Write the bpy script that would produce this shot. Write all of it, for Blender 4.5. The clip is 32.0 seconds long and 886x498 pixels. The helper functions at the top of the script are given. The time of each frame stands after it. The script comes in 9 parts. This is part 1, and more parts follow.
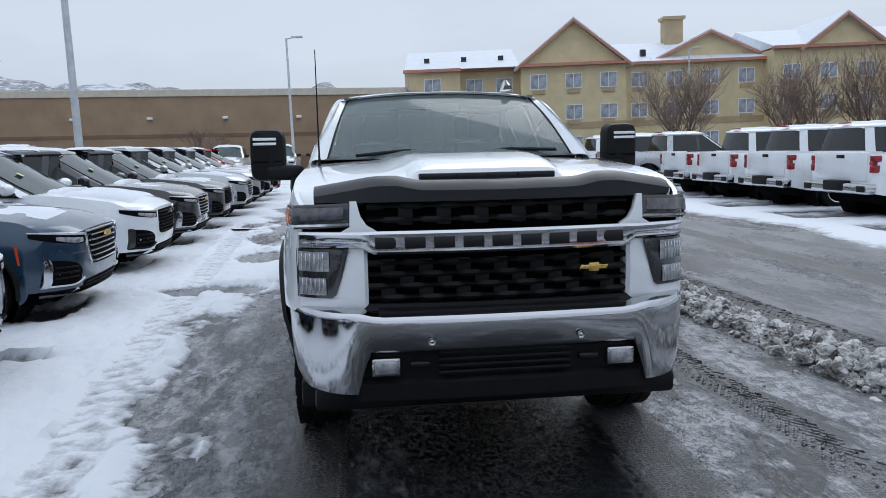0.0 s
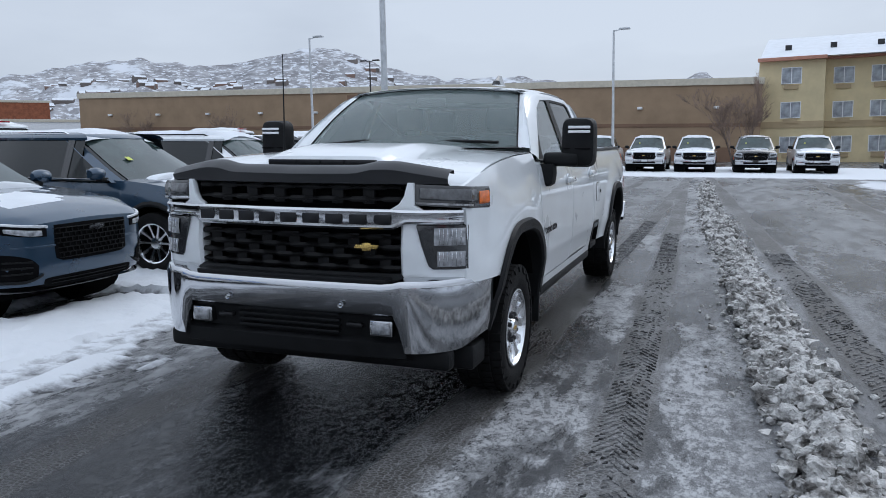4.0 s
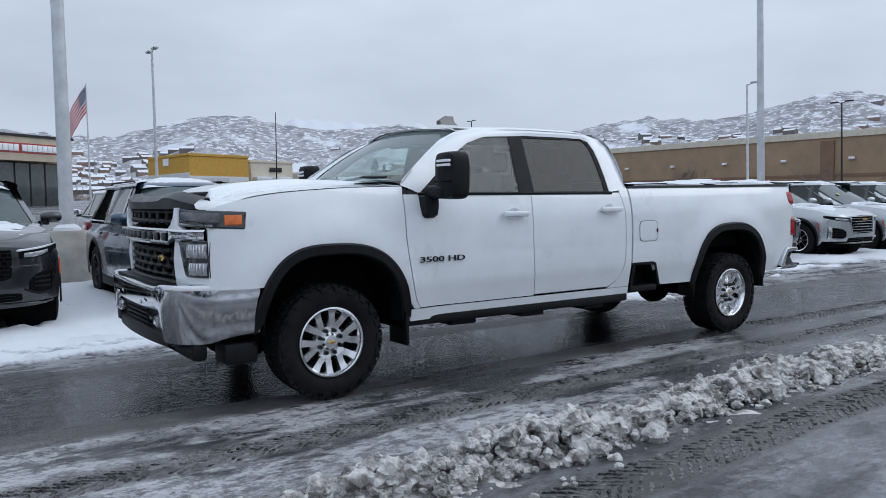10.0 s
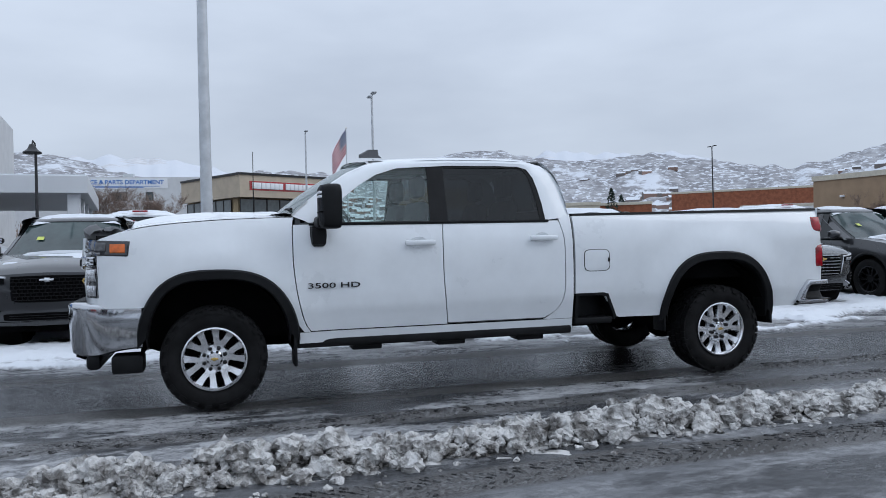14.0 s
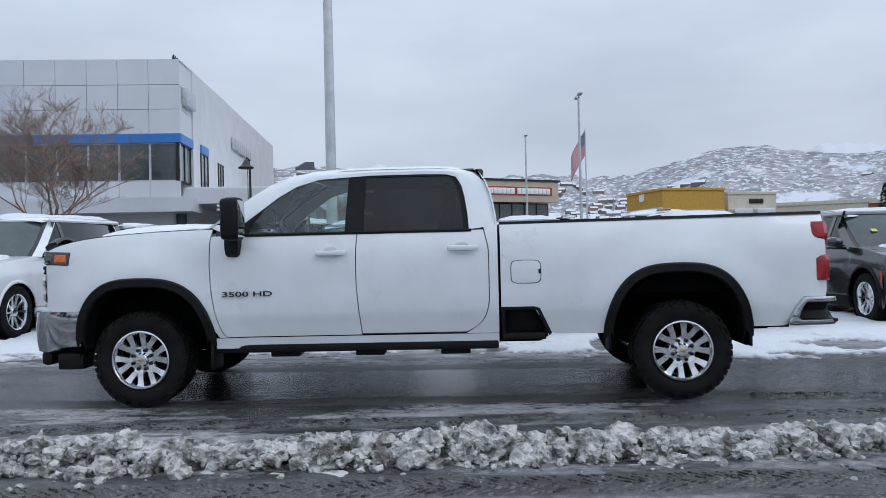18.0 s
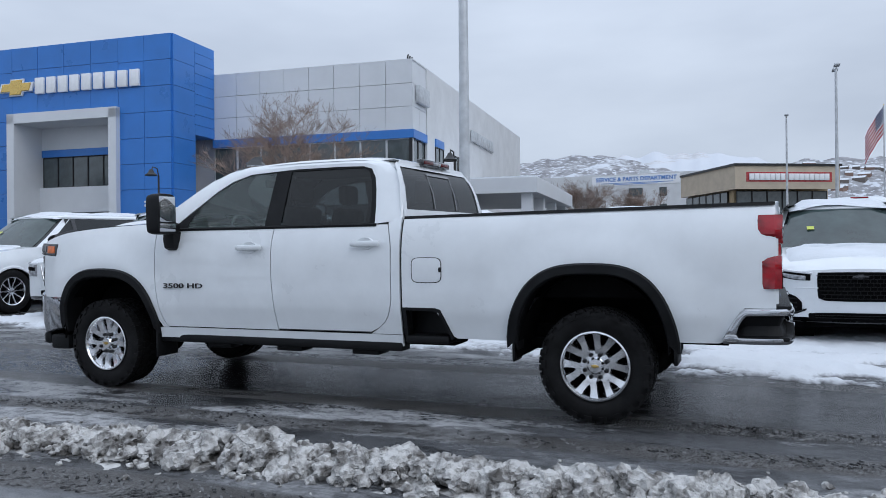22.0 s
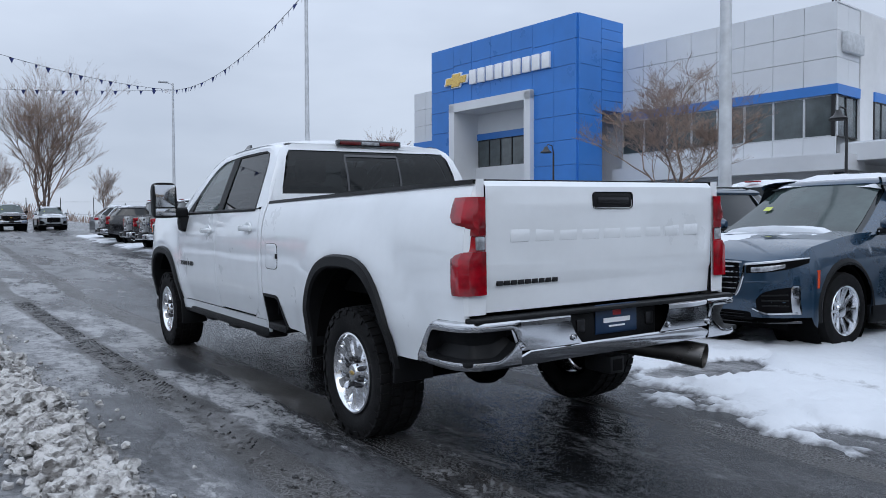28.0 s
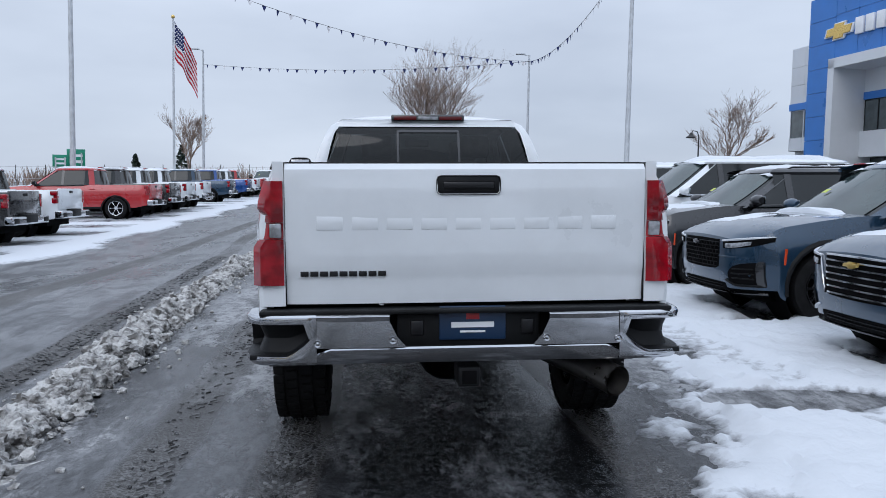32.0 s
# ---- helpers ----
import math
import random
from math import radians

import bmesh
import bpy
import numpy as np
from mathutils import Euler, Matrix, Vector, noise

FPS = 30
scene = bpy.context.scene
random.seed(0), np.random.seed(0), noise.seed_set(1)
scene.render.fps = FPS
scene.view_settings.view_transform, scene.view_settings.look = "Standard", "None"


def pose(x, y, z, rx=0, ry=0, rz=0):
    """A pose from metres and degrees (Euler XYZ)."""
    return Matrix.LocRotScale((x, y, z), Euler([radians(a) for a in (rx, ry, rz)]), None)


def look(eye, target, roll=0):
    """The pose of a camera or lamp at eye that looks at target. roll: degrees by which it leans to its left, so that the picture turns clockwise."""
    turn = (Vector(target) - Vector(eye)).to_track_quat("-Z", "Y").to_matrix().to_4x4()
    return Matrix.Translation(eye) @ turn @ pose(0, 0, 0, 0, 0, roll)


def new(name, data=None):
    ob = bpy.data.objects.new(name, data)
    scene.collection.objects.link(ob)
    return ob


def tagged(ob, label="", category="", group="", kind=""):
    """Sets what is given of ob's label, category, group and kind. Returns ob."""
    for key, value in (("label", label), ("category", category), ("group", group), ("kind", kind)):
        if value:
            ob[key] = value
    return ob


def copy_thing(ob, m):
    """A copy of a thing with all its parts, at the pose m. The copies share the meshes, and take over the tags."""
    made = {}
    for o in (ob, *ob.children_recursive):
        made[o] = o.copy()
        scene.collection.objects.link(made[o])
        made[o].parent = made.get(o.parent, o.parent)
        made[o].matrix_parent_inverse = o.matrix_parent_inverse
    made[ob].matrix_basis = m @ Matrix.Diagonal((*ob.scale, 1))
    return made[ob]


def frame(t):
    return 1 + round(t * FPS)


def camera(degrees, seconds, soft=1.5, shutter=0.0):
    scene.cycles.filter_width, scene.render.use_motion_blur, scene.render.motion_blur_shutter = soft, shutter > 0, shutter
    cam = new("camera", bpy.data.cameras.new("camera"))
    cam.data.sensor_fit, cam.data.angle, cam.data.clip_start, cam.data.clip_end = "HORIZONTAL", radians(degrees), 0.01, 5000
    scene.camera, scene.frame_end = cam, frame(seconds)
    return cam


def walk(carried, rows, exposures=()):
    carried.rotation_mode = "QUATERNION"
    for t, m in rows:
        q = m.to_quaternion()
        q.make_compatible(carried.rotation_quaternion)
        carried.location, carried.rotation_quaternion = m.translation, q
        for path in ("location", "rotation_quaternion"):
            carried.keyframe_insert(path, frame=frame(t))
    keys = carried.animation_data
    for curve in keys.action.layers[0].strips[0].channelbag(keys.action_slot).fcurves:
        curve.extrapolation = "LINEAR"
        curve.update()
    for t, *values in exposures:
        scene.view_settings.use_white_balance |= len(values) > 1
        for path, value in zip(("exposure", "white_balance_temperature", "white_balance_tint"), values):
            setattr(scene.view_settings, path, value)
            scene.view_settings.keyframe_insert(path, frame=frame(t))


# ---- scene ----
cam = camera(59.5, 32.0, soft=0.9)
PATH = [
    (0, (-0.641, -4.363, 1.551), (-0.41, -2.394, 1.288), -2.41),
    (0.5, (-0.284, -4.482, 1.556), (-0.174, -2.502, 1.299), -2.22),
    (1, (0.083, -4.47, 1.542), (0.073, -2.486, 1.289), -2.15),
    (1.5, (0.454, -4.525, 1.519), (0.327, -2.545, 1.267), -2.08),
    (2, (0.799, -4.578, 1.517), (0.556, -2.609, 1.263), -1.99),
    (2.5, (1.162, -4.569, 1.513), (0.804, -2.618, 1.256), -1.83),
    (4.5, (2.495, -4.506, 1.455), (1.719, -2.679, 1.206), -0.97),
    (5, (2.853, -4.484, 1.46), (1.971, -2.705, 1.222), -0.96),
    (5.5, (3.11, -4.364, 1.426), (2.125, -2.639, 1.201), -0.86),
    (6, (3.4, -4.167, 1.429), (2.316, -2.499, 1.222), -0.66),
    (6.5, (3.769, -3.978, 1.404), (2.593, -2.371, 1.214), -0.54),
    (7, (4.092, -3.737, 1.382), (2.83, -2.196, 1.206), -0.57),
    (7.5, (4.438, -3.539, 1.346), (3.105, -2.056, 1.187), -0.93),
    (8, (4.751, -3.34, 1.316), (3.35, -1.921, 1.172), -1.12),
    (8.5, (5.004, -3.072, 1.297), (3.532, -1.725, 1.167), -1.18),
    (9, (5.288, -2.832, 1.246), (3.749, -1.56, 1.13), -1.22),
    (9.5, (5.538, -2.597, 1.221), (3.94, -1.4, 1.115), -1.19),
    (10, (5.711, -2.304, 1.227), (4.061, -1.177, 1.134), -1.32),
    (10.5, (5.949, -2.043, 1.203), (4.256, -0.982, 1.122), -1.44),
    (11, (6.166, -1.796, 1.184), (4.433, -0.8, 1.121), -1.55),
    (11.5, (6.312, -1.493, 1.195), (4.541, -0.564, 1.148), -1.63),
    (12, (6.53, -1.211, 1.174), (4.723, -0.353, 1.143), -1.75),
    (12.5, (6.695, -0.922, 1.17), (4.854, -0.14, 1.151), -1.80),
    (13, (6.799, -0.585, 1.185), (4.927, 0.119, 1.175), -1.76),
    (13.5, (6.932, -0.257, 1.163), (5.033, 0.369, 1.159), -1.57),
    (14, (7.007, 0.067, 1.145), (5.084, 0.617, 1.147), -1.43),
    (14.5, (7.043, 0.397, 1.167), (5.1, 0.87, 1.172), -1.38),
    (16.5, (7.255, 1.682, 1.154), (5.263, 1.859, 1.187), -1.15),
    (17, (7.234, 2.026, 1.148), (5.236, 2.115, 1.178), -1.22),
    (17.5, (7.212, 2.39, 1.15), (5.212, 2.389, 1.178), -1.31),
    (18, (7.196, 2.769, 1.145), (5.198, 2.679, 1.169), -1.33),
    (18.5, (7.102, 3.12, 1.14), (5.109, 2.948, 1.159), -1.34),
    (19, (7.013, 3.476, 1.138), (5.029, 3.222, 1.149), -1.25),
    (19.5, (6.938, 3.828, 1.145), (4.967, 3.491, 1.15), -1.06),
    (20, (6.776, 4.137, 1.159), (4.822, 3.711, 1.16), -0.88),
    (20.5, (6.674, 4.475, 1.151), (4.741, 3.96, 1.152), -0.75),
    (21, (6.559, 4.811, 1.157), (4.652, 4.209, 1.163), -0.66),
    (21.5, (6.369, 5.128, 1.168), (4.491, 4.44, 1.177), -0.53),
    (22, (6.203, 5.449, 1.152), (4.357, 4.678, 1.161), -0.57),
    (22.5, (6.033, 5.74, 1.159), (4.225, 4.886, 1.166), -0.54),
    (23, (5.797, 5.986, 1.177), (4.031, 5.048, 1.181), -0.61),
    (23.5, (5.59, 6.293, 1.169), (3.869, 5.273, 1.167), -0.77),
    (24, (5.355, 6.579, 1.176), (3.682, 5.483, 1.167), -0.99),
    (24.5, (5.05, 6.823, 1.205), (3.429, 5.651, 1.191), -1.19),
    (25, (4.783, 7.111, 1.199), (3.22, 5.863, 1.18), -1.30),
    (25.5, (4.512, 7.36, 1.185), (3.017, 6.033, 1.163), -1.19),
    (27.5, (3.34, 8.283, 1.217), (2.171, 6.661, 1.172), -0.29),
    (28, (3.003, 8.48, 1.228), (1.915, 6.803, 1.172), -0.17),
    (28.5, (2.7, 8.625, 1.22), (1.695, 6.896, 1.149), -0.15),
    (29, (2.431, 8.69, 1.254), (1.523, 6.911, 1.162), -0.27),
    (29.5, (2.127, 8.795, 1.249), (1.333, 6.963, 1.139), -0.57),
    (30, (1.837, 8.872, 1.268), (1.163, 6.994, 1.144), -0.71),
    (30.5, (1.505, 8.88, 1.287), (0.949, 6.964, 1.154), -0.37),
    (31, (1.159, 8.934, 1.297), (0.724, 6.987, 1.157), 0.19),
    (31.5, (0.792, 8.982, 1.319), (0.483, 7.011, 1.175), 0.70),
    (32, (0.442, 8.998, 1.339), (0.268, 7.011, 1.19), 1.02),
]
walk(cam, [(t, look(eye, target, roll)) for t, eye, target, roll in PATH], [(0.0, 0.06, 6200, 10), (16.0, 0.00, 6090, 10), (32.0, 0.10, 6080, 11)])

# ---- light ----
world = bpy.data.worlds.new("overcast")
scene.world = world
world.use_nodes = True


def sky_nodes():
    nt = world.node_tree
    nt.nodes.clear()
    out = nt.nodes.new("ShaderNodeOutputWorld")
    bg = nt.nodes.new("ShaderNodeBackground")
    sky = nt.nodes.new("ShaderNodeTexSky")
    sky.sky_type, sky.sun_disc = "NISHITA", False
    sky.sun_elevation, sky.sun_rotation = radians(41), radians(27)
    co = nt.nodes.new("ShaderNodeTexCoord")
    mp = nt.nodes.new("ShaderNodeMapping")
    mp.inputs["Scale"].default_value = (1.0, 1.0, 3.2)
    nz = nt.nodes.new("ShaderNodeTexNoise")
    nz.inputs["Scale"].default_value, nz.inputs["Detail"].default_value, nz.inputs["Roughness"].default_value = 1.7, 5, 0.5
    rp = nt.nodes.new("ShaderNodeValToRGB")
    rp.color_ramp.elements[0].position, rp.color_ramp.elements[0].color = 0.36, (4.95, 5.45, 6.25, 1)
    rp.color_ramp.elements[1].position, rp.color_ramp.elements[1].color = 0.62, (6.4, 6.95, 7.75, 1)
    mx = nt.nodes.new("ShaderNodeMix")
    mx.data_type = "RGBA"
    mx.inputs["Factor"].default_value = 0.94
    ln = nt.links.new
    ln(co.outputs["Generated"], mp.inputs["Vector"])
    ln(mp.outputs["Vector"], nz.inputs["Vector"])
    ln(nz.outputs["Fac"], rp.inputs["Fac"])
    ln(sky.outputs["Color"], mx.inputs["A"])
    sp = nt.nodes.new("ShaderNodeSeparateXYZ")
    gr = nt.nodes.new("ShaderNodeMapRange")
    gr.inputs["From Min"].default_value, gr.inputs["From Max"].default_value = 0.18, 1.0
    gr.inputs["To Min"].default_value, gr.inputs["To Max"].default_value = 1.0, 1.95
    ml = nt.nodes.new("ShaderNodeVectorMath")
    ml.operation = "SCALE"
    ln(co.outputs["Generated"], sp.inputs["Vector"])
    ln(sp.outputs["Z"], gr.inputs["Value"])
    ln(rp.outputs["Color"], ml.inputs[0])
    ln(gr.outputs["Result"], ml.inputs["Scale"])
    ln(ml.outputs["Vector"], mx.inputs["B"])
    ln(mx.outputs["Result"], bg.inputs["Color"])
    bg.inputs["Strength"].default_value = 0.1
    ln(bg.outputs["Background"], out.inputs["Surface"])


sky_nodes()
sun = new("sun", bpy.data.lights.new("sun", "SUN"))
sun.data.energy, sun.data.angle, sun.data.color = 0.6, radians(40), (1.0, 0.97, 0.93)
sun.matrix_world = look((0, 0, 30), (-16, -31, 0))

# ---- materials ----


def mat(name, color, rough=0.5, metal=0.0, coat=0.0, var=0.0, scale=3.0, bump=0.0, bscale=40.0, color2=None, spec=None, lo=0.35, hi=0.65, obj=False, stretch=None, rvar=0.0):
    """A principled material with two scales of noise in its colour, roughness and relief."""
    m = bpy.data.materials.new(name)
    m.use_nodes = True
    nt = m.node_tree
    b = nt.nodes["Principled BSDF"]
    ln = nt.links.new
    b.inputs["Base Color"].default_value = (*color, 1)
    b.inputs["Roughness"].default_value, b.inputs["Metallic"].default_value = rough, metal
    b.inputs["Coat Weight"].default_value, b.inputs["Coat Roughness"].default_value = coat, 0.04
    if spec is not None:
        b.inputs["Specular IOR Level"].default_value = spec
    if var or bump or color2 or rvar:
        co = nt.nodes.new("ShaderNodeTexCoord")
        src = co.outputs["Object"]
        if stretch:
            mp = nt.nodes.new("ShaderNodeMapping")
            mp.inputs["Scale"].default_value = stretch
            ln(src, mp.inputs["Vector"])
            src = mp.outputs["Vector"]
    if var or color2 or rvar:
        n1 = nt.nodes.new("ShaderNodeTexNoise")
        n1.inputs["Scale"].default_value, n1.inputs["Detail"].default_value, n1.inputs["Roughness"].default_value = scale, 8, 0.6
        ln(src, n1.inputs["Vector"])
        mr = nt.nodes.new("ShaderNodeMapRange")
        mr.inputs["From Min"].default_value, mr.inputs["From Max"].default_value = lo, hi
        ln(n1.outputs["Fac"], mr.inputs["Value"])
        if var or color2:
            c2 = color2 or tuple(min(1, c * (1 + var)) for c in color)
            c1 = color if color2 else tuple(c * (1 - var) for c in color)
            mx = nt.nodes.new("ShaderNodeMix")
            mx.data_type = "RGBA"
            mx.inputs["A"].default_value, mx.inputs["B"].default_value = (*c1, 1), (*c2, 1)
            ln(mr.outputs["Result"], mx.inputs["Factor"])
            ln(mx.outputs["Result"], b.inputs["Base Color"])
        if rvar:
            r2 = nt.nodes.new("ShaderNodeMapRange")
            r2.inputs["To Min"].default_value, r2.inputs["To Max"].default_value = max(0.02, rough - rvar), min(1, rough + rvar)
            ln(mr.outputs["Result"], r2.inputs["Value"])
            ln(r2.outputs["Result"], b.inputs["Roughness"])
    if bump:
        n2 = nt.nodes.new("ShaderNodeTexNoise")
        n2.inputs["Scale"].default_value, n2.inputs["Detail"].default_value = bscale, 6
        ln(src, n2.inputs["Vector"])
        bp = nt.nodes.new("ShaderNodeBump")
        bp.inputs["Strength"].default_value, bp.inputs["Distance"].default_value = bump, 0.02
        ln(n2.outputs["Fac"], bp.inputs["Height"])
        ln(bp.outputs["Normal"], b.inputs["Normal"])
    return m


def paint(name, color, rough=0.32, metal=0.0, coat=1.0):
    return mat(name, color, rough, metal, coat, var=0.05, scale=2.0, rvar=0.06)


WHITE = paint("white_paint", (0.755, 0.785, 0.81))
BLUE = paint("dark_blue_paint", (0.014, 0.042, 0.080), 0.3, 0.4)
BLACK = paint("black_paint", (0.012, 0.012, 0.014), 0.25, 0.2)
GREY = paint("grey_paint", (0.024, 0.025, 0.028), 0.3, 0.4)
SILVER = paint("silver_paint", (0.42, 0.44, 0.46), 0.3, 0.75)
RED = paint("red_paint", (0.40, 0.008, 0.012), 0.3, 0.0)
MIDBLUE = paint("bright_blue_paint", (0.015, 0.07, 0.27), 0.28, 0.3)
PLASTIC = mat("black_plastic", (0.008, 0.0085, 0.0095), 0.5, var=0.3, scale=6, bump=0.15, bscale=300, spec=0.18)
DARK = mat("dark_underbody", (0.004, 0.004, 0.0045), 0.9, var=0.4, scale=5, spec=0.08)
RUBBER = mat("tyre_rubber", (0.007, 0.007, 0.0075), 0.75, var=0.5, scale=9, bump=0.25, bscale=120, spec=0.2)
CHROME = mat("chrome", (0.54, 0.55, 0.57), 0.10, 1.0)
ALLOY = mat("alloy_rim", (0.84, 0.85, 0.87), 0.20, 1.0, rvar=0.06, scale=8)
DARKALLOY = mat("dark_alloy_rim", (0.03, 0.03, 0.032), 0.3, 0.8, rvar=0.08)
TINT = mat("tinted_window", (0.010, 0.013, 0.014), 0.05, 0.0, 0.0, rvar=0.02, scale=1.2)
SCREEN = mat("windscreen", (0.042, 0.062, 0.061), 0.06, 0.0, 0.0, var=0.45, scale=1.3)
LENS = mat("lamp_lens", (0.30, 0.31, 0.33), 0.08, 0.2, 1.0, var=0.5, scale=22)
REDLENS = mat("red_lens", (0.25, 0.001, 0.007), 0.08, 0.0, 0.8, var=0.5, scale=9, bump=0.06, bscale=60, spec=0.3)
AMBER = mat("amber_lens", (0.62, 0.13, 0.015), 0.25, 0.0, 0.2, var=0.2, scale=30)
GOLD = mat("gold_badge", (0.72, 0.50, 0.16), 0.25, 0.8, rvar=0.08)
SNOW = mat("snow", (0.68, 0.71, 0.75), 0.7, var=0.06, scale=1.6, bump=0.5, bscale=18, rvar=0.12)
SLUSH = mat("slush", (0.13, 0.122, 0.113), 0.6, color2=(0.60, 0.59, 0.575), scale=9, bump=1.0, bscale=55, lo=0.40, hi=0.56, rvar=0.2)
STEEL = mat("galvanised_pole", (0.55, 0.57, 0.59), 0.45, 0.35, var=0.12, scale=4)
BLACKPOLE = mat("black_pole_paint", (0.02, 0.02, 0.022), 0.45, var=0.3)
CONCRETE = mat("concrete", (0.42, 0.40, 0.36), 0.85, var=0.2, scale=3, bump=0.3, bscale=60)
BEIGE = mat("beige_stucco", (0.661, 0.555, 0.342), 0.9, var=0.08, scale=0.8, bump=0.2, bscale=30)
BEIGE2 = mat("tan_stucco", (0.44, 0.34, 0.21), 0.9, var=0.08, scale=0.8, bump=0.2, bscale=30)
SHOPTAN = mat("pale_tan_stucco", (0.52, 0.44, 0.34), 0.9, var=0.08, scale=0.8, bump=0.2, bscale=30)
SALMON = mat("salmon_trim", (0.50, 0.24, 0.17), 0.7, var=0.1)
BRICK = mat("tan_block", (0.34, 0.24, 0.155), 0.9, var=0.12, scale=0.5, bump=0.2, bscale=8)
BRICK2 = mat("dark_tan_block", (0.22, 0.135, 0.09), 0.9, var=0.12, scale=0.5)
CREAM = mat("cream_coping", (0.62, 0.57, 0.47), 0.8, var=0.08)
PANEL = mat("aluminium_panel", (0.68, 0.70, 0.725), 0.42, 0.1, var=0.05, scale=0.3, rvar=0.08)
BLUEPANEL = mat("blue_panel", (0.045, 0.195, 0.57), 0.35, 0.1, var=0.08, scale=0.4, rvar=0.08)
OFFWHITE = mat("white_stucco", (0.66, 0.67, 0.68), 0.85, var=0.06, scale=0.6, bump=0.15, bscale=30)
YELLOW = mat("yellow_stucco", (0.55, 0.32, 0.06), 0.85, var=0.08)
ORANGEBRICK = mat("orange_brick", (0.30, 0.105, 0.055), 0.9, var=0.25, scale=1.2)
# pane colour raised in patches, standing for sky reflections and lit rooms
GLASS = mat("shop_glass", (0.075, 0.095, 0.10), 0.06, 0.0, 0.6, var=0.7, scale=0.25)
MULLION = mat("dark_mullion", (0.03, 0.03, 0.032), 0.4, 0.5, var=0.2)
SIGNWHITE = mat("white_sign", (0.85, 0.86, 0.88), 0.4, var=0.04)
BARK = mat("bark", (0.12, 0.092, 0.078), 0.95, var=0.4, scale=6)
TWIG = mat("twig", (0.25, 0.185, 0.15), 0.95, var=0.35, scale=2)
GREENSIGN = mat("green_sign", (0.012, 0.25, 0.15), 0.5, var=0.1)
CURTAIN = mat("window_curtain", (0.35, 0.38, 0.42), 0.35, 0.0, 0.6, var=0.5, scale=1.3)
YELLOWTAG = mat("yellow_tag", (0.62, 0.75, 0.12), 0.6, var=0.05)

# ---- mesh helpers ----


def mesh_of(name, bm, material, smooth=True):
    me = bpy.data.meshes.new(name)
    bm.to_mesh(me)
    bm.free()
    for m in material if isinstance(material, (list, tuple)) else (material,):
        me.materials.append(m)
    if smooth:
        for p in me.polygons:
            p.use_smooth = True
        me.set_sharp_from_angle(angle=radians(32))
    return me


def part(name, bm, material, parent=None, label="", smooth=True):
    ob = new(name, mesh_of(name, bm, material, smooth))
    ob.parent = parent
    return tagged(ob, label)


def thing(name, label, category, group="", kind="", m=None):
    ob = new(name)
    ob.empty_display_size = 0.2
    tagged(ob, label, category, group, kind)
    if m is not None:
        ob.matrix_basis = m
    return ob


def box(bm, x0, x1, y0, y1, z0, z1, bev=0.0, seg=2):
    vs = [bm.verts.new((x, y, z)) for x in (x0, x1) for y in (y0, y1) for z in (z0, z1)]
    fs = [bm.faces.new([vs[i] for i in f]) for f in ((0, 1, 3, 2), (4, 6, 7, 5), (0, 4, 5, 1), (2, 3, 7, 6), (0, 2, 6, 4), (1, 5, 7, 3))]
    if bev:
        es = {e for f in fs for e in f.edges}
        bmesh.ops.bevel(bm, geom=list(es), offset=bev, segments=seg, affect="EDGES", profile=0.5)
    return bm


def boxes(*args, bev=0.0):
    bm = bmesh.new()
    for a in args:
        box(bm, *a, bev=bev)
    return bm


def tube(bm, pts, r, n=8, cap=True):
    """A tube along points; r is one radius or one for each point."""
    rings = []
    pts = [Vector(p) for p in pts]
    for i, p in enumerate(pts):
        d = (pts[min(i + 1, len(pts) - 1)] - pts[max(i - 1, 0)]).normalized()
        a = d.orthogonal().normalized() if abs(d.z) < 0.95 else Vector((1, 0, 0)).cross(d).normalized()
        if i and rings:
            a = (last - d * last.dot(d)).normalized()
        last = a
        b = d.cross(a)
        rr = r[i] if isinstance(r, (list, tuple)) else r
        rings.append([bm.verts.new(p + rr * (a * math.cos(2 * math.pi * k / n) + b * math.sin(2 * math.pi * k / n))) for k in range(n)])
    for q, w in zip(rings, rings[1:]):
        for k in range(n):
            bm.faces.new((q[k], q[(k + 1) % n], w[(k + 1) % n], w[k]))
    if cap and n > 2:
        bm.faces.new(rings[0][::-1])
        bm.faces.new(rings[-1])
    return bm


def loft(bm, rings, close=False, cap=False, mi=0):
    """Faces between rows of points of equal length."""
    vs = [[bm.verts.new(p) for p in r] for r in rings]
    for q, w in zip(vs, vs[1:]):
        n = len(q)
        for k in range(n if close else n - 1):
            f = bm.faces.new((q[k], q[(k + 1) % n], w[(k + 1) % n], w[k]))
            f.material_index = mi
    if cap:
        bm.faces.new(vs[0][::-1]).material_index = mi
        bm.faces.new(vs[-1]).material_index = mi
    return vs


def lathe(bm, prof, n=32, axis="x", phase=0.0):
    """Turns (along, radius) pairs round an axis through the origin."""
    rings = []
    for a, r in prof:
        ring = []
        for k in range(n):
            c, s = r * math.cos(2 * math.pi * k / n + phase), r * math.sin(2 * math.pi * k / n + phase)
            ring.append({"x": (a, c, s), "y": (s, a, c), "z": (c, s, a)}[axis])
        rings.append(ring)
    loft(bm, rings, close=True)
    return bm


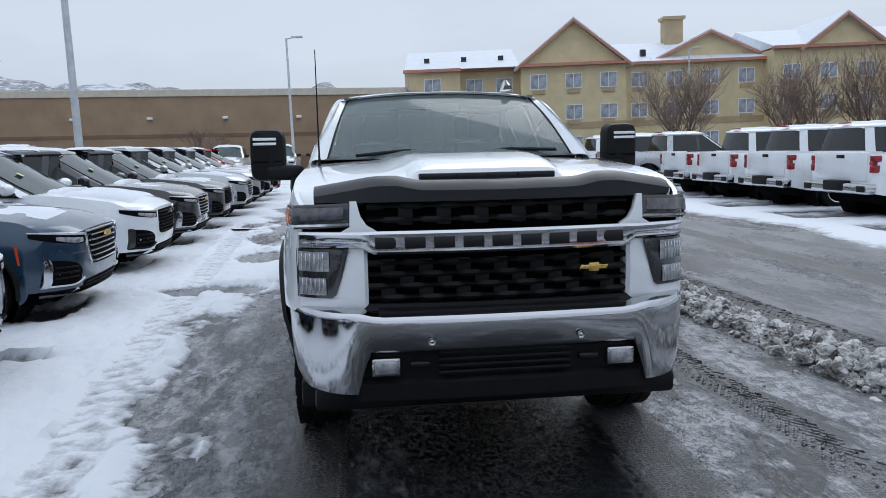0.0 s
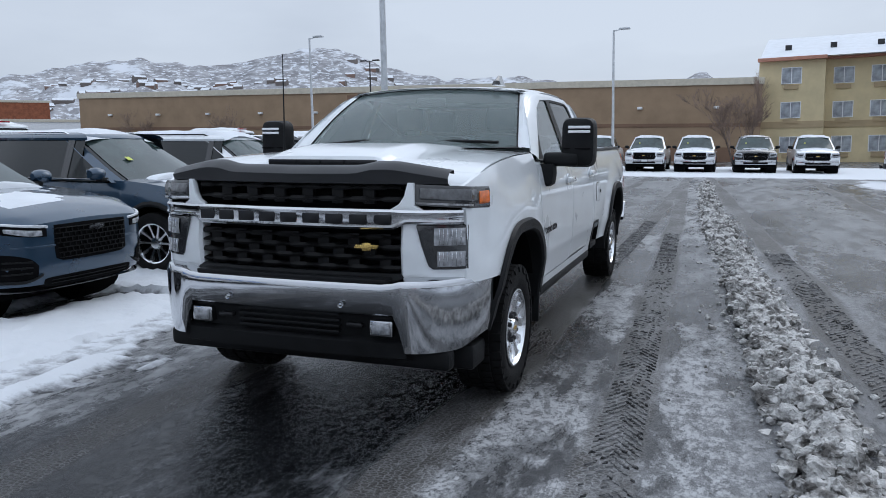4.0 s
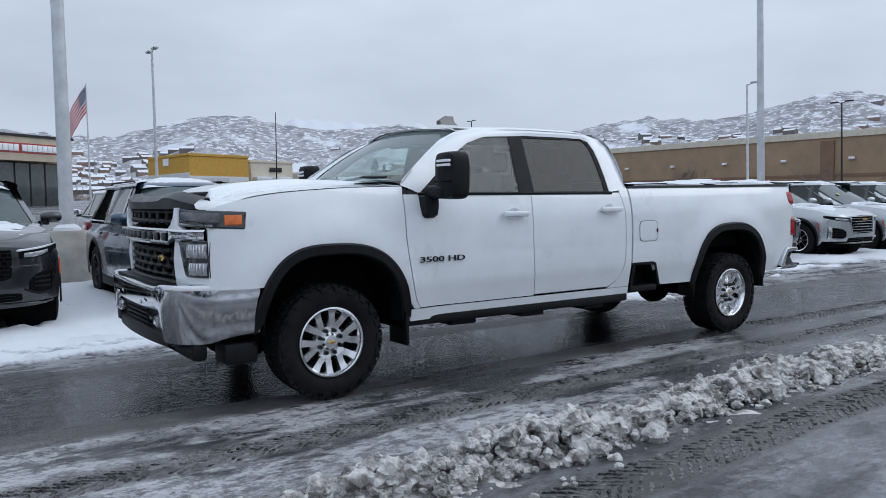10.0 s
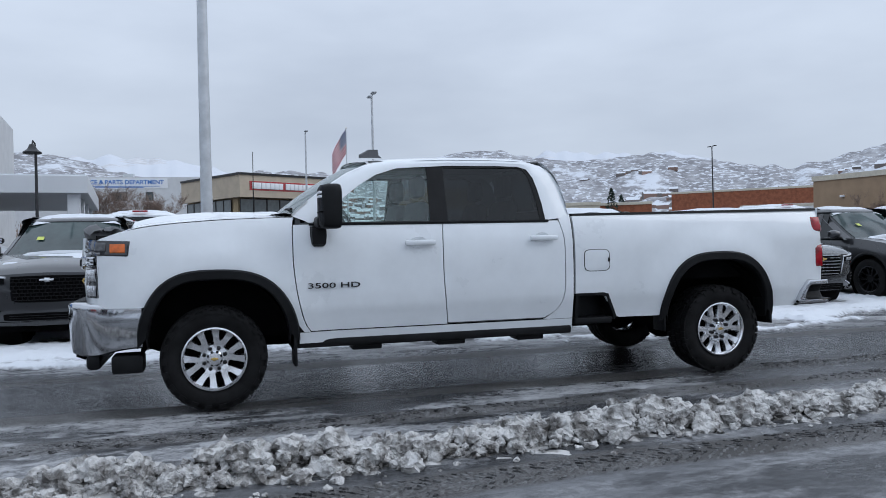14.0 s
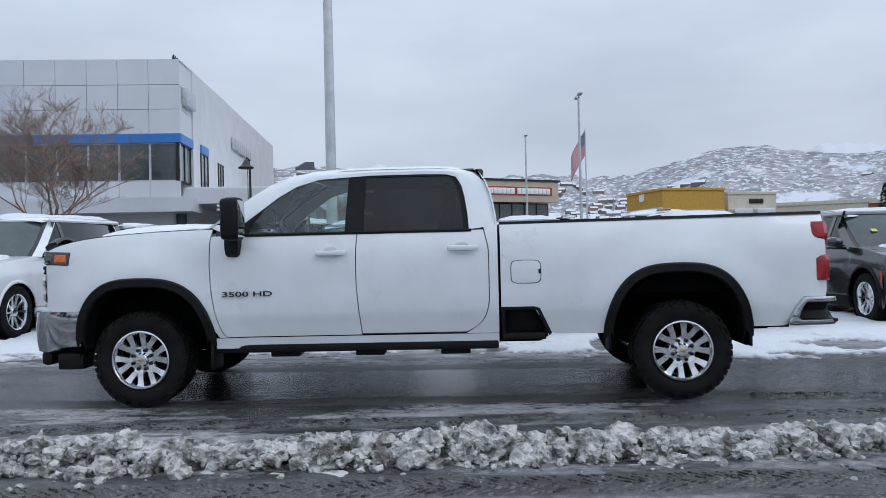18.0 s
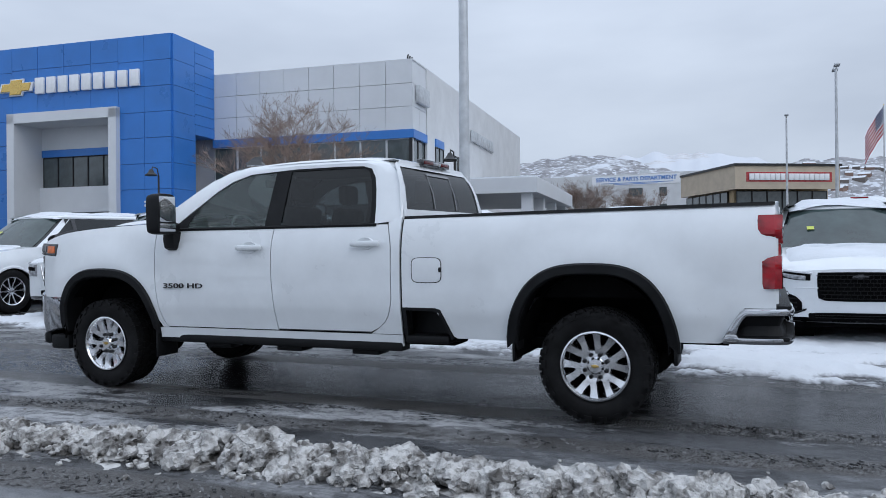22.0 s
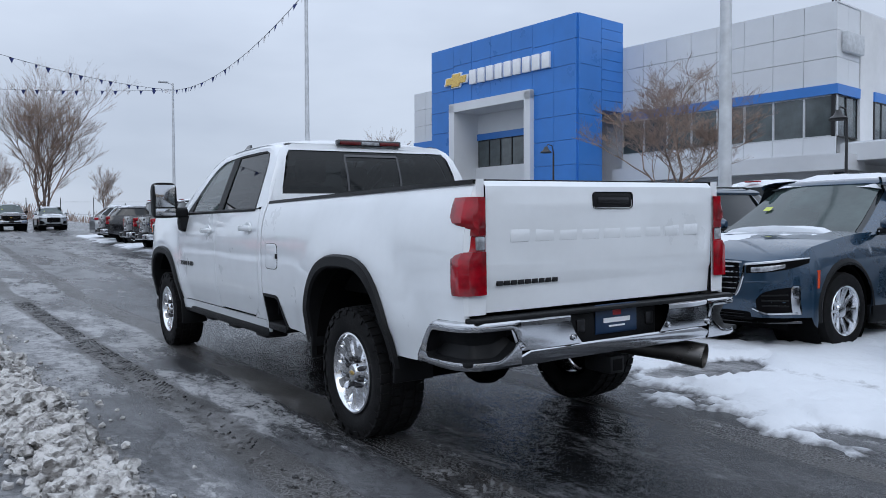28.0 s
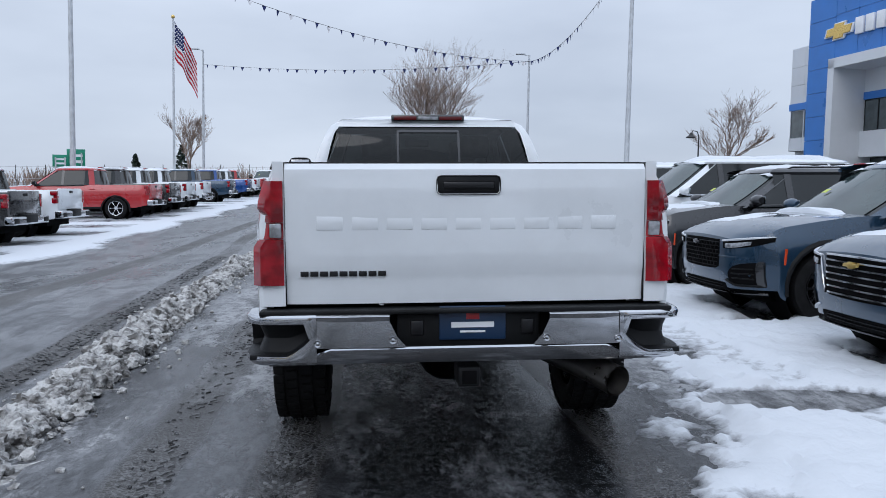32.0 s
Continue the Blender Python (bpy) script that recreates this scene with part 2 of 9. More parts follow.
def extrude(bm, outline, d0, d1, to, bev=0.0):
    """A prism from a plane outline of (u, v); to(u, v, d) gives the place."""
    a = [bm.verts.new(to(u, v, d0)) for u, v in outline]
    b = [bm.verts.new(to(u, v, d1)) for u, v in outline]
    n = len(a)
    fs = [bm.faces.new(a[::-1]), bm.faces.new(b)] + [bm.faces.new((a[k], a[(k + 1) % n], b[(k + 1) % n], b[k])) for k in range(n)]
    bmesh.ops.recalc_face_normals(bm, faces=fs)
    if bev:
        bmesh.ops.bevel(bm, geom=list(fs[1].edges) + list(fs[0].edges), offset=bev, segments=2, affect="EDGES", profile=0.5)
    return bm


def lerp(a, b, t):
    return a + (b - a) * t


def curve(pts):
    """A function through (u, v) pairs: straight between them, with softened corners."""
    us, vs = [p[0] for p in pts], [p[1] for p in pts]

    def f(u):
        if u <= us[0]:
            return vs[0]
        if u >= us[-1]:
            return vs[-1]
        i = max(k for k in range(len(us)) if us[k] <= u)
        i = min(i, len(us) - 2)
        h = us[i + 1] - us[i]
        t = (u - us[i]) / h
        m0 = (vs[i + 1] - vs[i - 1]) / (us[i + 1] - us[i - 1]) if i else (vs[1] - vs[0]) / h
        m1 = (vs[i + 2] - vs[i]) / (us[i + 2] - us[i]) if i + 2 < len(us) else (vs[i + 1] - vs[i]) / h
        d = (vs[i + 1] - vs[i]) / h
        m0 = 0 if d * m0 <= 0 else math.copysign(min(abs(m0), 3 * abs(d)), d)
        m1 = 0 if d * m1 <= 0 else math.copysign(min(abs(m1), 3 * abs(d)), d)
        return (2 * t**3 - 3 * t**2 + 1) * vs[i] + (t**3 - 2 * t**2 + t) * h * m0 + (-2 * t**3 + 3 * t**2) * vs[i + 1] + (t**3 - t**2) * h * m1

    return f


def text(body, size, material, parent, m, depth=0.01, name="lettering", stretch=1.0, font_bold=0.0):
    """Raised letters with the built-in font, turned into a mesh."""
    cu = bpy.data.curves.new(name, "FONT")
    cu.body, cu.size, cu.extrude, cu.align_x, cu.align_y, cu.offset = body, size, depth, "CENTER", "CENTER", font_bold
    cu.resolution_u = 3
    tmp = bpy.data.objects.new(name, cu)
    scene.collection.objects.link(tmp)
    me = bpy.data.meshes.new_from_object(tmp.evaluated_get(bpy.context.evaluated_depsgraph_get()))
    bpy.data.objects.remove(tmp)
    me.materials.clear()
    me.materials.append(material)
    ob = new(name, me)
    ob.parent = parent
    ob.matrix_basis = m @ Matrix.Diagonal((stretch, 1, 1, 1))
    return ob


# ---- ground ----
SLOPE = math.tan(radians(1.2))
LOT = pose(0, 0, 0, 0, 1.2, 0)


def ground_z(x, y):
    """The lot rises gently to the side of the hills and to the far street."""
    return -x * SLOPE + 0.014 * max(0, -14 - x) + 0.012 * max(0, -16 - y) + max(0, min(1, (x + 14) / 4)) * (0.022 * max(0, -8 - y) - 0.012 * max(0, -16 - y)) if x > -150 else ground_z(-149.9, y)


def at(x, y, rz=0.0, z=0.0):
    """A pose on the lot, leaning with it."""
    p = pose(x, y, ground_z(x, y) + z) @ pose(0, 0, 0, 0, 1.2, 0) @ pose(0, 0, 0, 0, 0, rz)
    return p


def up(x, y, rz=0.0, z=0.0):
    """An upright pose on the lot."""
    return pose(x, y, ground_z(x, y) + z, 0, 0, rz)


def ground_material():
    """Wet asphalt with slush films drawn out along the lane and wheel tracks."""
    m = mat("wet_asphalt", (0.02, 0.021, 0.023), 0.3)
    nt = m.node_tree
    b = nt.nodes["Principled BSDF"]
    ln = nt.links.new
    co = nt.nodes.new("ShaderNodeTexCoord")

    def noise_at(scale, detail, stretch, lo, hi, rough=0.6):
        mp = nt.nodes.new("ShaderNodeMapping")
        mp.inputs["Scale"].default_value = stretch
        ln(co.outputs["Object"], mp.inputs["Vector"])
        n = nt.nodes.new("ShaderNodeTexNoise")
        n.inputs["Scale"].default_value, n.inputs["Detail"].default_value, n.inputs["Roughness"].default_value = scale, detail, rough
        ln(mp.outputs["Vector"], n.inputs["Vector"])
        r = nt.nodes.new("ShaderNodeMapRange")
        r.inputs["From Min"].default_value, r.inputs["From Max"].default_value = lo, hi
        ln(n.outputs["Fac"], r.inputs["Value"])
        return r.outputs["Result"]

    def math_node(op, a, c):
        n = nt.nodes.new("ShaderNodeMath")
        n.operation, n.use_clamp = op, True
        for i, v in enumerate((a, c)):
            if isinstance(v, (int, float)):
                n.inputs[i].default_value = v
            else:
                ln(v, n.inputs[i])
        return n.outputs[0]

    def band(centre, slope, half, soft):
        """1 inside a strip along y whose middle is centre + slope * y."""
        d = math_raw("ABSOLUTE", math_raw("SUBTRACT", sx, math_raw("MULTIPLY_ADD", sy, slope, centre)), 0.0)
        r = nt.nodes.new("ShaderNodeMapRange")
        r.inputs["From Min"].default_value, r.inputs["From Max"].default_value = half + soft, half
        ln(d, r.inputs["Value"])
        return r.outputs["Result"]

    def math_raw(op, a, c, e=None):
        n = nt.nodes.new("ShaderNodeMath")
        n.operation = op
        for i, v in enumerate((a, c, e)):
            if v is None:
                continue
            if isinstance(v, (int, float)):
                n.inputs[i].default_value = v
            else:
                ln(v, n.inputs[i])
        return n.outputs[0]

    sp = nt.nodes.new("ShaderNodeSeparateXYZ")
    wob = nt.nodes.new("ShaderNodeTexNoise")
    wob.inputs["Scale"].default_value, wob.inputs["Detail"].default_value = 0.35, 3
    ln(co.outputs["Object"], wob.inputs["Vector"])
    ln(co.outputs["Object"], sp.inputs["Vector"])
    sx = math_raw("MULTIPLY_ADD", wob.outputs["Fac"], 0.35, math_raw("SUBTRACT", sp.outputs["X"], 0.17))
    sy = sp.outputs["Y"]
    patch = noise_at(0.75, 7, (1.0, 0.36, 1), 0.45, 0.52)
    streak = noise_at(2.6, 9, (1.0, 0.34, 1), 0.44, 0.54, 0.75)
    speck = noise_at(55, 5, (1.0, 0.7, 1), 0.40, 0.53, 0.7)
    b.inputs["IOR"].default_value, b.inputs["Specular IOR Level"].default_value = 1.34, 0.48
    lumps = noise_at(17, 8, (1.0, 0.6, 1), 0.45, 0.54, 0.78)
    film = math_node("MULTIPLY", math_node("MULTIPLY", patch, streak), math_node("MULTIPLY", math_node("ADD", lumps, 0.25), math_raw("MULTIPLY_ADD", speck, 0.6, 0.4)))
    beside = band(1.5, -0.01, 0.52, 0.40)
    # bare wet strip under the pickup, darkened to put its shade into the colour
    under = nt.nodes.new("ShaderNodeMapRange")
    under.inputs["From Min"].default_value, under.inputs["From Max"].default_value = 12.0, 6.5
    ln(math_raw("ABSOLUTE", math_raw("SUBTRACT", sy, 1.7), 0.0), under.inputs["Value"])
    wet_shade = math_node("MULTIPLY", band(-0.12, 0.0, 0.85, 0.55), math_node("MULTIPLY", under.outputs["Result"], noise_at(1.3, 6, (1.0, 0.4, 1), 0.28, 0.50, 0.65)))
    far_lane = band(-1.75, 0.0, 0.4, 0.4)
    film = math_node("MULTIPLY", film, math_raw("ADD", math_raw("MULTIPLY_ADD", beside, 1.0, 0.6), math_raw("MULTIPLY_ADD", wet_shade, -0.62, math_raw("MULTIPLY", far_lane, 0.6))))
    tracks = math_node("MAXIMUM", math_node("MAXIMUM", band(1.66, -0.03, 0.13, 0.05), band(3.22, -0.05, 0.15, 0.06)), math_node("MAXIMUM", band(0.84, 0.0, 0.13, 0.05), math_node("MAXIMUM", band(5.0, 0.02, 0.16, 0.1), band(-0.86, 0.0, 0.13, 0.05))))
    film = math_node("MULTIPLY", film, math_raw("MULTIPLY_ADD", tracks, -0.7, 1.0))
    mpv = nt.nodes.new("ShaderNodeMapping")
    mpv.inputs["Scale"].default_value = (1.0, 1.5, 1.0)
    vor = nt.nodes.new("ShaderNodeTexVoronoi")
    vor.feature = "DISTANCE_TO_EDGE"
    vor.inputs["Scale"].default_value = 30
    vor.inputs["Randomness"].default_value = 0.8
    ln(co.outputs["Object"], mpv.inputs["Vector"])
    ln(mpv.outputs["Vector"], vor.inputs["Vector"])
    tr = nt.nodes.new("ShaderNodeMapRange")
    tr.inputs["From Min"].default_value, tr.inputs["From Max"].default_value = 0.03, 0.14
    ln(vor.outputs["Distance"], tr.inputs["Value"])
    prints = math_node("MULTIPLY", math_node("MULTIPLY", tracks, math_raw("SUBTRACT", 1.0, tr.outputs["Result"])), noise_at(0.9, 4, (1, 0.5, 1), 0.35, 0.6))
    film = math_node("ADD", film, math_node("MULTIPLY", prints, 0.4))
    edge = math_node("MULTIPLY", band(-1.95, -0.03, 0.5, 0.4), math_node("MULTIPLY", streak, math_node("ADD", lumps, 0.35)))
    film = math_node("MAXIMUM", film, math_node("MULTIPLY", edge, 0.75))
    grit = noise_at(120, 3, (1, 1, 1), 0.3, 0.75)
    damp = math_node("MULTIPLY", noise_at(0.42, 6, (1.0, 0.34, 1), 0.32, 0.53), math_raw("MULTIPLY_ADD", wet_shade, -0.97, math_raw("MULTIPLY_ADD", tracks, -0.55, 1.0)))
    c1 = nt.nodes.new("ShaderNodeMix")
    c1.data_type = "RGBA"
    c1.inputs["A"].default_value, c1.inputs["B"].default_value = (0.003, 0.0033, 0.004, 1), (0.014, 0.015, 0.017, 1)
    ln(grit, c1.inputs["Factor"])
    c2 = nt.nodes.new("ShaderNodeMix")
    c2.data_type = "RGBA"
    c2.inputs["B"].default_value = (0.160, 0.164, 0.173, 1)
    ln(c1.outputs["Result"], c2.inputs["A"])
    ln(math_node("MULTIPLY", damp, math_raw("MULTIPLY_ADD", streak, 0.55, math_raw("MULTIPLY_ADD", lumps, 0.25, 0.22))), c2.inputs["Factor"])
    worn = math_node("MULTIPLY", tracks, noise_at(1.1, 5, (1, 0.25, 1), 0.30, 0.55))
    ct = nt.nodes.new("ShaderNodeMix")
    ct.data_type = "RGBA"
    ct.inputs["B"].default_value = (0.052, 0.048, 0.044, 1)
    ln(c2.outputs["Result"], ct.inputs["A"])
    ln(math_node("MULTIPLY", worn, 0.85), ct.inputs["Factor"])
    c2 = ct
    c3 = nt.nodes.new("ShaderNodeMix")
    c3.data_type = "RGBA"
    c3.inputs["B"].default_value = (0.46, 0.465, 0.475, 1)
    ln(c2.outputs["Result"], c3.inputs["A"])
    ln(math_node("MULTIPLY", film, 0.85), c3.inputs["Factor"])
    ln(c3.outputs["Result"], b.inputs["Base Color"])
    r = nt.nodes.new("ShaderNodeMapRange")
    r.inputs["To Min"].default_value, r.inputs["To Max"].default_value = 0.09, 0.30
    ln(damp, r.inputs["Value"])
    ln(math_node("ADD", math_node("ADD", r.outputs["Result"], math_node("MULTIPLY", worn, 0.28)), math_node("MULTIPLY", film, 0.4)), b.inputs["Roughness"])
    hgt = math_node("ADD", math_node("MULTIPLY", film, 0.7), math_node("MULTIPLY", math_node("ADD", math_node("MULTIPLY", grit, 0.05), math_node("MULTIPLY", lumps, 0.06)), math_raw("MULTIPLY_ADD", wet_shade, -0.35, 1.0)))
    bp = nt.nodes.new("ShaderNodeBump")
    bp.inputs["Strength"].default_value, bp.inputs["Distance"].default_value = 0.55, 0.03
    ln(hgt, bp.inputs["Height"])
    ln(bp.outputs["Normal"], b.inputs["Normal"])
    return m


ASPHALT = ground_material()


def ground_sheet():
    xs = [-3500, -1500, -700, -400, -250, -150] + list(range(-140, 61, 10)) + [100, 180, 300, 600, 1500, 3500]
    ys = [-3500, -1500, -700, -300, -200] + list(range(-140, 101, 10)) + [150, 250, 500, 1500, 3500]
    xs = sorted(set(xs) | {-14})
    ys = sorted(set(ys) | {-16, -8})
    bm = bmesh.new()
    loft(bm, [[(x, y, ground_z(max(-150, min(60, x)), max(-140, y))) for y in ys] for x in xs])
    bmesh.ops.recalc_face_normals(bm, faces=bm.faces)
    if bm.faces[:][0].normal.z < 0:
        bmesh.ops.reverse_faces(bm, faces=bm.faces)
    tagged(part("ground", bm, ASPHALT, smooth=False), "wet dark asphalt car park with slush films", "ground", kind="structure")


ground_sheet()


def thaw_material():
    """Snow that turns to grey wet slush where the layer is thin."""
    m = mat("thawing_snow", (0.72, 0.75, 0.79), 0.7, bump=0.5, bscale=18)
    nt = m.node_tree
    b = nt.nodes["Principled BSDF"]
    ln = nt.links.new
    at_n = nt.nodes.new("ShaderNodeAttribute")
    at_n.attribute_name = "depth"
    co = nt.nodes.new("ShaderNodeTexCoord")
    nz = nt.nodes.new("ShaderNodeTexNoise")
    nz.inputs["Scale"].default_value, nz.inputs["Detail"].default_value, nz.inputs["Roughness"].default_value = 9, 6, 0.7
    ln(co.outputs["Object"], nz.inputs["Vector"])
    ad = nt.nodes.new("ShaderNodeMath")
    ad.operation = "MULTIPLY_ADD"
    ln(nz.outputs["Fac"], ad.inputs[0])
    ad.inputs[1].default_value = 1.5
    ln(at_n.outputs["Fac"], ad.inputs[2])
    rp = nt.nodes.new("ShaderNodeValToRGB")
    e = rp.color_ramp.elements
    e[0].position, e[0].color = 0.50, (0.05, 0.051, 0.054, 1)
    e[1].position, e[1].color = 1.0, (0.67, 0.695, 0.73, 1)
    mid = e.new(0.72)
    mid.color = (0.36, 0.37, 0.39, 1)
    sc = nt.nodes.new("ShaderNodeMath")
    sc.operation = "MULTIPLY"
    sc.inputs[1].default_value = 0.72
    ln(ad.outputs[0], sc.inputs[0])
    ln(sc.outputs[0], rp.inputs["Fac"])
    ln(rp.outputs["Color"], b.inputs["Base Color"])
    return m


THAW = thaw_material()


def snow_field(name, label, x0, x1, y0, y1, step, height, mask, material=None):
    """A layer of snow whose uneven rim sinks below the asphalt."""
    nx, ny = int((x1 - x0) / step) + 1, int((y1 - y0) / step) + 1
    bm = bmesh.new()
    rows = []
    for i in range(nx):
        row = []
        for j in range(ny):
            x, y = x0 + i * step, y0 + j * step
            k = mask(x, y)
            n = noise.fractal(Vector((x * 0.9, y * 0.9, 3.1)), 1.0, 2.0, 4)
            f = noise.fractal(Vector((x * 5, y * 5, 7.7)), 0.8, 2.0, 3)
            h = height * max(-1.0, min(1.0, (k + 0.35 * n) * 1.6)) + 0.02 * f * (k > -0.9)
            if step < 0.08:
                h += 0.022 * noise.fractal(Vector((x * 16, y * 12, 2.2)), 0.7, 2.0, 2)
                d = abs(x - TRACK(y))
                if d < 0.2:
                    w = min(1, (0.2 - d) / 0.05)
                    h = lerp(h, min(h, 0.018) + 0.010 * math.sin(y * 90 + 30 * d) * math.sin(d * 50), w * 0.85)
            row.append((x, y, ground_z(x, y) + h))
        rows.append(row)
    loft(bm, rows)
    thin = bm.verts.layers.float.new("depth")
    for v in bm.verts:
        v[thin] = max(0.0, min(1.0, (v.co.z - ground_z(v.co.x, v.co.y)) / 0.045))
    bmesh.ops.recalc_face_normals(bm, faces=bm.faces)
    bm.faces.ensure_lookup_table()
    if bm.faces[0].normal.z < 0:
        bmesh.ops.reverse_faces(bm, faces=bm.faces)
    gone = [f for f in bm.faces if max(v.co.z - ground_z(v.co.x, v.co.y) for v in f.verts) < -0.03]
    bmesh.ops.delete(bm, geom=gone, context="FACES")
    ob = part(name, bm, material or THAW)
    return tagged(ob, label, "snow", kind="stuff")


SNOW_RIM = curve([(-40, -3.4), (-7, -2.75), (-3.6, -2.1), (-1, -1.65), (0.7, -1.85), (2.8, -2.0), (4, -1.55), (5.2, -1.2), (6.8, -1.35), (9, -1.9), (14, -2.25), (46, -2.6)])


TRACK = curve([(-9, -2.4), (-1, -2.1), (0.6, -2.22), (2.5, -2.36), (5, -2.5), (14, -2.9)])


def row_mask(x, y):
    """Snow in front of the parked row, ploughed to a ragged rim beside the lane, with bare patches."""
    a = (SNOW_RIM(y) - x) / 0.8
    a += 0.55 * noise.fractal(Vector((x * 2.6, y * 1.3, 1.0)), 0.75, 2.0, 5)
    if x < -3.2 and y > -8:
        k = (y - 0.84) / 2.75
        a -= 2.6 * max(0, 1 - (abs(k - round(k)) * 2.75 / 0.92) ** 4) * min(1, (-3.2 - x) / 0.25)
    for px, py, rx, ry in ((-2.4, 4.4, 0.85, 0.42), (-1.95, 6.9, 0.5, 0.85), (-2.2, 9.6, 0.3, 0.9), (-2.7, 12.0, 0.35, 0.8), (-3.3, 1.6, 0.5, 0.25)):
        a -= 2.4 * max(0, 1 - ((x - px) / rx) ** 2 - ((y - py) / ry) ** 2)
    return max(-1, min(1, a))


snow_field("snow_bank", "white trampled snow lying before the parked row", -5.0, -0.4, -7, 11, 0.055, 0.075, row_mask)
snow_field("snow_bank", "white snow under the parked rows", -15.5, -4.8, -34, 46, 0.25, 0.075, lambda x, y: 0.9 - (2.2 if x > -7.5 and -8 < y < 25 and abs((y - 0.84) / 2.75 - round((y - 0.84) / 2.75)) < 0.3 else 0))
snow_field("snow_bank", "white snow along the far end of the row", -5.0, -1.0, 10.95, 46, 0.2, 0.075, row_mask)
snow_field("snow_bank", "white snow along the near end of the row", -5.0, -1.0, -40, -6.95, 0.2, 0.075, row_mask)
snow_field("snow_bank", "white snow between the pickup row and the lane", 6.2, 16.5, -60, 30, 0.3, 0.05,
           lambda x, y: max(-1, min(1, (x - 6.95 - 0.25 * math.sin(y * 0.9)) / 0.6)) - (0.9 if 8.2 < x and abs((y * 0.33) % 1 - 0.5) < 0.28 else 0))
snow_field("snow_bank", "white snow strip under the facing pickups", -20, 16, 30.5, 48, 0.4, 0.06, lambda x, y: max(-1, min(1, (y - 32) / 1.0)))


def slush_ridge():
    """A ploughed windrow of grey slush lumps along the lane."""
    rnd = random.Random(5)
    bm = bmesh.new()
    base = bmesh.new()
    bmesh.ops.create_icosphere(base, subdivisions=2, radius=1)
    fine = bmesh.new()
    bmesh.ops.create_icosphere(fine, subdivisions=3, radius=1)
    kinds = [([v.co.copy() for v in b.verts], [[v.index for v in f.verts] for f in b.faces]) for b in (base, fine)]
    base.free(), fine.free()

    def lump(c, r, rough=0.42, ax=(1, 1, 0.85)):
        off = Vector((rnd.random() * 50, rnd.random() * 50, rnd.random() * 50))
        rot = Euler((rnd.random() * 6, rnd.random() * 6, rnd.random() * 6)).to_matrix()
        vs = []
        src, tri = kinds[1 if r > 0.05 else 0]
        cuts = [(Vector((rnd.gauss(0, 1), rnd.gauss(0, 1), rnd.gauss(0, 1))).normalized(), rnd.uniform(0.62, 0.98)) for _ in range(9)]
        for s in src:
            k = 1.15
            for cn, cd in cuts:
                q = s.dot(cn)
                if q > 0.05:
                    k = min(k, cd / q)
            k *= 0.90 + 0.36 * noise.fractal(s * 2.3 + off, 0.5, 2.2, 4)
            p = rot @ (s * r * k)
            vs.append(bm.verts.new((c[0] + p.x * ax[0], c[1] + p.y * ax[1], c[2] + p.z * ax[2])))
        for t in tri:
            bm.faces.new([vs[i] for i in t])

    y = -10.0
    while y < 27:
        big = 0.32 + 1.15 * max(0, noise.noise(Vector((0, y * 1.3, 4))) + 0.25)
        thick = 0.8 + 0.3 * noise.noise(Vector((0, y * 0.6, 9)))
        cx = RIDGE(y)
        far = y > 13 or y < -6
        for _ in range(10 if far else 34):
            s = rnd.gauss(0, 0.12) * thick
            if rnd.random() < 0.12:
                s *= 2.6
            r = min(0.08, max(0.009, rnd.lognormvariate(-3.75, 0.62))) * (1.0 if abs(s) < 0.25 else 0.45)
            r *= 0.75 + 0.55 * big
            x = cx + s
            top = 0.16 * big * math.exp(-(s / 0.17) ** 2)
            lump((x, y + rnd.uniform(-0.1, 0.1), ground_z(x, y) + top * rnd.random() ** 0.6 + r * 0.2), r)
        y += 0.16 if far else 0.085
    ob = part("slush_ridge", bm, SLUSH, smooth=True)
    tagged(ob, "long ridge of grey frozen slush lumps on the asphalt", "slush", kind="stuff")
    rows = []
    for i in range(420):
        y = -10 + i * 0.088
        cx = RIDGE(y)
        row = []
        for j in range(17):
            x = cx - 0.5 + 1.0 * j / 16
            g = math.exp(-((x - cx) / 0.13) ** 2)
            h = g * (0.045 + 0.04 * noise.noise(Vector((x * 2, y * 1.4, 0)))) + 0.05 * noise.fractal(Vector((x * 9, y * 9, 2)), 0.8, 2, 3) * math.exp(-((x - cx) / 0.3) ** 2) - 0.008
            row.append((x, y, ground_z(x, y) + h))
        rows.append(row)
    b2 = bmesh.new()
    loft(b2, rows)
    bmesh.ops.recalc_face_normals(b2, faces=b2.faces)
    b2.faces.ensure_lookup_table()
    if b2.faces[0].normal.z < 0:
        bmesh.ops.reverse_faces(b2, faces=b2.faces)
    part("ridge_base", b2, SLUSH, ob)


RIDGE = curve([(-12, 3.0), (-7, 2.85), (-3, 2.72), (-0.8, 2.68), (1, 2.6), (3, 2.5), (5.2, 2.4), (12.5, 1.98), (24, 1.65), (30, 1.5)])
slush_ridge()

PACKED = mat("packed_slush", (0.014, 0.014, 0.015), 0.4, color2=(0.17, 0.17, 0.172), scale=7, bump=0.5, bscale=90, lo=0.42, hi=0.60, rvar=0.2)


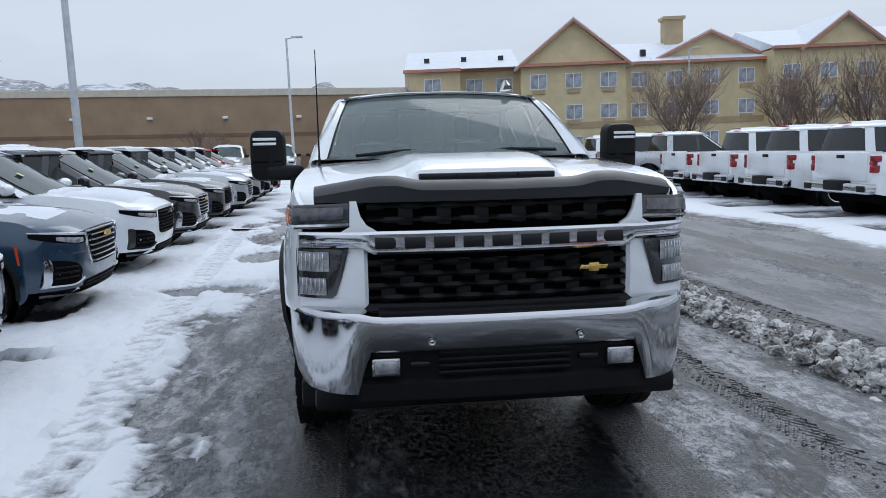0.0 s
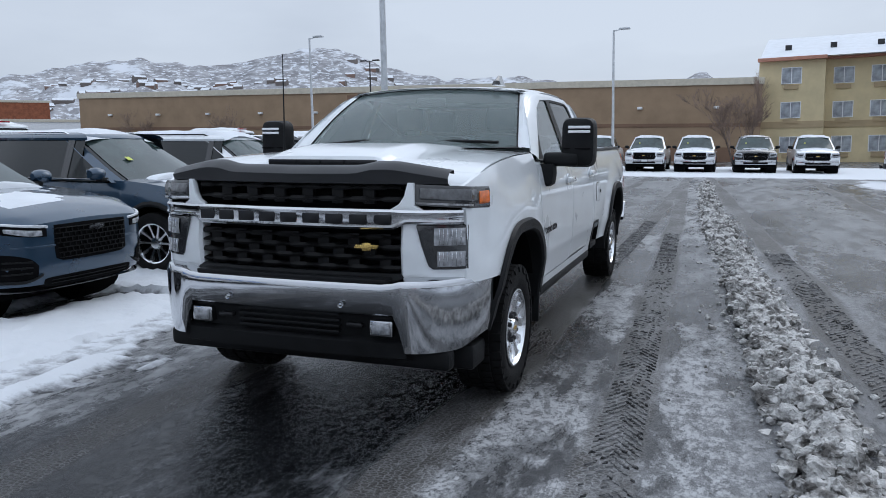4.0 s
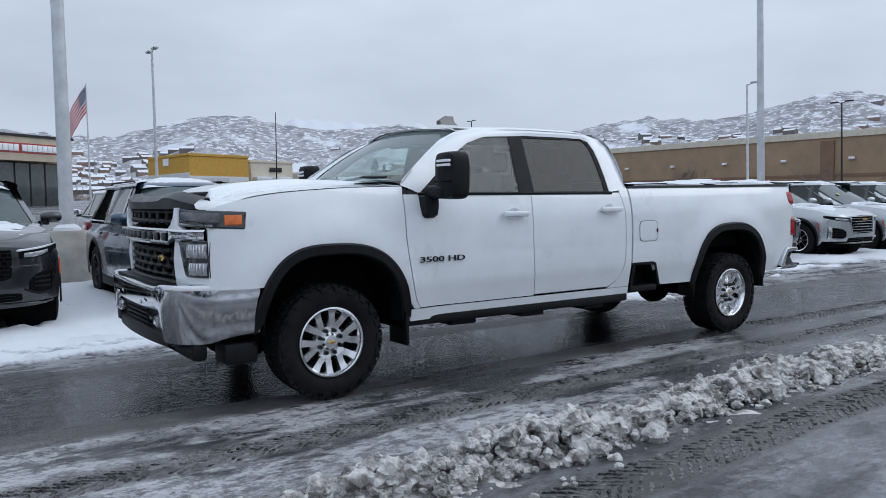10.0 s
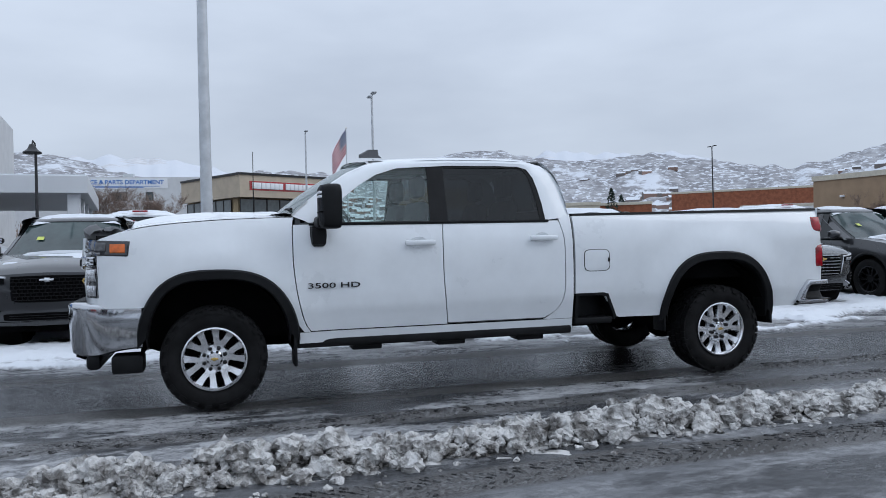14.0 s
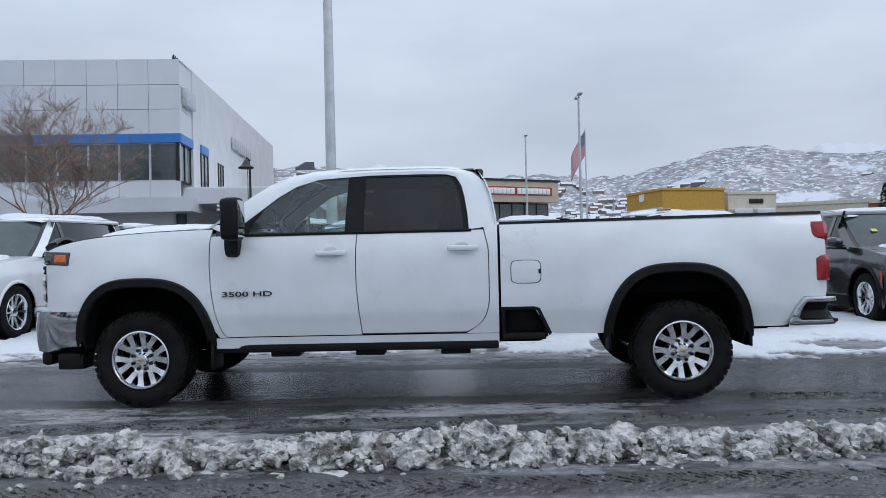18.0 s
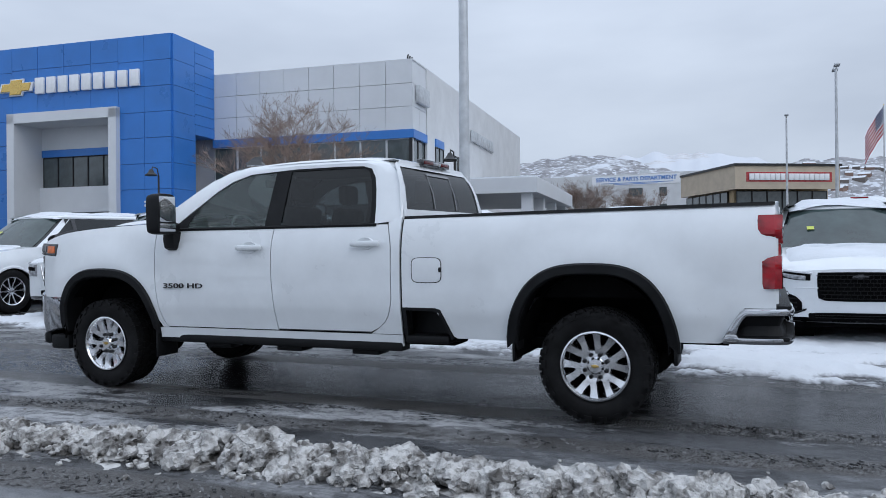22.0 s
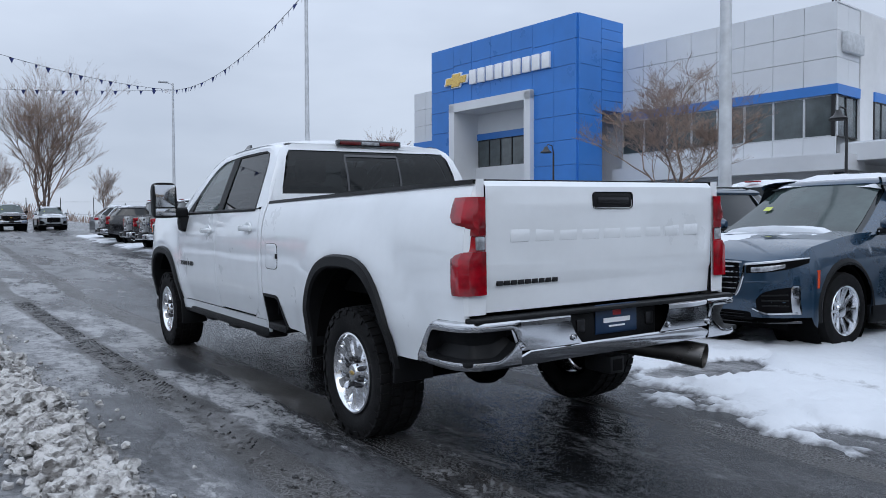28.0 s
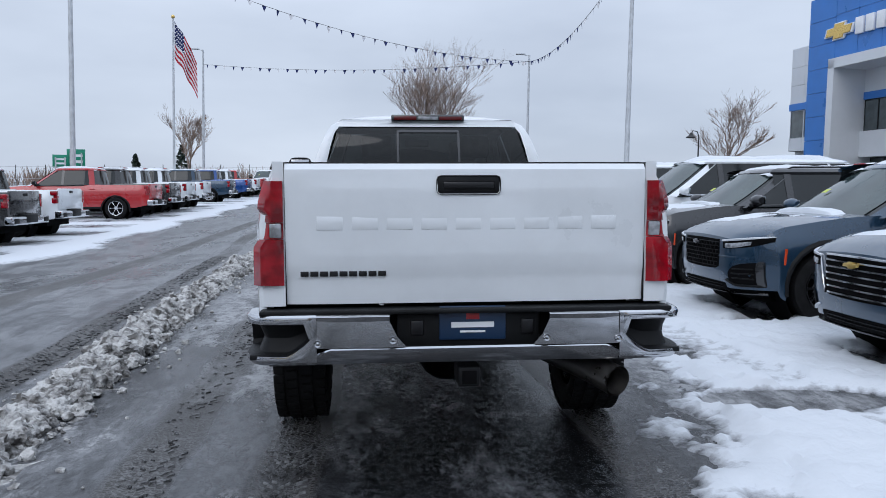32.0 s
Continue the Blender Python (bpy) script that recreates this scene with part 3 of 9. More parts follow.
def tyre_track(line, y0, y1, seed, width=0.115):
    """The print of a treaded tyre: small blocks of packed slush in a herringbone, broken by bare stretches."""
    rnd = random.Random(seed)
    bm = bmesh.new()
    y = y0
    row = 0
    while y < y1:
        keep = noise.noise(Vector((seed * 3.1, y * 0.9, 0.5))) + 0.35
        for k in range(6):
            u = -width + 2 * width * (k + 0.5) / 6
            if rnd.random() > 0.35 + keep:
                continue
            x = line(y) + u + (0.012 if row % 2 else -0.012)
            h = rnd.uniform(0.004, 0.011)
            lean = 0.020 * (1 if k < 3 else -1)
            w, l = rnd.uniform(0.012, 0.019), rnd.uniform(0.009, 0.015)
            z = ground_z(x, y)
            dy = abs(k - 2.5) * 0.016
            base = [bm.verts.new((x + a * w, y + dy + b * l + a * lean * 0.5, z - 0.003)) for a, b in ((-1, -1), (1, -1), (1, 1), (-1, 1))]
            top = [bm.verts.new((x + a * w * rnd.uniform(0.5, 0.85), y + dy + b * l * rnd.uniform(0.5, 0.85) + a * lean * 0.5, z + h)) for a, b in ((-1, -1), (1, -1), (1, 1), (-1, 1))]
            bm.faces.new(top)
            for i in range(4):
                bm.faces.new((base[i], base[(i + 1) % 4], top[(i + 1) % 4], top[i]))
        y += 0.038
        row += 1
    tagged(part("tyre_track", bm, PACKED, smooth=False), "broken print of tyre tread in packed slush", "tyre track", "tyre tracks", kind="stuff")


tyre_track(lambda y: 0.86 + 0.004 * (y - 5), 4.95, 11.0, 1)
tyre_track(lambda y: 1.66 - 0.03 * y, -6.5, 9.0, 3)
tyre_track(lambda y: 3.22 - 0.05 * y, -7.0, 7.0, 4, 0.15)

# ---- hills and sky line ----


def hill_material(name, snowy, haze):
    m = mat(name, (0.09, 0.085, 0.08), 1.0, spec=0.0)
    nt = m.node_tree
    b = nt.nodes["Principled BSDF"]
    ln = nt.links.new
    co = nt.nodes.new("ShaderNodeTexCoord")
    outs = []
    flat = nt.nodes.new("ShaderNodeVectorMath")
    flat.operation, flat.inputs[1].default_value = "MULTIPLY", (1, 1, 0)
    ln(co.outputs["Object"], flat.inputs[0])
    unit = nt.nodes.new("ShaderNodeVectorMath")
    unit.operation = "NORMALIZE"
    ln(flat.outputs["Vector"], unit.inputs[0])
    tall = nt.nodes.new("ShaderNodeVectorMath")
    tall.operation, tall.inputs[1].default_value = "MULTIPLY", (0.12, 0.12, 1.7)
    ln(co.outputs["Object"], tall.inputs[0])
    lay = nt.nodes.new("ShaderNodeVectorMath")
    lay.operation, lay.inputs[1].default_value = "MULTIPLY_ADD", (700, 700, 0)
    ln(unit.outputs["Vector"], lay.inputs[0])
    ln(tall.outputs["Vector"], lay.inputs[2])
    for scale, st, lo, hi in ((0.016, (1, 1, 1.3), 0.52 - snowy, 0.57 - snowy), (0.07, (1, 1, 1.4), 0.40, 0.62), (0.16, (1, 1, 1.8), 0.53, 0.58)):
        mp = nt.nodes.new("ShaderNodeMapping")
        mp.inputs["Scale"].default_value = st
        ln(lay.outputs["Vector"], mp.inputs["Vector"])
        n = nt.nodes.new("ShaderNodeTexNoise")
        n.inputs["Scale"].default_value, n.inputs["Detail"].default_value, n.inputs["Roughness"].default_value = scale, 9, 0.62
        ln(mp.outputs["Vector"], n.inputs["Vector"])
        r = nt.nodes.new("ShaderNodeMapRange")
        r.inputs["From Min"].default_value, r.inputs["From Max"].default_value = lo, hi
        ln(n.outputs["Fac"], r.inputs["Value"])
        outs.append(r.outputs["Result"])
    brush = nt.nodes.new("ShaderNodeMix")
    brush.data_type = "RGBA"
    # distance haze is put into the colour: every brush tone is lifted
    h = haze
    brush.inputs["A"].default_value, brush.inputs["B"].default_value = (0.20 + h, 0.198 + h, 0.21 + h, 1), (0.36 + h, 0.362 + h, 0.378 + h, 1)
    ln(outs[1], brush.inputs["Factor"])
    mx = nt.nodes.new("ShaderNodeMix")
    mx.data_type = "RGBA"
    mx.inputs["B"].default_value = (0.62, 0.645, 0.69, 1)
    ln(brush.outputs["Result"], mx.inputs["A"])
    far = nt.nodes.new("ShaderNodeMath")
    far.operation = "MAXIMUM"
    ln(outs[0], far.inputs[0])
    ln(outs[2], far.inputs[1])
    ln(far.outputs[0], mx.inputs["Factor"])
    ln(mx.outputs["Result"], b.inputs["Base Color"])
    return m


def hill(name, label, r0, r1, az0, az1, top, seed, material, base=0.0):
    """A range of hills seen from the lot; az is degrees from +y to +x, top(az) its height over the distance."""
    rows = []
    n = int((az1 - az0) * 4)
    for i in range(n + 1):
        az = az0 + (az1 - az0) * i / n
        row = []
        for j in range(25):
            t = j / 24
            r = lerp(r0, r1, t)
            x, y = r * math.sin(radians(az)), r * math.cos(radians(az))
            edge = min(1, (az - az0) / 6, (az1 - az) / 6)
            k = 0.55 + 0.45 * t + 0.35 * noise.fractal(Vector((x, y, seed)) * (4.0 / r1), 0.9, 2.0, 5) * math.sin(math.pi * min(1, t * 1.0)) + 0.06 * noise.noise(Vector((az * 0.9, 1, seed)))
            h = base + r1 * top(az) * (t ** 0.8) * k * max(0, edge)
            row.append((x, y, h))
        rows.append(row)
    bm = bmesh.new()
    loft(bm, rows)
    bmesh.ops.recalc_face_normals(bm, faces=bm.faces)
    tagged(part(name, bm, material), label, "hill", kind="structure")


# ---- parked vehicles ----


GRILLE_DARK = mat("mesh_black", (0.004, 0.004, 0.0045), 0.55, var=0.2, spec=0.22)
MARKER = mat("marker_lens", (0.55, 0.06, 0.015), 0.25, var=0.2, scale=30)
TAG = mat("tag_paper", (0.55, 0.62, 0.12), 0.6, var=0.1)
GLASS_DARK = mat("mirror_glass", (0.5, 0.53, 0.56), 0.03, 1.0, var=0.0)
REFLECT = mat("daylight_strip", (0.70, 0.72, 0.75), 0.2, 0.6, var=0.1)


def arch_z(x, wheels, r, low):
    z = low
    for wx in wheels:
        d = abs(x - wx)
        if d < r:
            z = max(z, 0.36 + math.sqrt(r * r - d * d) * 1.0)
    return z


def wheel_parts(parent, x, y, r, w, spokes, rim_mat, side, rim_r=None, name="wheel"):
    """A tyre with tread blocks and a spoked rim; side +1 faces +y."""
    rim_r = rim_r or r * 0.66
    wh = new(name)
    wh.parent = parent
    wh.matrix_basis = pose(x, y, r)
    bm = bmesh.new()
    h = w / 2
    lathe(bm, [(-h * 0.9, rim_r), (-h, rim_r + 0.02), (-h, r - 0.05), (-h * 0.86, r - 0.012), (-h * 0.5, r), (h * 0.5, r), (h * 0.86, r - 0.012), (h, r - 0.05), (h, rim_r + 0.02), (h * 0.9, rim_r)], 36, "y")
    part("tyre", bm, RUBBER, wh)
    bm = bmesh.new()
    s = side
    lathe(bm, [(s * h * 0.9, rim_r), (s * h * 0.98, rim_r - 0.005), (s * h * 0.9, rim_r - 0.02), (s * h * 0.2, rim_r - 0.035), (-s * h * 0.7, rim_r - 0.04)], 36, "y")
    for k in range(spokes):
        a = 2 * math.pi * k / spokes
        pr = []
        for rr, ww, dd in ((0.05, 0.02, 0.55), (rim_r * 0.55, 0.015, 0.62), (rim_r - 0.012, 0.022, 0.78)):
            u, v = Vector((math.cos(a), 0, math.sin(a))), Vector((-math.sin(a), 0, math.cos(a)))
            c = u * rr
            pr.append([c - v * ww + Vector((0, s * h * (dd - 0.25), 0)), c - v * ww * 0.7 + Vector((0, s * h * dd, 0)), c + v * ww * 0.7 + Vector((0, s * h * dd, 0)), c + v * ww + Vector((0, s * h * (dd - 0.25), 0))])
        loft(bm, pr)
    lathe(bm, [(s * h * 0.3, 0.07), (s * h * 0.66, 0.062), (s * h * 0.7, 0.03), (s * h * 0.7, 0.0)], 16, "y")
    bmesh.ops.recalc_face_normals(bm, faces=bm.faces)
    part("rim", bm, rim_mat, wh)
    bm = bmesh.new()
    lathe(bm, [(-s * h * 0.1, rim_r - 0.03), (-s * h * 0.1, 0.001)], 24, "y")
    part("brake_disc", bm, DARK, wh)
    return wh


def vehicle(kind, body_paint, label, rim_mat=ALLOY, chrome=False, snow=0.5, gold=True, lamps_amber=True):
    """A parked car built nose to +x round its middle on the ground: suv, large, wide or pickup."""
    P = {
        "suv": dict(L=4.65, W=0.92, H=1.66, belt=1.08, hood=1.06, cowl=1.10, nose=2.325, ws=(1.02, 0.28), back=(-1.75, -2.2), wb=(1.40, -1.33), wr=0.36, sill=0.24),
        "wide": dict(L=4.86, W=0.975, H=1.70, belt=1.14, hood=1.10, cowl=1.14, nose=2.43, ws=(0.98, 0.16), back=(-1.7, -2.28), wb=(1.50, -1.36), wr=0.38, sill=0.26),
        "large": dict(L=5.35, W=1.03, H=1.92, belt=1.24, hood=1.20, cowl=1.25, nose=2.675, ws=(1.15, 0.45), back=(-2.35, -2.55), wb=(1.70, -1.37), wr=0.41, sill=0.32),
        "compact": dict(L=4.41, W=0.905, H=1.66, belt=1.12, hood=1.12, cowl=1.15, nose=2.2, ws=(0.95, 0.35), back=(-1.75, -2.1), wb=(1.33, -1.3), wr=0.36, sill=0.26),
        "pickup": dict(L=5.9, W=1.03, H=1.93, belt=1.26, hood=1.22, cowl=1.27, nose=2.95, ws=(1.30, 0.62), back=(-0.95, -1.05), wb=(1.97, -1.78), wr=0.41, sill=0.42),
    }[kind]
    L, W, H, nose, wr = P["L"], P["W"], P["H"], P["nose"], P["wr"]
    tail = -L / 2
    root = thing("pickup_truck" if kind == "pickup" else "suv", label, "pickup" if kind == "pickup" else "car")
    wheels = P["wb"]

    def bow(y, z):
        """How far the nose falls back from its foremost plane."""
        t = min(1.02, abs(y) / W)
        hood = P["hood"]
        lean = 0.12 * max(0, (z - 0.74 * hood) / (0.26 * hood)) ** 2 + 0.09 * max(0, (0.52 - z) / 0.3) ** 1.5
        if kind == "pickup" or kind == "large":
            return 0.05 * t * t + 0.20 * max(0, (t - 0.74) / 0.26) ** 2.2 + 0.5 * lean
        return 0.10 * t * t + 0.32 * max(0, (t - 0.60) / 0.38) ** 2.2 + lean

    def strip(name, pts, off, material, parent, label="", rim=0.03):
        """A panel lying on the nose: pts are (y, low, high) from one end to the other."""
        bm2 = bmesh.new()
        lo, hi = curve([(p[0], p[1]) for p in pts]), curve([(p[0], p[2]) for p in pts])
        a, c = pts[0][0], pts[-1][0]
        rows2 = []
        for k in range(17):
            y = lerp(a, c, k / 16)
            e = 0.0 if 0 < k < 16 else rim
            z0, z1 = lo(y), hi(y)
            rows2.append([(nose - rim, y, z0), (nose + off * 0.6 - e, y, z0), (nose + off - e, y, z0 + (z1 - z0) * 0.2), (nose + off - e, y, z0 + (z1 - z0) * 0.8), (nose + off * 0.6 - e, y, z1), (nose - rim, y, z1)])
        loft(bm2, rows2)
        bmesh.ops.recalc_face_normals(bm2, faces=bm2.faces)
        return part(name, bm2, material, parent, label)

    def mirrored(pts, sgn):
        return [(sgn * p[0], p[1], p[2]) for p in pts][::sgn]

    ar = wr + 0.075
    pick = kind == "pickup"
    shoulder = curve([(tail, P["belt"] - (0.0 if pick else 0.02)), (0, P["belt"]), (P["ws"][0], P["cowl"] - 0.03), (nose - 0.5, P["hood"] - (0.06 if pick else 0.09)), (nose - 0.06, P["hood"] - (0.12 if pick else 0.19)), (nose, P["hood"] - (0.16 if pick else 0.24))])
    plan = curve([(tail, W * 0.87), (tail + 0.25, W * 0.965), (-0.5, W), (nose - 1.1, W * 0.99), (nose - 0.45, W * 0.985), (nose - 0.15, W * 0.975), (nose, W * 0.965)])
    crown = curve([(tail, P["belt"] + 0.02), (P["ws"][0] - 0.2, P["cowl"] + 0.02), (P["ws"][0], P["cowl"]), (nose - 0.45, P["hood"] - (0 if pick else 0.03)), (nose - 0.12, P["hood"] - (0.05 if pick else 0.11)), (nose, P["hood"] - (0.125 if pick else 0.19))])
    xs = [tail + (nose - tail) * i / 70 for i in range(71)]
    for wx in wheels:
        xs += [wx - ar, wx + ar, wx - ar * 0.98, wx + ar * 0.98]
    xs = sorted(xs)
    bm = bmesh.new()
    rings = []
    US = (0.96, 0.91, 0.85, 0.77, 0.68, 0.55, 0.4, 0.2, 0.0)

    def side_y(x, z):
        q = (z - P["sill"]) / (shoulder(x) - P["sill"])
        return plan(x) * (0.955 + 0.05 * math.sin(math.pi * min(1, 0.12 + q * 0.75)) - 0.06 * max(0, q - 0.75) / 0.25)

    for x in xs:
        low = P["sill"] + 0.10 * max(0, (abs(x) - L / 2 + 0.5)) / 0.5
        zb, zs, w = arch_z(x, wheels, ar, low), shoulder(x), plan(x)
        half = []
        for t in (0, 0.12, 0.3, 0.5, 0.68, 0.82, 0.93, 1.0):
            z = lerp(zb, zs, t)
            q = (z - P["sill"]) / (zs - P["sill"])
            half.append((w * (0.955 + 0.05 * math.sin(math.pi * min(1, 0.12 + q * 0.75)) - 0.06 * max(0, q - 0.75) / 0.25), z))
        zc = crown(x)
        for s in US:
            half.append((half[7][0] * s, lerp(zs, zc, 1 - s * s)))
        rings.append([(x, y, z) for y, z in half] + [(x, -y, z) for y, z in half[-2::-1]])
    if pick:
        # the load bed is open: its floor lies below the rails
        for r, x in zip(rings, xs):
            if tail + 0.08 < x < -1.05:
                for k in range(8, 25):
                    r[k] = (x, r[k][1], 0.78 if 8 < k < 24 else r[k][2])
    loft(bm, rings)
    last = rings[-1]
    rows = [[(nose, last[k][1] * u, last[k][2]) for u in (1,) + US + tuple(-u for u in US[-2::-1]) + (-1,)] for k in range(8)]
    rows.append(last[7:-7])
    loft(bm, rows)
    bmesh.ops.remove_doubles(bm, verts=[v for v in bm.verts if v.co.x > nose - 1e-4], dist=0.0005)
    bm.faces.new([v for v in bm.verts if abs(v.co.x - tail) < 1e-6][::-1])
    bmesh.ops.recalc_face_normals(bm, faces=bm.faces)
    part("body", bm, body_paint, root)
    # glasshouse
    zr_top = lerp(P["belt"] - 0.03, H - 0.05, 0.93) + 0.045
    zb = P["belt"] - 0.03
    bot_f, top_f, bot_r, top_r = P["ws"][0] + 0.12, P["ws"][1] - 0.1, P["back"][1], P["back"][0]
    gl = []
    for t in (0, 0.25, 0.5, 0.75, 0.93):
        z = lerp(zb, H - 0.05, t)
        xf, xr, w = lerp(bot_f, top_f, t ** 0.92), lerp(bot_r, top_r, t ** 1.2), lerp(W * 0.93, W * 0.70, t)
        gl.append([(xf, 0, z), (xf - 0.03, w * 0.5, z), (xf - 0.14, w * 0.88, z), (xf - 0.30, w, z), (0.3, w * 1.01, z), (-0.5, w * 1.01, z), (xr + 0.2, w * 0.98, z), (xr + 0.04, w * 0.85, z), (xr, w * 0.5, z), (xr, 0, z)])
    gl = [r + [(x, -y, z) for x, y, z in r[-2:0:-1]] for r in gl]
    bm = bmesh.new()
    loft(bm, gl, close=True)
    bmesh.ops.recalc_face_normals(bm, faces=bm.faces)
    part("window_band", bm, TINT, root, "dark tinted side and rear windows")
    bm = bmesh.new()
    rows = [[(x + 0.012, y, z + 0.004) for x, y, z in (r[-2], r[-1], r[0], r[1], r[2])] for r in gl]
    loft(bm, rows)
    bmesh.ops.recalc_face_normals(bm, faces=bm.faces)
    part("windscreen", bm, SCREEN, root, "sloping windscreen")
    a, c = Vector(gl[2][1]), Vector(gl[1][1])
    d = (c - a).normalized()
    bm = bmesh.new()
    loft(bm, [[(a.x + 0.03 + d.x * k * 0.08, y, a.z + 0.012 + d.z * k * 0.08) for y in (-W * 0.46, -W * 0.46 + 0.085)] for k in (0, 1)])
    part("price_tag", bm, TAG, root, "small yellow-green tag inside the windscreen")
    # roof and pillars
    bm = bmesh.new()
    top = gl[-1]
    zr = top[0][2]
    rings = []
    for s, dz in ((1.03, -0.03), (1.035, 0.0), (1.0, 0.03), (0.9, 0.055), (0.6, 0.075), (0.0, 0.085)):
        cx = (top[0][0] + top[9][0]) / 2
        rings.append([(cx + (x - cx) * s, y * s, zr + dz) for x, y, z in top])
    loft(bm, rings, close=True)
    bmesh.ops.recalc_face_normals(bm, faces=bm.faces)
    part("roof", bm, body_paint, root)
    for sgn in (1, -1):
        for name, k0, k1 in (("windscreen_pillar", 2, 3), ("rear_pillar", 6, 7)):
            bm = bmesh.new()
            rows = []
            for r in gl:
                a, c = Vector(r[k0]), Vector(r[k1])
                if name == "windscreen_pillar":
                    a = a.lerp(c, 0.25)
                    c = c.lerp(Vector(r[4]), 0.03)
                else:
                    a = a.lerp(Vector(r[5]), 0.16 if kind != "pickup" else 0.02)
                rows.append([(a.x, sgn * (a.y + 0.012), a.z), (c.x, sgn * (c.y + 0.014), c.z)])
            loft(bm, rows)
            part(name, bm, body_paint, root)
        bm = bmesh.new()
        mid = [Vector(r[4]).lerp(Vector(r[5]), 0.25) for r in gl]
        loft(bm, [[(p.x - 0.05, sgn * (p.y + 0.008), p.z), (p.x + 0.05, sgn * (p.y + 0.008), p.z)] for p in mid])
        part("door_pillar", bm, BLACK, root)
        bm = bmesh.new()
        tube(bm, [(bot_f - 0.35, sgn * W * 0.965, zb + 0.03), (0, sgn * W * 0.97, zb + 0.035), (bot_r + 0.3, sgn * W * 0.95, zb + 0.05)], 0.011, 5)
        part("belt_moulding", bm, CHROME if chrome else BLACK, root)
        # door handles, mirror
        for hx in (0.05, -0.95):
            part("door_handle", boxes((hx - 0.1, hx + 0.1, sgn * (side_y(hx, zb - 0.12) - 0.01), sgn * (side_y(hx, zb - 0.12) + 0.025), zb - 0.14, zb - 0.11), bev=0.008), body_paint, root)
        mx = bot_f - 0.42
        bm = bmesh.new()
        rows = []
        for q, a, h in ((-0.03, 0.035, 0.04), (0.01, 0.07, 0.066), (0.08, 0.09, 0.076), (0.15, 0.08, 0.072), (0.195, 0.045, 0.045)):
            y = sgn * (W * 0.99 + q)
            rows.append([(mx + a * math.cos(w) * (1.15 if math.cos(w) > 0 else 0.55), y, zb + 0.105 + h * math.sin(w)) for w in [2 * math.pi * k / 14 for k in range(14)]])
        loft(bm, rows, close=True)
        bm.verts.ensure_lookup_table()
        bm.faces.new([bm.verts[k] for k in range(14)])
        bm.faces.new([bm.verts[k] for k in range(56, 70)])
        bmesh.ops.recalc_face_normals(bm, faces=bm.faces)
        mir = part("wing_mirror", bm, body_paint if kind != "pickup" else PLASTIC, root)
        part("mirror_glass", boxes((mx - 0.06, mx - 0.054, sgn * (W * 0.99 + 0.02), sgn * (W * 0.99 + 0.165), zb + 0.055, zb + 0.155), bev=0.002), GLASS_DARK, mir)
        part("mirror_foot", boxes((mx - 0.03, mx + 0.06, sgn * W * 0.93, sgn * (W * 0.99 + 0.06), zb + 0.01, zb + 0.06), bev=0.012), PLASTIC, mir)
        if kind in ("suv", "wide", "compact"):
            bm = bmesh.new()
            xa, xb = top_f - 0.15, top_r + 0.25
            tube(bm, [(xa, sgn * W * 0.66, zr_top - 0.02), (xa - 0.12, sgn * W * 0.665, zr_top + 0.025), (xb + 0.12, sgn * W * 0.665, zr_top + 0.025), (xb, sgn * W * 0.66, zr_top - 0.02)], 0.012, 6)
            part("roof_rail", bm, PLASTIC if not chrome else ALLOY, root)
        # sill cladding and arches
        bm = bmesh.new()
        box(bm, wheels[1] + ar, wheels[0] - ar, sgn * W * 0.93, sgn * (W * 0.985), P["sill"] - 0.04, P["sill"] + (0.14 if not pick else 0.05), bev=0.02)
        part("sill", bm, PLASTIC, root)
        for wx in wheels:
            bm = bmesh.new()
            rows = []
            for k in range(15):
                a = math.pi * (k / 14 * 1.1 - 0.05)
                rr = []
                for q, o in ((ar - 0.005, 0.03), (ar + 0.02, 0.034), (ar + 0.055, 0.012)):
                    x, z = wx + q * math.cos(a), 0.36 + q * math.sin(a)
                    rr.append((x, sgn * (plan(x) * 0.985 + o), z))
                rows.append(rr)
            loft(bm, rows)
            part("wheel_arch_trim", bm, PLASTIC if kind != "large" else body_paint, root)
            bm = bmesh.new()
            lathe(bm, [(sgn * W * 0.94, ar + 0.005), (sgn * W * 0.45, ar + 0.005), (sgn * W * 0.45, 0.0)], 24, "y")
            bmesh.ops.translate(bm, verts=bm.verts, vec=(wx, 0, 0.36))
            part("wheel_well", bm, DARK, root)
            wheel_parts(root, wx, sgn * (W - 0.13), wr, 0.235, 10 if kind != "pickup" else 6, rim_mat, sgn)
        # front lamps
        zf = P["hood"] - (0.225 if pick else 0.275)
        hi = pick or kind == "large"
        e = 0.955 * W
        if hi:
            lamp = strip("headlight", mirrored([(0.60 * W, zf - 0.17, zf + 0.05), (0.80 * W, zf - 0.16, zf + 0.06), (e, zf - 0.13, zf + 0.07)], sgn), 0.010, LENS, root, "clear headlight")
            strip("lamp_brow", mirrored([(0.60 * W, zf + 0.02, zf + 0.045), (0.80 * W, zf + 0.03, zf + 0.055), (e, zf + 0.04, zf + 0.065)], sgn), 0.018, REFLECT, lamp)
            strip("lamp_housing", mirrored([(0.64 * W, zf - 0.08, zf - 0.02), (0.80 * W, zf - 0.07, zf - 0.01), (0.9 * W, zf - 0.05, zf)], sgn), 0.015, DARK, lamp)
        else:
            lamp = strip("headlight", mirrored([(0.50 * W, zf - 0.045, zf + 0.035), (0.7 * W, zf - 0.035, zf + 0.055), (0.86 * W, zf - 0.005, zf + 0.075), (e, zf + 0.045, zf + 0.088)], sgn), 0.007, DARK, root, "slim swept headlight with a bright brow")
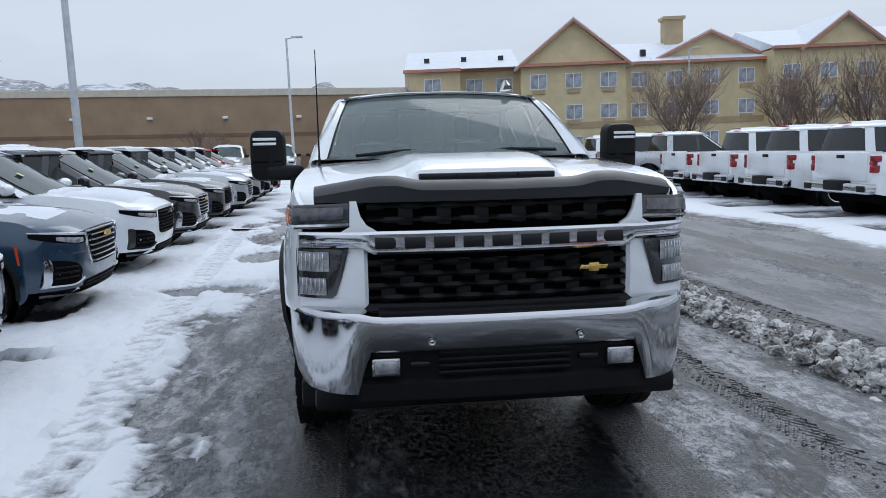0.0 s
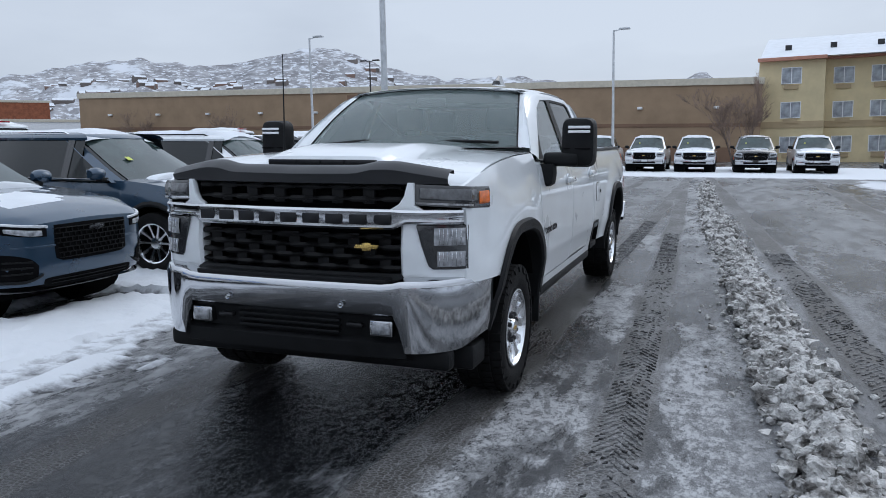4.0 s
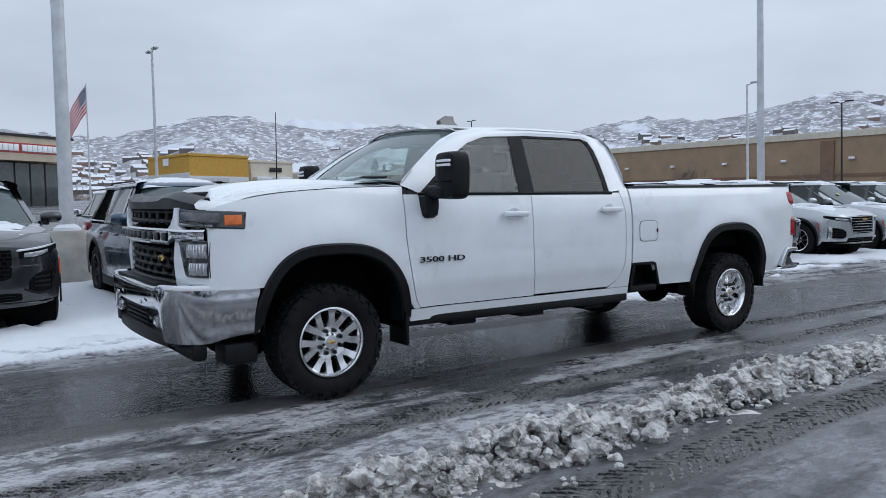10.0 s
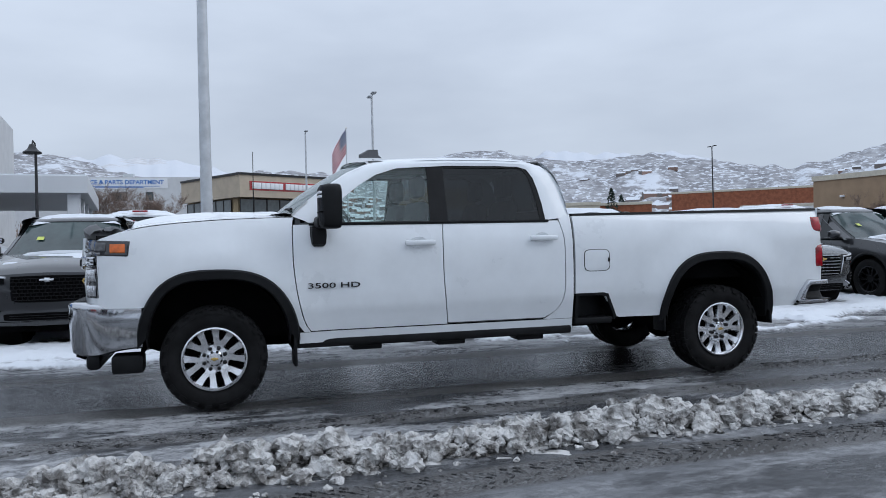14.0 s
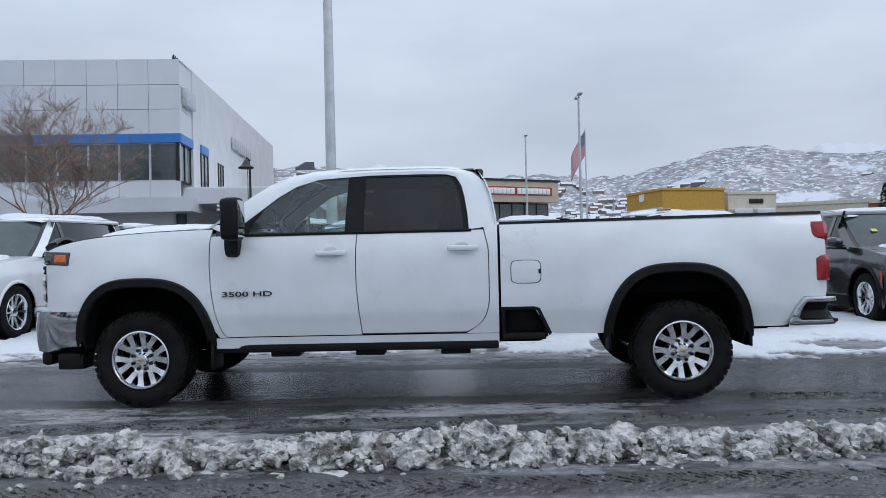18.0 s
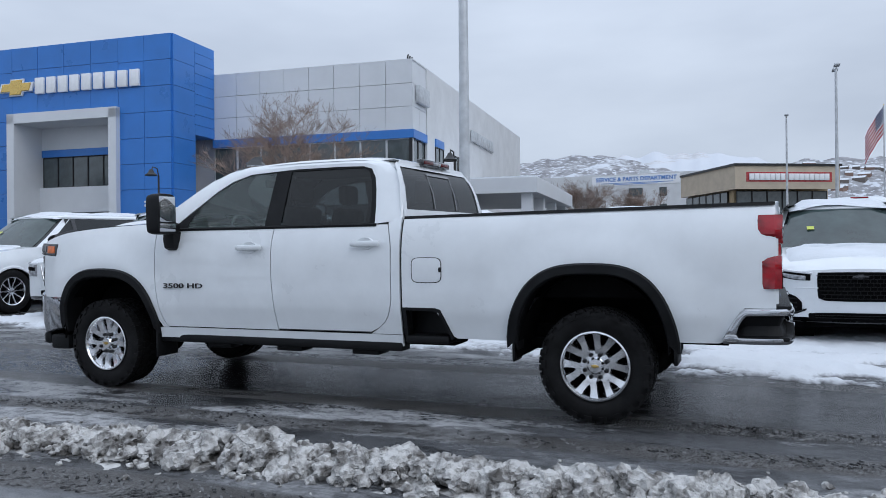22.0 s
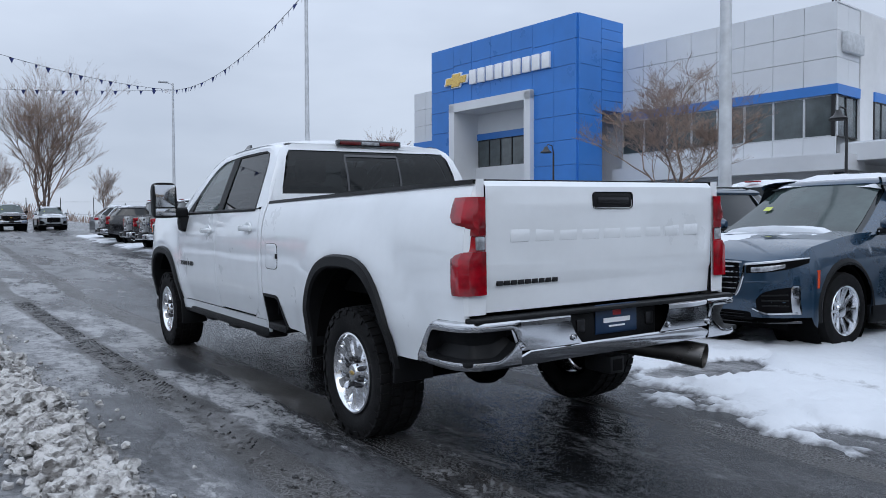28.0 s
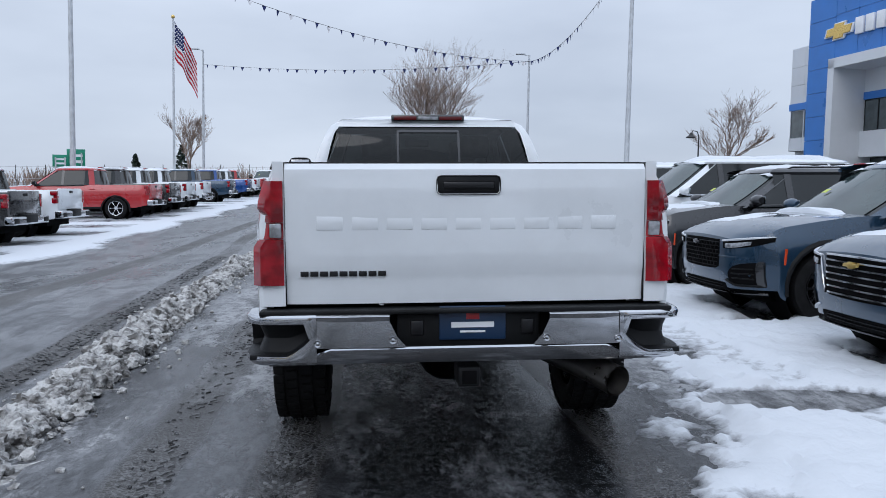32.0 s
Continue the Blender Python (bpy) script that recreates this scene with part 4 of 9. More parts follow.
            strip("lamp_lens", mirrored([(0.56 * W, zf - 0.035, zf + 0.008), (0.72 * W, zf - 0.025, zf + 0.022), (0.85 * W, zf + 0.01, zf + 0.04)], sgn), 0.012, LENS, lamp)
            strip("lamp_brow", mirrored([(0.49 * W, zf + 0.022, zf + 0.045), (0.7 * W, zf + 0.042, zf + 0.064), (0.86 * W, zf + 0.064, zf + 0.084), (e, zf + 0.084, zf + 0.094)], sgn), 0.016, REFLECT, lamp)
            vent = strip("bumper_vent", mirrored([(0.60 * W, zf - 0.37, zf - 0.30), (0.68 * W, zf - 0.39, zf - 0.22), (0.86 * W, zf - 0.40, zf - 0.17), (0.90 * W, zf - 0.38, zf - 0.19)], sgn), 0.004, DARK, root, "dark corner vent")
            for k in range(3):
                strip("vent_slat", mirrored([(0.66 * W, zf - 0.34 + 0.045 * k, zf - 0.325 + 0.045 * k), (0.86 * W, zf - 0.345 + 0.05 * k, zf - 0.33 + 0.05 * k)], sgn), 0.010, GRILLE_DARK, vent)
            strip("vent_trim", mirrored([(0.868 * W, zf - 0.40, zf - 0.19), (0.885 * W, zf - 0.415, zf - 0.155), (0.915 * W, zf - 0.40, zf - 0.16)], sgn), 0.018, CHROME if chrome else GREY, vent)
            strip("vent_lip", mirrored([(0.56 * W, zf - 0.365, zf - 0.345), (0.72 * W, zf - 0.42, zf - 0.395), (0.91 * W, zf - 0.415, zf - 0.39)], sgn), 0.020, CHROME if chrome else PLASTIC, vent)
        if lamps_amber:
            bm = bmesh.new()
            rows = []
            for k in range(5):
                z = lerp(0.60, 0.76, k / 4) + (0.1 if hi else 0)
                x = wheels[0] + ar + 0.095 - 0.05 * k / 4
                y = side_y(x, z)
                rows.append([(x - 0.028, sgn * (y - 0.01), z), (x - 0.022, sgn * (y + 0.012), z), (x + 0.022, sgn * (y + 0.012), z), (x + 0.028, sgn * (y - 0.01), z)])
            loft(bm, rows)
            bmesh.ops.recalc_face_normals(bm, faces=bm.faces)
            part("side_marker", bm, MARKER, root)
        # tail lamps
        bm = bmesh.new()
        if pick:
            box(bm, tail - 0.012, tail + 0.13, sgn * W * 0.80, sgn * W * 0.925, 0.90, 1.05, bev=0.02)
            box(bm, tail - 0.008, tail + 0.08, sgn * W * 0.80, sgn * W * 0.90, 1.05, 1.11)
            box(bm, tail - 0.012, tail + 0.16, sgn * W * 0.80, sgn * W * 0.925, 1.11, 1.23, bev=0.02)
        else:
            box(bm, tail - 0.02, tail + 0.28, sgn * W * 0.5, sgn * W * 0.955, P["belt"] - 0.16, P["belt"] - 0.02, bev=0.03)
        part("tail_light", bm, REDLENS, root)
    # grille and bumper
    zf = P["hood"] - (0.225 if pick else 0.275)
    gh = 0.30 if kind in ("suv", "compact") else 0.34
    gw = W * (0.50 if not pick else 0.60)
    zt = zf + 0.045
    gr = strip("grille", [(-gw, zt - 0.09, zt - 0.01), (-gw * 0.93, zt - 0.7 * gh, zt), (-gw * 0.84, zt - gh, zt), (0, zt - gh - 0.01, zt + 0.005), (gw * 0.84, zt - gh, zt), (gw * 0.93, zt - 0.7 * gh, zt), (gw, zt - 0.09, zt - 0.01)], 0.006, DARK, root, "black mesh grille")
    n = 6 if chrome else 7
    for k in range(n):
        z = zt - 0.03 - (gh - 0.05) * k / (n - 1)
        wk = gw * (0.95 - 0.13 * (k / n) ** 2)
        h = 0.011 if chrome else 0.0045
        if pick and k not in (3,):
            h = 0.006
        strip("grille_bar", [(-wk, z - h, z + h), (0, z - h, z + h), (wk, z - h, z + h)], 0.022, CHROME if chrome or (pick and k == 3) else GRILLE_DARK, gr)
    if not chrome and not pick:
        # honeycomb uprights, staggered row by row
        for k in range(n - 1):
            z1 = zt - 0.03 - (gh - 0.05) * k / (n - 1)
            z0 = zt - 0.03 - (gh - 0.05) * (k + 1) / (n - 1)
            bm = bmesh.new()
            for j in range(-7, 8):
                y = (j + 0.5 * (k % 2)) * 0.062
                if abs(y) < gw * (0.86 - 0.1 * k / n):
                    box(bm, nose, nose + 0.02, y - 0.004, y + 0.004, z0, z1)
            tagged(part("grille_mesh", bm, GRILLE_DARK, gr), kind="stuff")
    if chrome or pick or kind == "large":
        strip("grille_surround", [(-gw * 0.98, zt + 0.0, zt + 0.018), (0, zt + 0.004, zt + 0.024), (gw * 0.98, zt + 0.0, zt + 0.018)], 0.02, CHROME, gr)
        for sgn in (1, -1):
            strip("grille_surround", mirrored([(gw * 0.83, zt - gh - 0.01, zt - gh + 0.02), (gw * 0.93, zt - 0.72 * gh - 0.02, zt - 0.5 * gh), (gw * 1.02, zt - 0.11, zt + 0.01)], sgn), 0.02, CHROME, gr)
    if not pick:
        low = strip("lower_grille", [(-0.60 * W, zf - 0.45, zf - 0.415), (-0.5 * W, zf - 0.475, zf - 0.395), (0, zf - 0.48, zf - 0.39), (0.5 * W, zf - 0.475, zf - 0.395), (0.60 * W, zf - 0.45, zf - 0.415)], 0.006, DARK, root, "dark lower air intake")
        for k in range(2):
            strip("lower_grille_bar", [(-0.52 * W, zf - 0.452 + 0.028 * k, zf - 0.444 + 0.028 * k), (0.52 * W, zf - 0.452 + 0.028 * k, zf - 0.444 + 0.028 * k)], 0.016, PLASTIC, low)
        strip("lower_bumper", [(-0.90 * W, P["sill"] + 0.07, zf - 0.50), (-0.6 * W, P["sill"] + 0.05, zf - 0.495), (0, P["sill"] + 0.04, zf - 0.49), (0.6 * W, P["sill"] + 0.05, zf - 0.495), (0.90 * W, P["sill"] + 0.07, zf - 0.50)], 0.014, GREY, root, "grey lower bumper", 0.08)
        strip("bumper_crease", [(-0.9 * W, zf - 0.13, zf - 0.115), (0.9 * W, zf - 0.13, zf - 0.115)], 0.004, body_paint, root)
    bm = bmesh.new()
    extrude(bm, [(-0.079, 0.013), (-0.029, 0.013), (-0.029, 0.025), (0.029, 0.025), (0.029, 0.013), (0.079, 0.013), (0.068, -0.013), (0.029, -0.013), (0.029, -0.025), (-0.029, -0.025), (-0.029, -0.013), (-0.090, -0.013)], 0.03, 0.055, lambda u, v, d: (nose + d, u, (zf + 0.0 if not pick else zf - 0.1) + v), bev=0.004)
    part("badge", bm, (GOLD if pick or chrome else ALLOY) if gold else BLACK, root, "plain cross-shaped badge")
    if pick:
        part("front_bumper", boxes((nose - 0.18, nose + 0.09, -W * 0.93, W * 0.93, 0.46, 0.72), bev=0.05), CHROME, root, "chrome front bumper")
        part("bumper_intake", boxes((nose - 0.1, nose + 0.1, -W * 0.55, W * 0.55, 0.5, 0.58), bev=0.01), DARK, root)
        rb = part("rear_bumper", boxes((tail - 0.16, tail + 0.06, -W * 0.93, W * 0.93, 0.50, 0.70), bev=0.03), CHROME, root, "chrome rear bumper with snow")
        part("bumper_step", boxes((tail - 0.17, tail + 0.02, -W * 0.3, W * 0.3, 0.54, 0.74), bev=0.02), PLASTIC, rb)
        for sgn in (1, -1):
            part("corner_step", boxes((tail - 0.165, tail - 0.02, sgn * W * 0.66, sgn * W * 0.9, 0.54, 0.66), bev=0.01), PLASTIC, rb)
        gate = part("tailgate", boxes((tail - 0.018, tail + 0.05, -W * 0.745, W * 0.745, 0.74, P["belt"] + 0.035), bev=0.015), body_paint, root)
        part("gate_handle", boxes((tail - 0.026, tail, -0.12, 0.12, P["belt"] - 0.09, P["belt"] - 0.02), bev=0.008), PLASTIC, gate)
        part("brake_light", boxes((-1.02, -0.9, -0.16, 0.16, H - 0.02, H + 0.015), bev=0.01), REDLENS, root)
        part("cab_back", boxes((-1.16, -1.02, -W * 0.86, W * 0.86, 0.75, P["belt"] + 0.02), bev=0.02), body_paint, root)
        part("bed_floor", boxes((tail + 0.06, -1.1, -W * 0.8, W * 0.8, 0.74, 0.77)), PLASTIC, root)
    part("underbody", boxes((tail + 0.35, nose - 0.35, -W * 0.72, W * 0.72, 0.2 if not pick else 0.3, 0.5)), DARK, root)
    # snow on roof, bonnet and scuttle
    if snow > 0:
        rnd = random.Random(len(label) * 7 + int(snow * 100))
        off = rnd.random() * 30

        def cover(name, x0, x1, w0, zf2, thick, cut):
            bm2 = bmesh.new()
            rows2 = []
            for i in range(19):
                x = lerp(x0, x1, i / 18)
                row = []
                for j in range(15):
                    t = j / 7 - 1
                    y = t * w0(x)
                    n2 = noise.fractal(Vector((x * 1.7 + off, y * 1.7, off)), 0.9, 2, 4)
                    e = min(1, (1 - abs(t)) * 5, i * 0.4, (18 - i) * 0.4)
                    row.append((x, y, zf2(x, t) + thick * (max(0, e) + cut + 0.7 * n2 - 0.35) - 0.07 * (1 - max(0, min(1, e)))))
                rows2.append(row)
            loft(bm2, rows2)
            bmesh.ops.recalc_face_normals(bm2, faces=bm2.faces)
            part(name, bm2, SNOW, root, "patchy white snow")

        cx0, cx1 = top[9][0] - 0.02, top[0][0] + 0.02
        cover("roof_snow", cx0, cx1, lambda x: W * 0.66, lambda x, t: zr + 0.085 - 0.05 * abs(t) ** 3, 0.05, -0.35 + snow * 0.8)
        cover("bonnet_snow", P["ws"][0] + 0.1, nose - 0.12, lambda x: plan(x) * 0.86, lambda x, t: lerp(shoulder(x), crown(x), 1 - (t * 0.86) ** 2), 0.035, -1.0 + snow * 1.3)
        cover("scuttle_snow", P["ws"][0] - 0.03, P["ws"][0] + 0.2, lambda x: W * 0.72, lambda x, t: P["cowl"] + 0.012 - 0.05 * abs(t) ** 2, 0.028, 0.1)
    for o in root.children_recursive:
        if o.type != "MESH" or o.parent.name.startswith("wheel") or o.data.get("bowed"):
            continue
        o.data["bowed"] = 1
        for v in o.data.vertices:
            k = (v.co.x - (nose - 0.5)) / 0.5
            if k > 0:
                v.co.x -= bow(v.co.y, v.co.z) * min(1, k) ** 1.3
    return root


# ---- the white pickup, nose to -y, front axle at the origin ----


def glass_material(name, tint, gloss=1.0, film=0.0):
    m = bpy.data.materials.new(name)
    m.use_nodes = True
    nt = m.node_tree
    nt.nodes.clear()
    out = nt.nodes.new("ShaderNodeOutputMaterial")
    tr = nt.nodes.new("ShaderNodeBsdfTransparent")
    tr.inputs["Color"].default_value = (*tint, 1)
    gl = nt.nodes.new("ShaderNodeBsdfGlossy")
    gl.inputs["Roughness"].default_value = 0.02
    gl.inputs["Color"].default_value = (gloss, gloss, gloss, 1)
    fr = nt.nodes.new("ShaderNodeFresnel")
    fr.inputs["IOR"].default_value = 1.52
    mx = nt.nodes.new("ShaderNodeMixShader")
    nt.links.new(fr.outputs["Fac"], mx.inputs["Fac"])
    nt.links.new(tr.outputs["BSDF"], mx.inputs[1])
    nt.links.new(gl.outputs["BSDF"], mx.inputs[2])
    # a thin dirt film, paled further to stand for haze and reflected sky
    df = nt.nodes.new("ShaderNodeBsdfDiffuse")
    df.inputs["Color"].default_value = (0.38, 0.47, 0.465, 1)
    m2 = nt.nodes.new("ShaderNodeMixShader")
    m2.inputs["Fac"].default_value = film
    nt.links.new(mx.outputs["Shader"], m2.inputs[1])
    nt.links.new(df.outputs["BSDF"], m2.inputs[2])
    nt.links.new(m2.outputs["Shader"], out.inputs["Surface"])
    return m


SCREENGLASS = glass_material("veiled_screen", (0.66, 0.77, 0.74), 1.0, 0.24)
CLEAR = glass_material("clear_glass", (0.78, 0.88, 0.85), 1.0, 0.10)
PRIVACY = glass_material("privacy_glass", (0.10, 0.115, 0.12), 0.75, 0.010)
LAMPGLASS = glass_material("lamp_glass", (0.85, 0.88, 0.9))
SEAT = mat("dark_grey_cloth", (0.10, 0.105, 0.11), 0.85, var=0.3, scale=12)
TRIM = mat("interior_trim", (0.13, 0.135, 0.138), 0.6, var=0.2)
REFLECTOR = mat("lamp_reflector", (0.75, 0.76, 0.78), 0.18, 1.0, var=0.2, scale=30)
DARKCHROME = mat("dark_letter", (0.02, 0.02, 0.022), 0.3, 0.5)
PLATEBLUE = mat("plate_blue", (0.012, 0.035, 0.085), 0.4, var=0.1)
GUARD = mat("smoked_acrylic", (0.022, 0.023, 0.026), 0.16, 0.0, 0.8, rvar=0.05)
DEFLECTOR = mat("matt_smoked_acrylic", (0.030, 0.031, 0.034), 0.38, 0.0, 0.0, rvar=0.08, scale=3, spec=0.35)
EXHAUST = mat("exhaust_steel", (0.20, 0.19, 0.18), 0.35, 0.9, rvar=0.1, scale=9)

_side_z = curve([(0.42, 0.925), (0.56, 0.949), (0.695, 0.974), (0.725, 0.983), (0.95, 0.992), (1.10, 0.990), (1.22, 0.982), (1.32, 0.962), (1.40, 0.935), (1.46, 0.905), (1.52, 0.87)])
_side_y = curve([(-0.95, -0.20), (-0.80, -0.075), (-0.66, -0.03), (-0.5, -0.008), (-0.3, 0.0), (5.05, 0.0), (5.3, -0.018), (5.45, -0.04), (5.56, -0.07)])


def side_x(y, z):
    """Half the body's width at a height and a place along the truck."""
    x = _side_z(z) + _side_y(y)
    for wy in (0.0, 4.36):
        d = math.hypot((y - wy) / 0.74, (z - 0.42) / 0.74)
        k = max(0.0, 1 - abs(d - 0.90) / 0.36)
        x += 0.026 * k * k * (3 - 2 * k)
    return x


def arch(y, wy, top, r0, r1):
    """Height of the wheel opening: flat-topped, with r0 ahead of the wheel and r1 behind."""
    d = (y - wy) / (r0 if y < wy else r1)
    return 0.45 + (top - 0.45) * max(0.0, 1 - abs(d) ** 3.1) ** (1 / 2.0) if abs(d) < 1 else 0.0


def arch_front(y):
    return arch(y, 0.0, 0.995, 0.485, 0.575)


def arch_rear(y):
    return arch(y, 4.345, 1.025, 0.535, 0.52)


def hero_truck():
    root = thing("pickup_truck", "white heavy-duty crew cab pickup with chrome bumpers on wet asphalt", "pickup", m=LOT.copy())

    def P(name, bm, material, parent=None, label="", smooth=True):
        bmesh.ops.recalc_face_normals(bm, faces=bm.faces)
        return part(name, bm, material, parent or root, label, smooth)

    def skin(name, f, nu, nv, s, material=WHITE, flange=0.022, label="", parent=None, xf=None):
        """A body panel: f(u, v) gives (y, z); its rim is turned inwards."""
        bm = bmesh.new()
        xf = xf or side_x
        pts = [[f(i / nu, j / nv) for j in range(nv + 1)] for i in range(nu + 1)]
        vs = loft(bm, [[(s * xf(y, z), y, z) for y, z in r] for r in pts])
        rim = [vs[i][0] for i in range(nu + 1)] + [vs[nu][j] for j in range(1, nv + 1)] + [vs[i][nv] for i in range(nu - 1, -1, -1)] + [vs[0][j] for j in range(nv - 1, 0, -1)]
        inn = [bm.verts.new((v.co.x - s * flange, v.co.y, v.co.z)) for v in rim]
        n = len(rim)
        for k in range(n):
            bm.faces.new((rim[k], rim[(k + 1) % n], inn[(k + 1) % n], inn[k]))
        ob = P(name, bm, material, parent, label)
        return ob

    G = 0.004
    door_f = curve([(0.54, 0.735), (0.63, 0.675), (0.85, 0.62), (1.12, 0.592), (1.35, 0.592), (1.50, 0.62)])
    door_b = curve([(0.54, 1.825), (0.78, 1.80), (1.0, 1.785), (1.23, 1.785), (1.42, 1.80)])
    door_r = curve([(0.57, 2.66), (0.62, 2.755), (0.70, 2.82), (0.85, 2.852), (1.21, 2.852), (1.42, 2.81)])
    shoulder = curve([(-0.84, 1.285), (-0.67, 1.345), (-0.42, 1.395), (0.0, 1.43), (0.4, 1.445), (0.75, 1.45)])
    belt = 1.385

    for s in (1, -1):
        # fender
        def fender(u, v):
            y = lerp(-0.80, 0.60, u)
            a = arch_front(y)
            lo = max(a, 0.80 if y < -0.45 else 0.56)
            if y < -0.45 and a < 0.5:
                lo = 0.80
            z = lerp(lo, shoulder(y) - 0.006, v)
            if u > 0.8:
                y += ((u - 0.8) / 0.2) ** 1.5 * (door_f(z) - G - 0.60)
            return y, z

        skin("fender", fender, 44, 18, s)
        skin("front_door", lambda u, v: ((lambda z: (lerp(door_f(z) + G, door_b(z) - G, u), z))(lerp(0.565, belt, v))), 24, 20, s)
        skin("rear_door", lambda u, v: ((lambda z: (lerp(door_b(z) + G, door_r(z) - G, u), z))(lerp(0.575, belt + 0.004, v))), 24, 20, s)
        skin("cab_corner", lambda u, v: ((lambda z: (lerp(door_r(z) + G, 2.925, u), z))(lerp(0.56, 1.44, v))), 5, 20, s)
        skin("rocker_panel", lambda u, v: (lerp(0.63, 2.925, u), lerp(0.47, 0.556, v)), 20, 4, s)
        # a black bar puts the shade under the rocker into the shape
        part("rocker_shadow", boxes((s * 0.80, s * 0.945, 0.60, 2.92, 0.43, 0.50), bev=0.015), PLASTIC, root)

        # load bed side
        def bedside(u, v):
            y = lerp(2.945, 5.50, u)
            a = arch_rear(y)
            lo = 0.545
            if y < 3.36:
                lo = lerp(0.765, 0.545, max(0, min(1, (y - 3.20) / 0.15)))
            if y > 4.92:
                lo = lerp(0.575, 0.803, max(0, min(1, (y - 5.19) / 0.11)))
            z = lerp(max(lo, a), 1.425 + 0.01 * (y - 2.93), v)
            return y, z

        skin("bed_side", bedside, 84, 22, s, flange=0.03)
        # front of the bed side's top rail
        bm = bmesh.new()
        loft(bm, [[(s * (side_x(y, 1.43) + 0.004), y, 1.424 + 0.01 * (y - 2.93)), (s * (side_x(y, 1.43) - 0.004), y, 1.446 + 0.01 * (y - 2.93)), (s * 0.80, y, 1.446 + 0.01 * (y - 2.93)), (s * 0.80, y, 1.38)] for y in [2.945 + 2.555 * k / 24 for k in range(25)]])
        P("bed_rail_cap", bm, PLASTIC, None, "black plastic bed rail cap")
        part("bed_inner_wall", boxes((s * 0.80, s * 0.82, 2.96, 5.46, 0.85, 1.42)), DARK, root, smooth=False)
        # step recess ahead of the rear wheel
        part("bed_step", boxes((s * 0.72, s * 0.955, 2.95, 3.30, 0.50, 0.555), (s * 0.78, s * 0.80, 2.95, 3.33, 0.5, 0.78), bev=0.01), PLASTIC, root, "black moulded bed step")
        bm = bmesh.new()
        rows = []
        for y, z in ((2.945, 0.56), (2.945, 0.768), (3.205, 0.768), (3.25, 0.755), (3.345, 0.55)):
            x = side_x(y, z)
            rows.append([(s * (x + 0.004), y, z), (s * (x + 0.004), y + (0.03 if y < 2.95 else -0.02), z - 0.022), (s * 0.8, y, z - 0.03)])
        loft(bm, rows)
        P("step_surround", bm, PLASTIC)
        # wheel opening mouldings
        for fn, y0, y1, nm in ((arch_front, -0.478, 0.568, "front_arch_moulding"), (arch_rear, 3.815, 4.86, "rear_arch_moulding")):
            bm = bmesh.new()
            rows = []
            n = 40
            wy = 0.0 if fn is arch_front else 4.345
            for k in range(n + 1):
                t = k / n
                y = (y0 + y1) / 2 - (y1 - y0) / 2 * math.cos(math.pi * t)
                z = fn(y)
                d = Vector((y - wy, z - 0.45))
                d = d.normalized() if d.length > 0 else Vector((0, 1))
                o, i = Vector((y, z)) + d * 0.068, Vector((y, z)) - d * 0.012
                if k in (0, n):
                    o.y, i.y = min(o.y, 0.50), min(i.y, 0.48)
                rows.append([(s * (side_x(o.x, o.y) + 0.003), o.x, o.y), (s * (side_x(o.x, o.y) + 0.024), o.x - d.x * 0.012, o.y - d.y * 0.012), (s * (side_x(y, z) + 0.028), y, z), (s * (side_x(y, z) + 0.012), i.x, i.y), (s * (side_x(y, z) - 0.16), i.x, i.y)])
            loft(bm, rows)
            P(nm, bm, PLASTIC, None, "broad black wheel arch moulding")
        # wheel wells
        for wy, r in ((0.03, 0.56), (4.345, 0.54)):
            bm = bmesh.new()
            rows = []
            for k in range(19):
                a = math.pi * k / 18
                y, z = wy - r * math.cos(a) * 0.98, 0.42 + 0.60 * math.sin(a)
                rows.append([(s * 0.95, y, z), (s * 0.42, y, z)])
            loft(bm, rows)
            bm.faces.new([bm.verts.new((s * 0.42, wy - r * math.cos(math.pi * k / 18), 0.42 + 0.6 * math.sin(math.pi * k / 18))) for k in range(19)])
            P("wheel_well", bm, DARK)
        # mud flaps
        part("mud_flap", boxes((s * 0.74, s * 0.985, 0.585, 0.61, 0.30, 0.56), bev=0.006), PLASTIC, root)
        part("mud_flap", boxes((s * 0.74, s * 0.985, 4.885, 4.91, 0.42, 0.60), bev=0.006), PLASTIC, root)
        part("mud_flap", boxes((s * 0.80, s * 0.98, 3.79, 3.81, 0.40, 0.56), bev=0.006), PLASTIC, root)
        # door handles
        for hy, hz in ((1.59, 1.228), (2.65, 1.246)):
            hd = part("door_handle", boxes((s * 0.998, s * 1.03, hy - 0.125, hy + 0.125, hz - 0.022, hz + 0.022), bev=0.014), WHITE, root)
            bm = bmesh.new()
            lathe(bm, [(0.978, 0.048), (0.990, 0.046), (0.986, 0.03), (0.975, 0.0)], 20, "x")
            bmesh.ops.scale(bm, verts=bm.verts, vec=(s, 1.6, 1.0))
            bmesh.ops.translate(bm, verts=bm.verts, vec=(0, hy - 0.01, hz))
            P("handle_cup", bm, WHITE, hd)

        # fuel door with a real gap
        if s > 0:
            bm = bmesh.new()
            ring_o, ring_i = [], []
            for k in range(28):
                a = 2 * math.pi * k / 28
                c, d = math.cos(a), math.sin(a)
                uy, uz = math.copysign(abs(c) ** 0.4, c), math.copysign(abs(d) ** 0.4, d)
                for ring, h, o in ((ring_o, 1.0, -0.002), (ring_i, 0.95, 0.003)):
                    y, z = 3.145 + 0.122 * uy * h, 1.045 + 0.094 * uz * h
                    ring.append((side_x(y, z) + o, y, z))
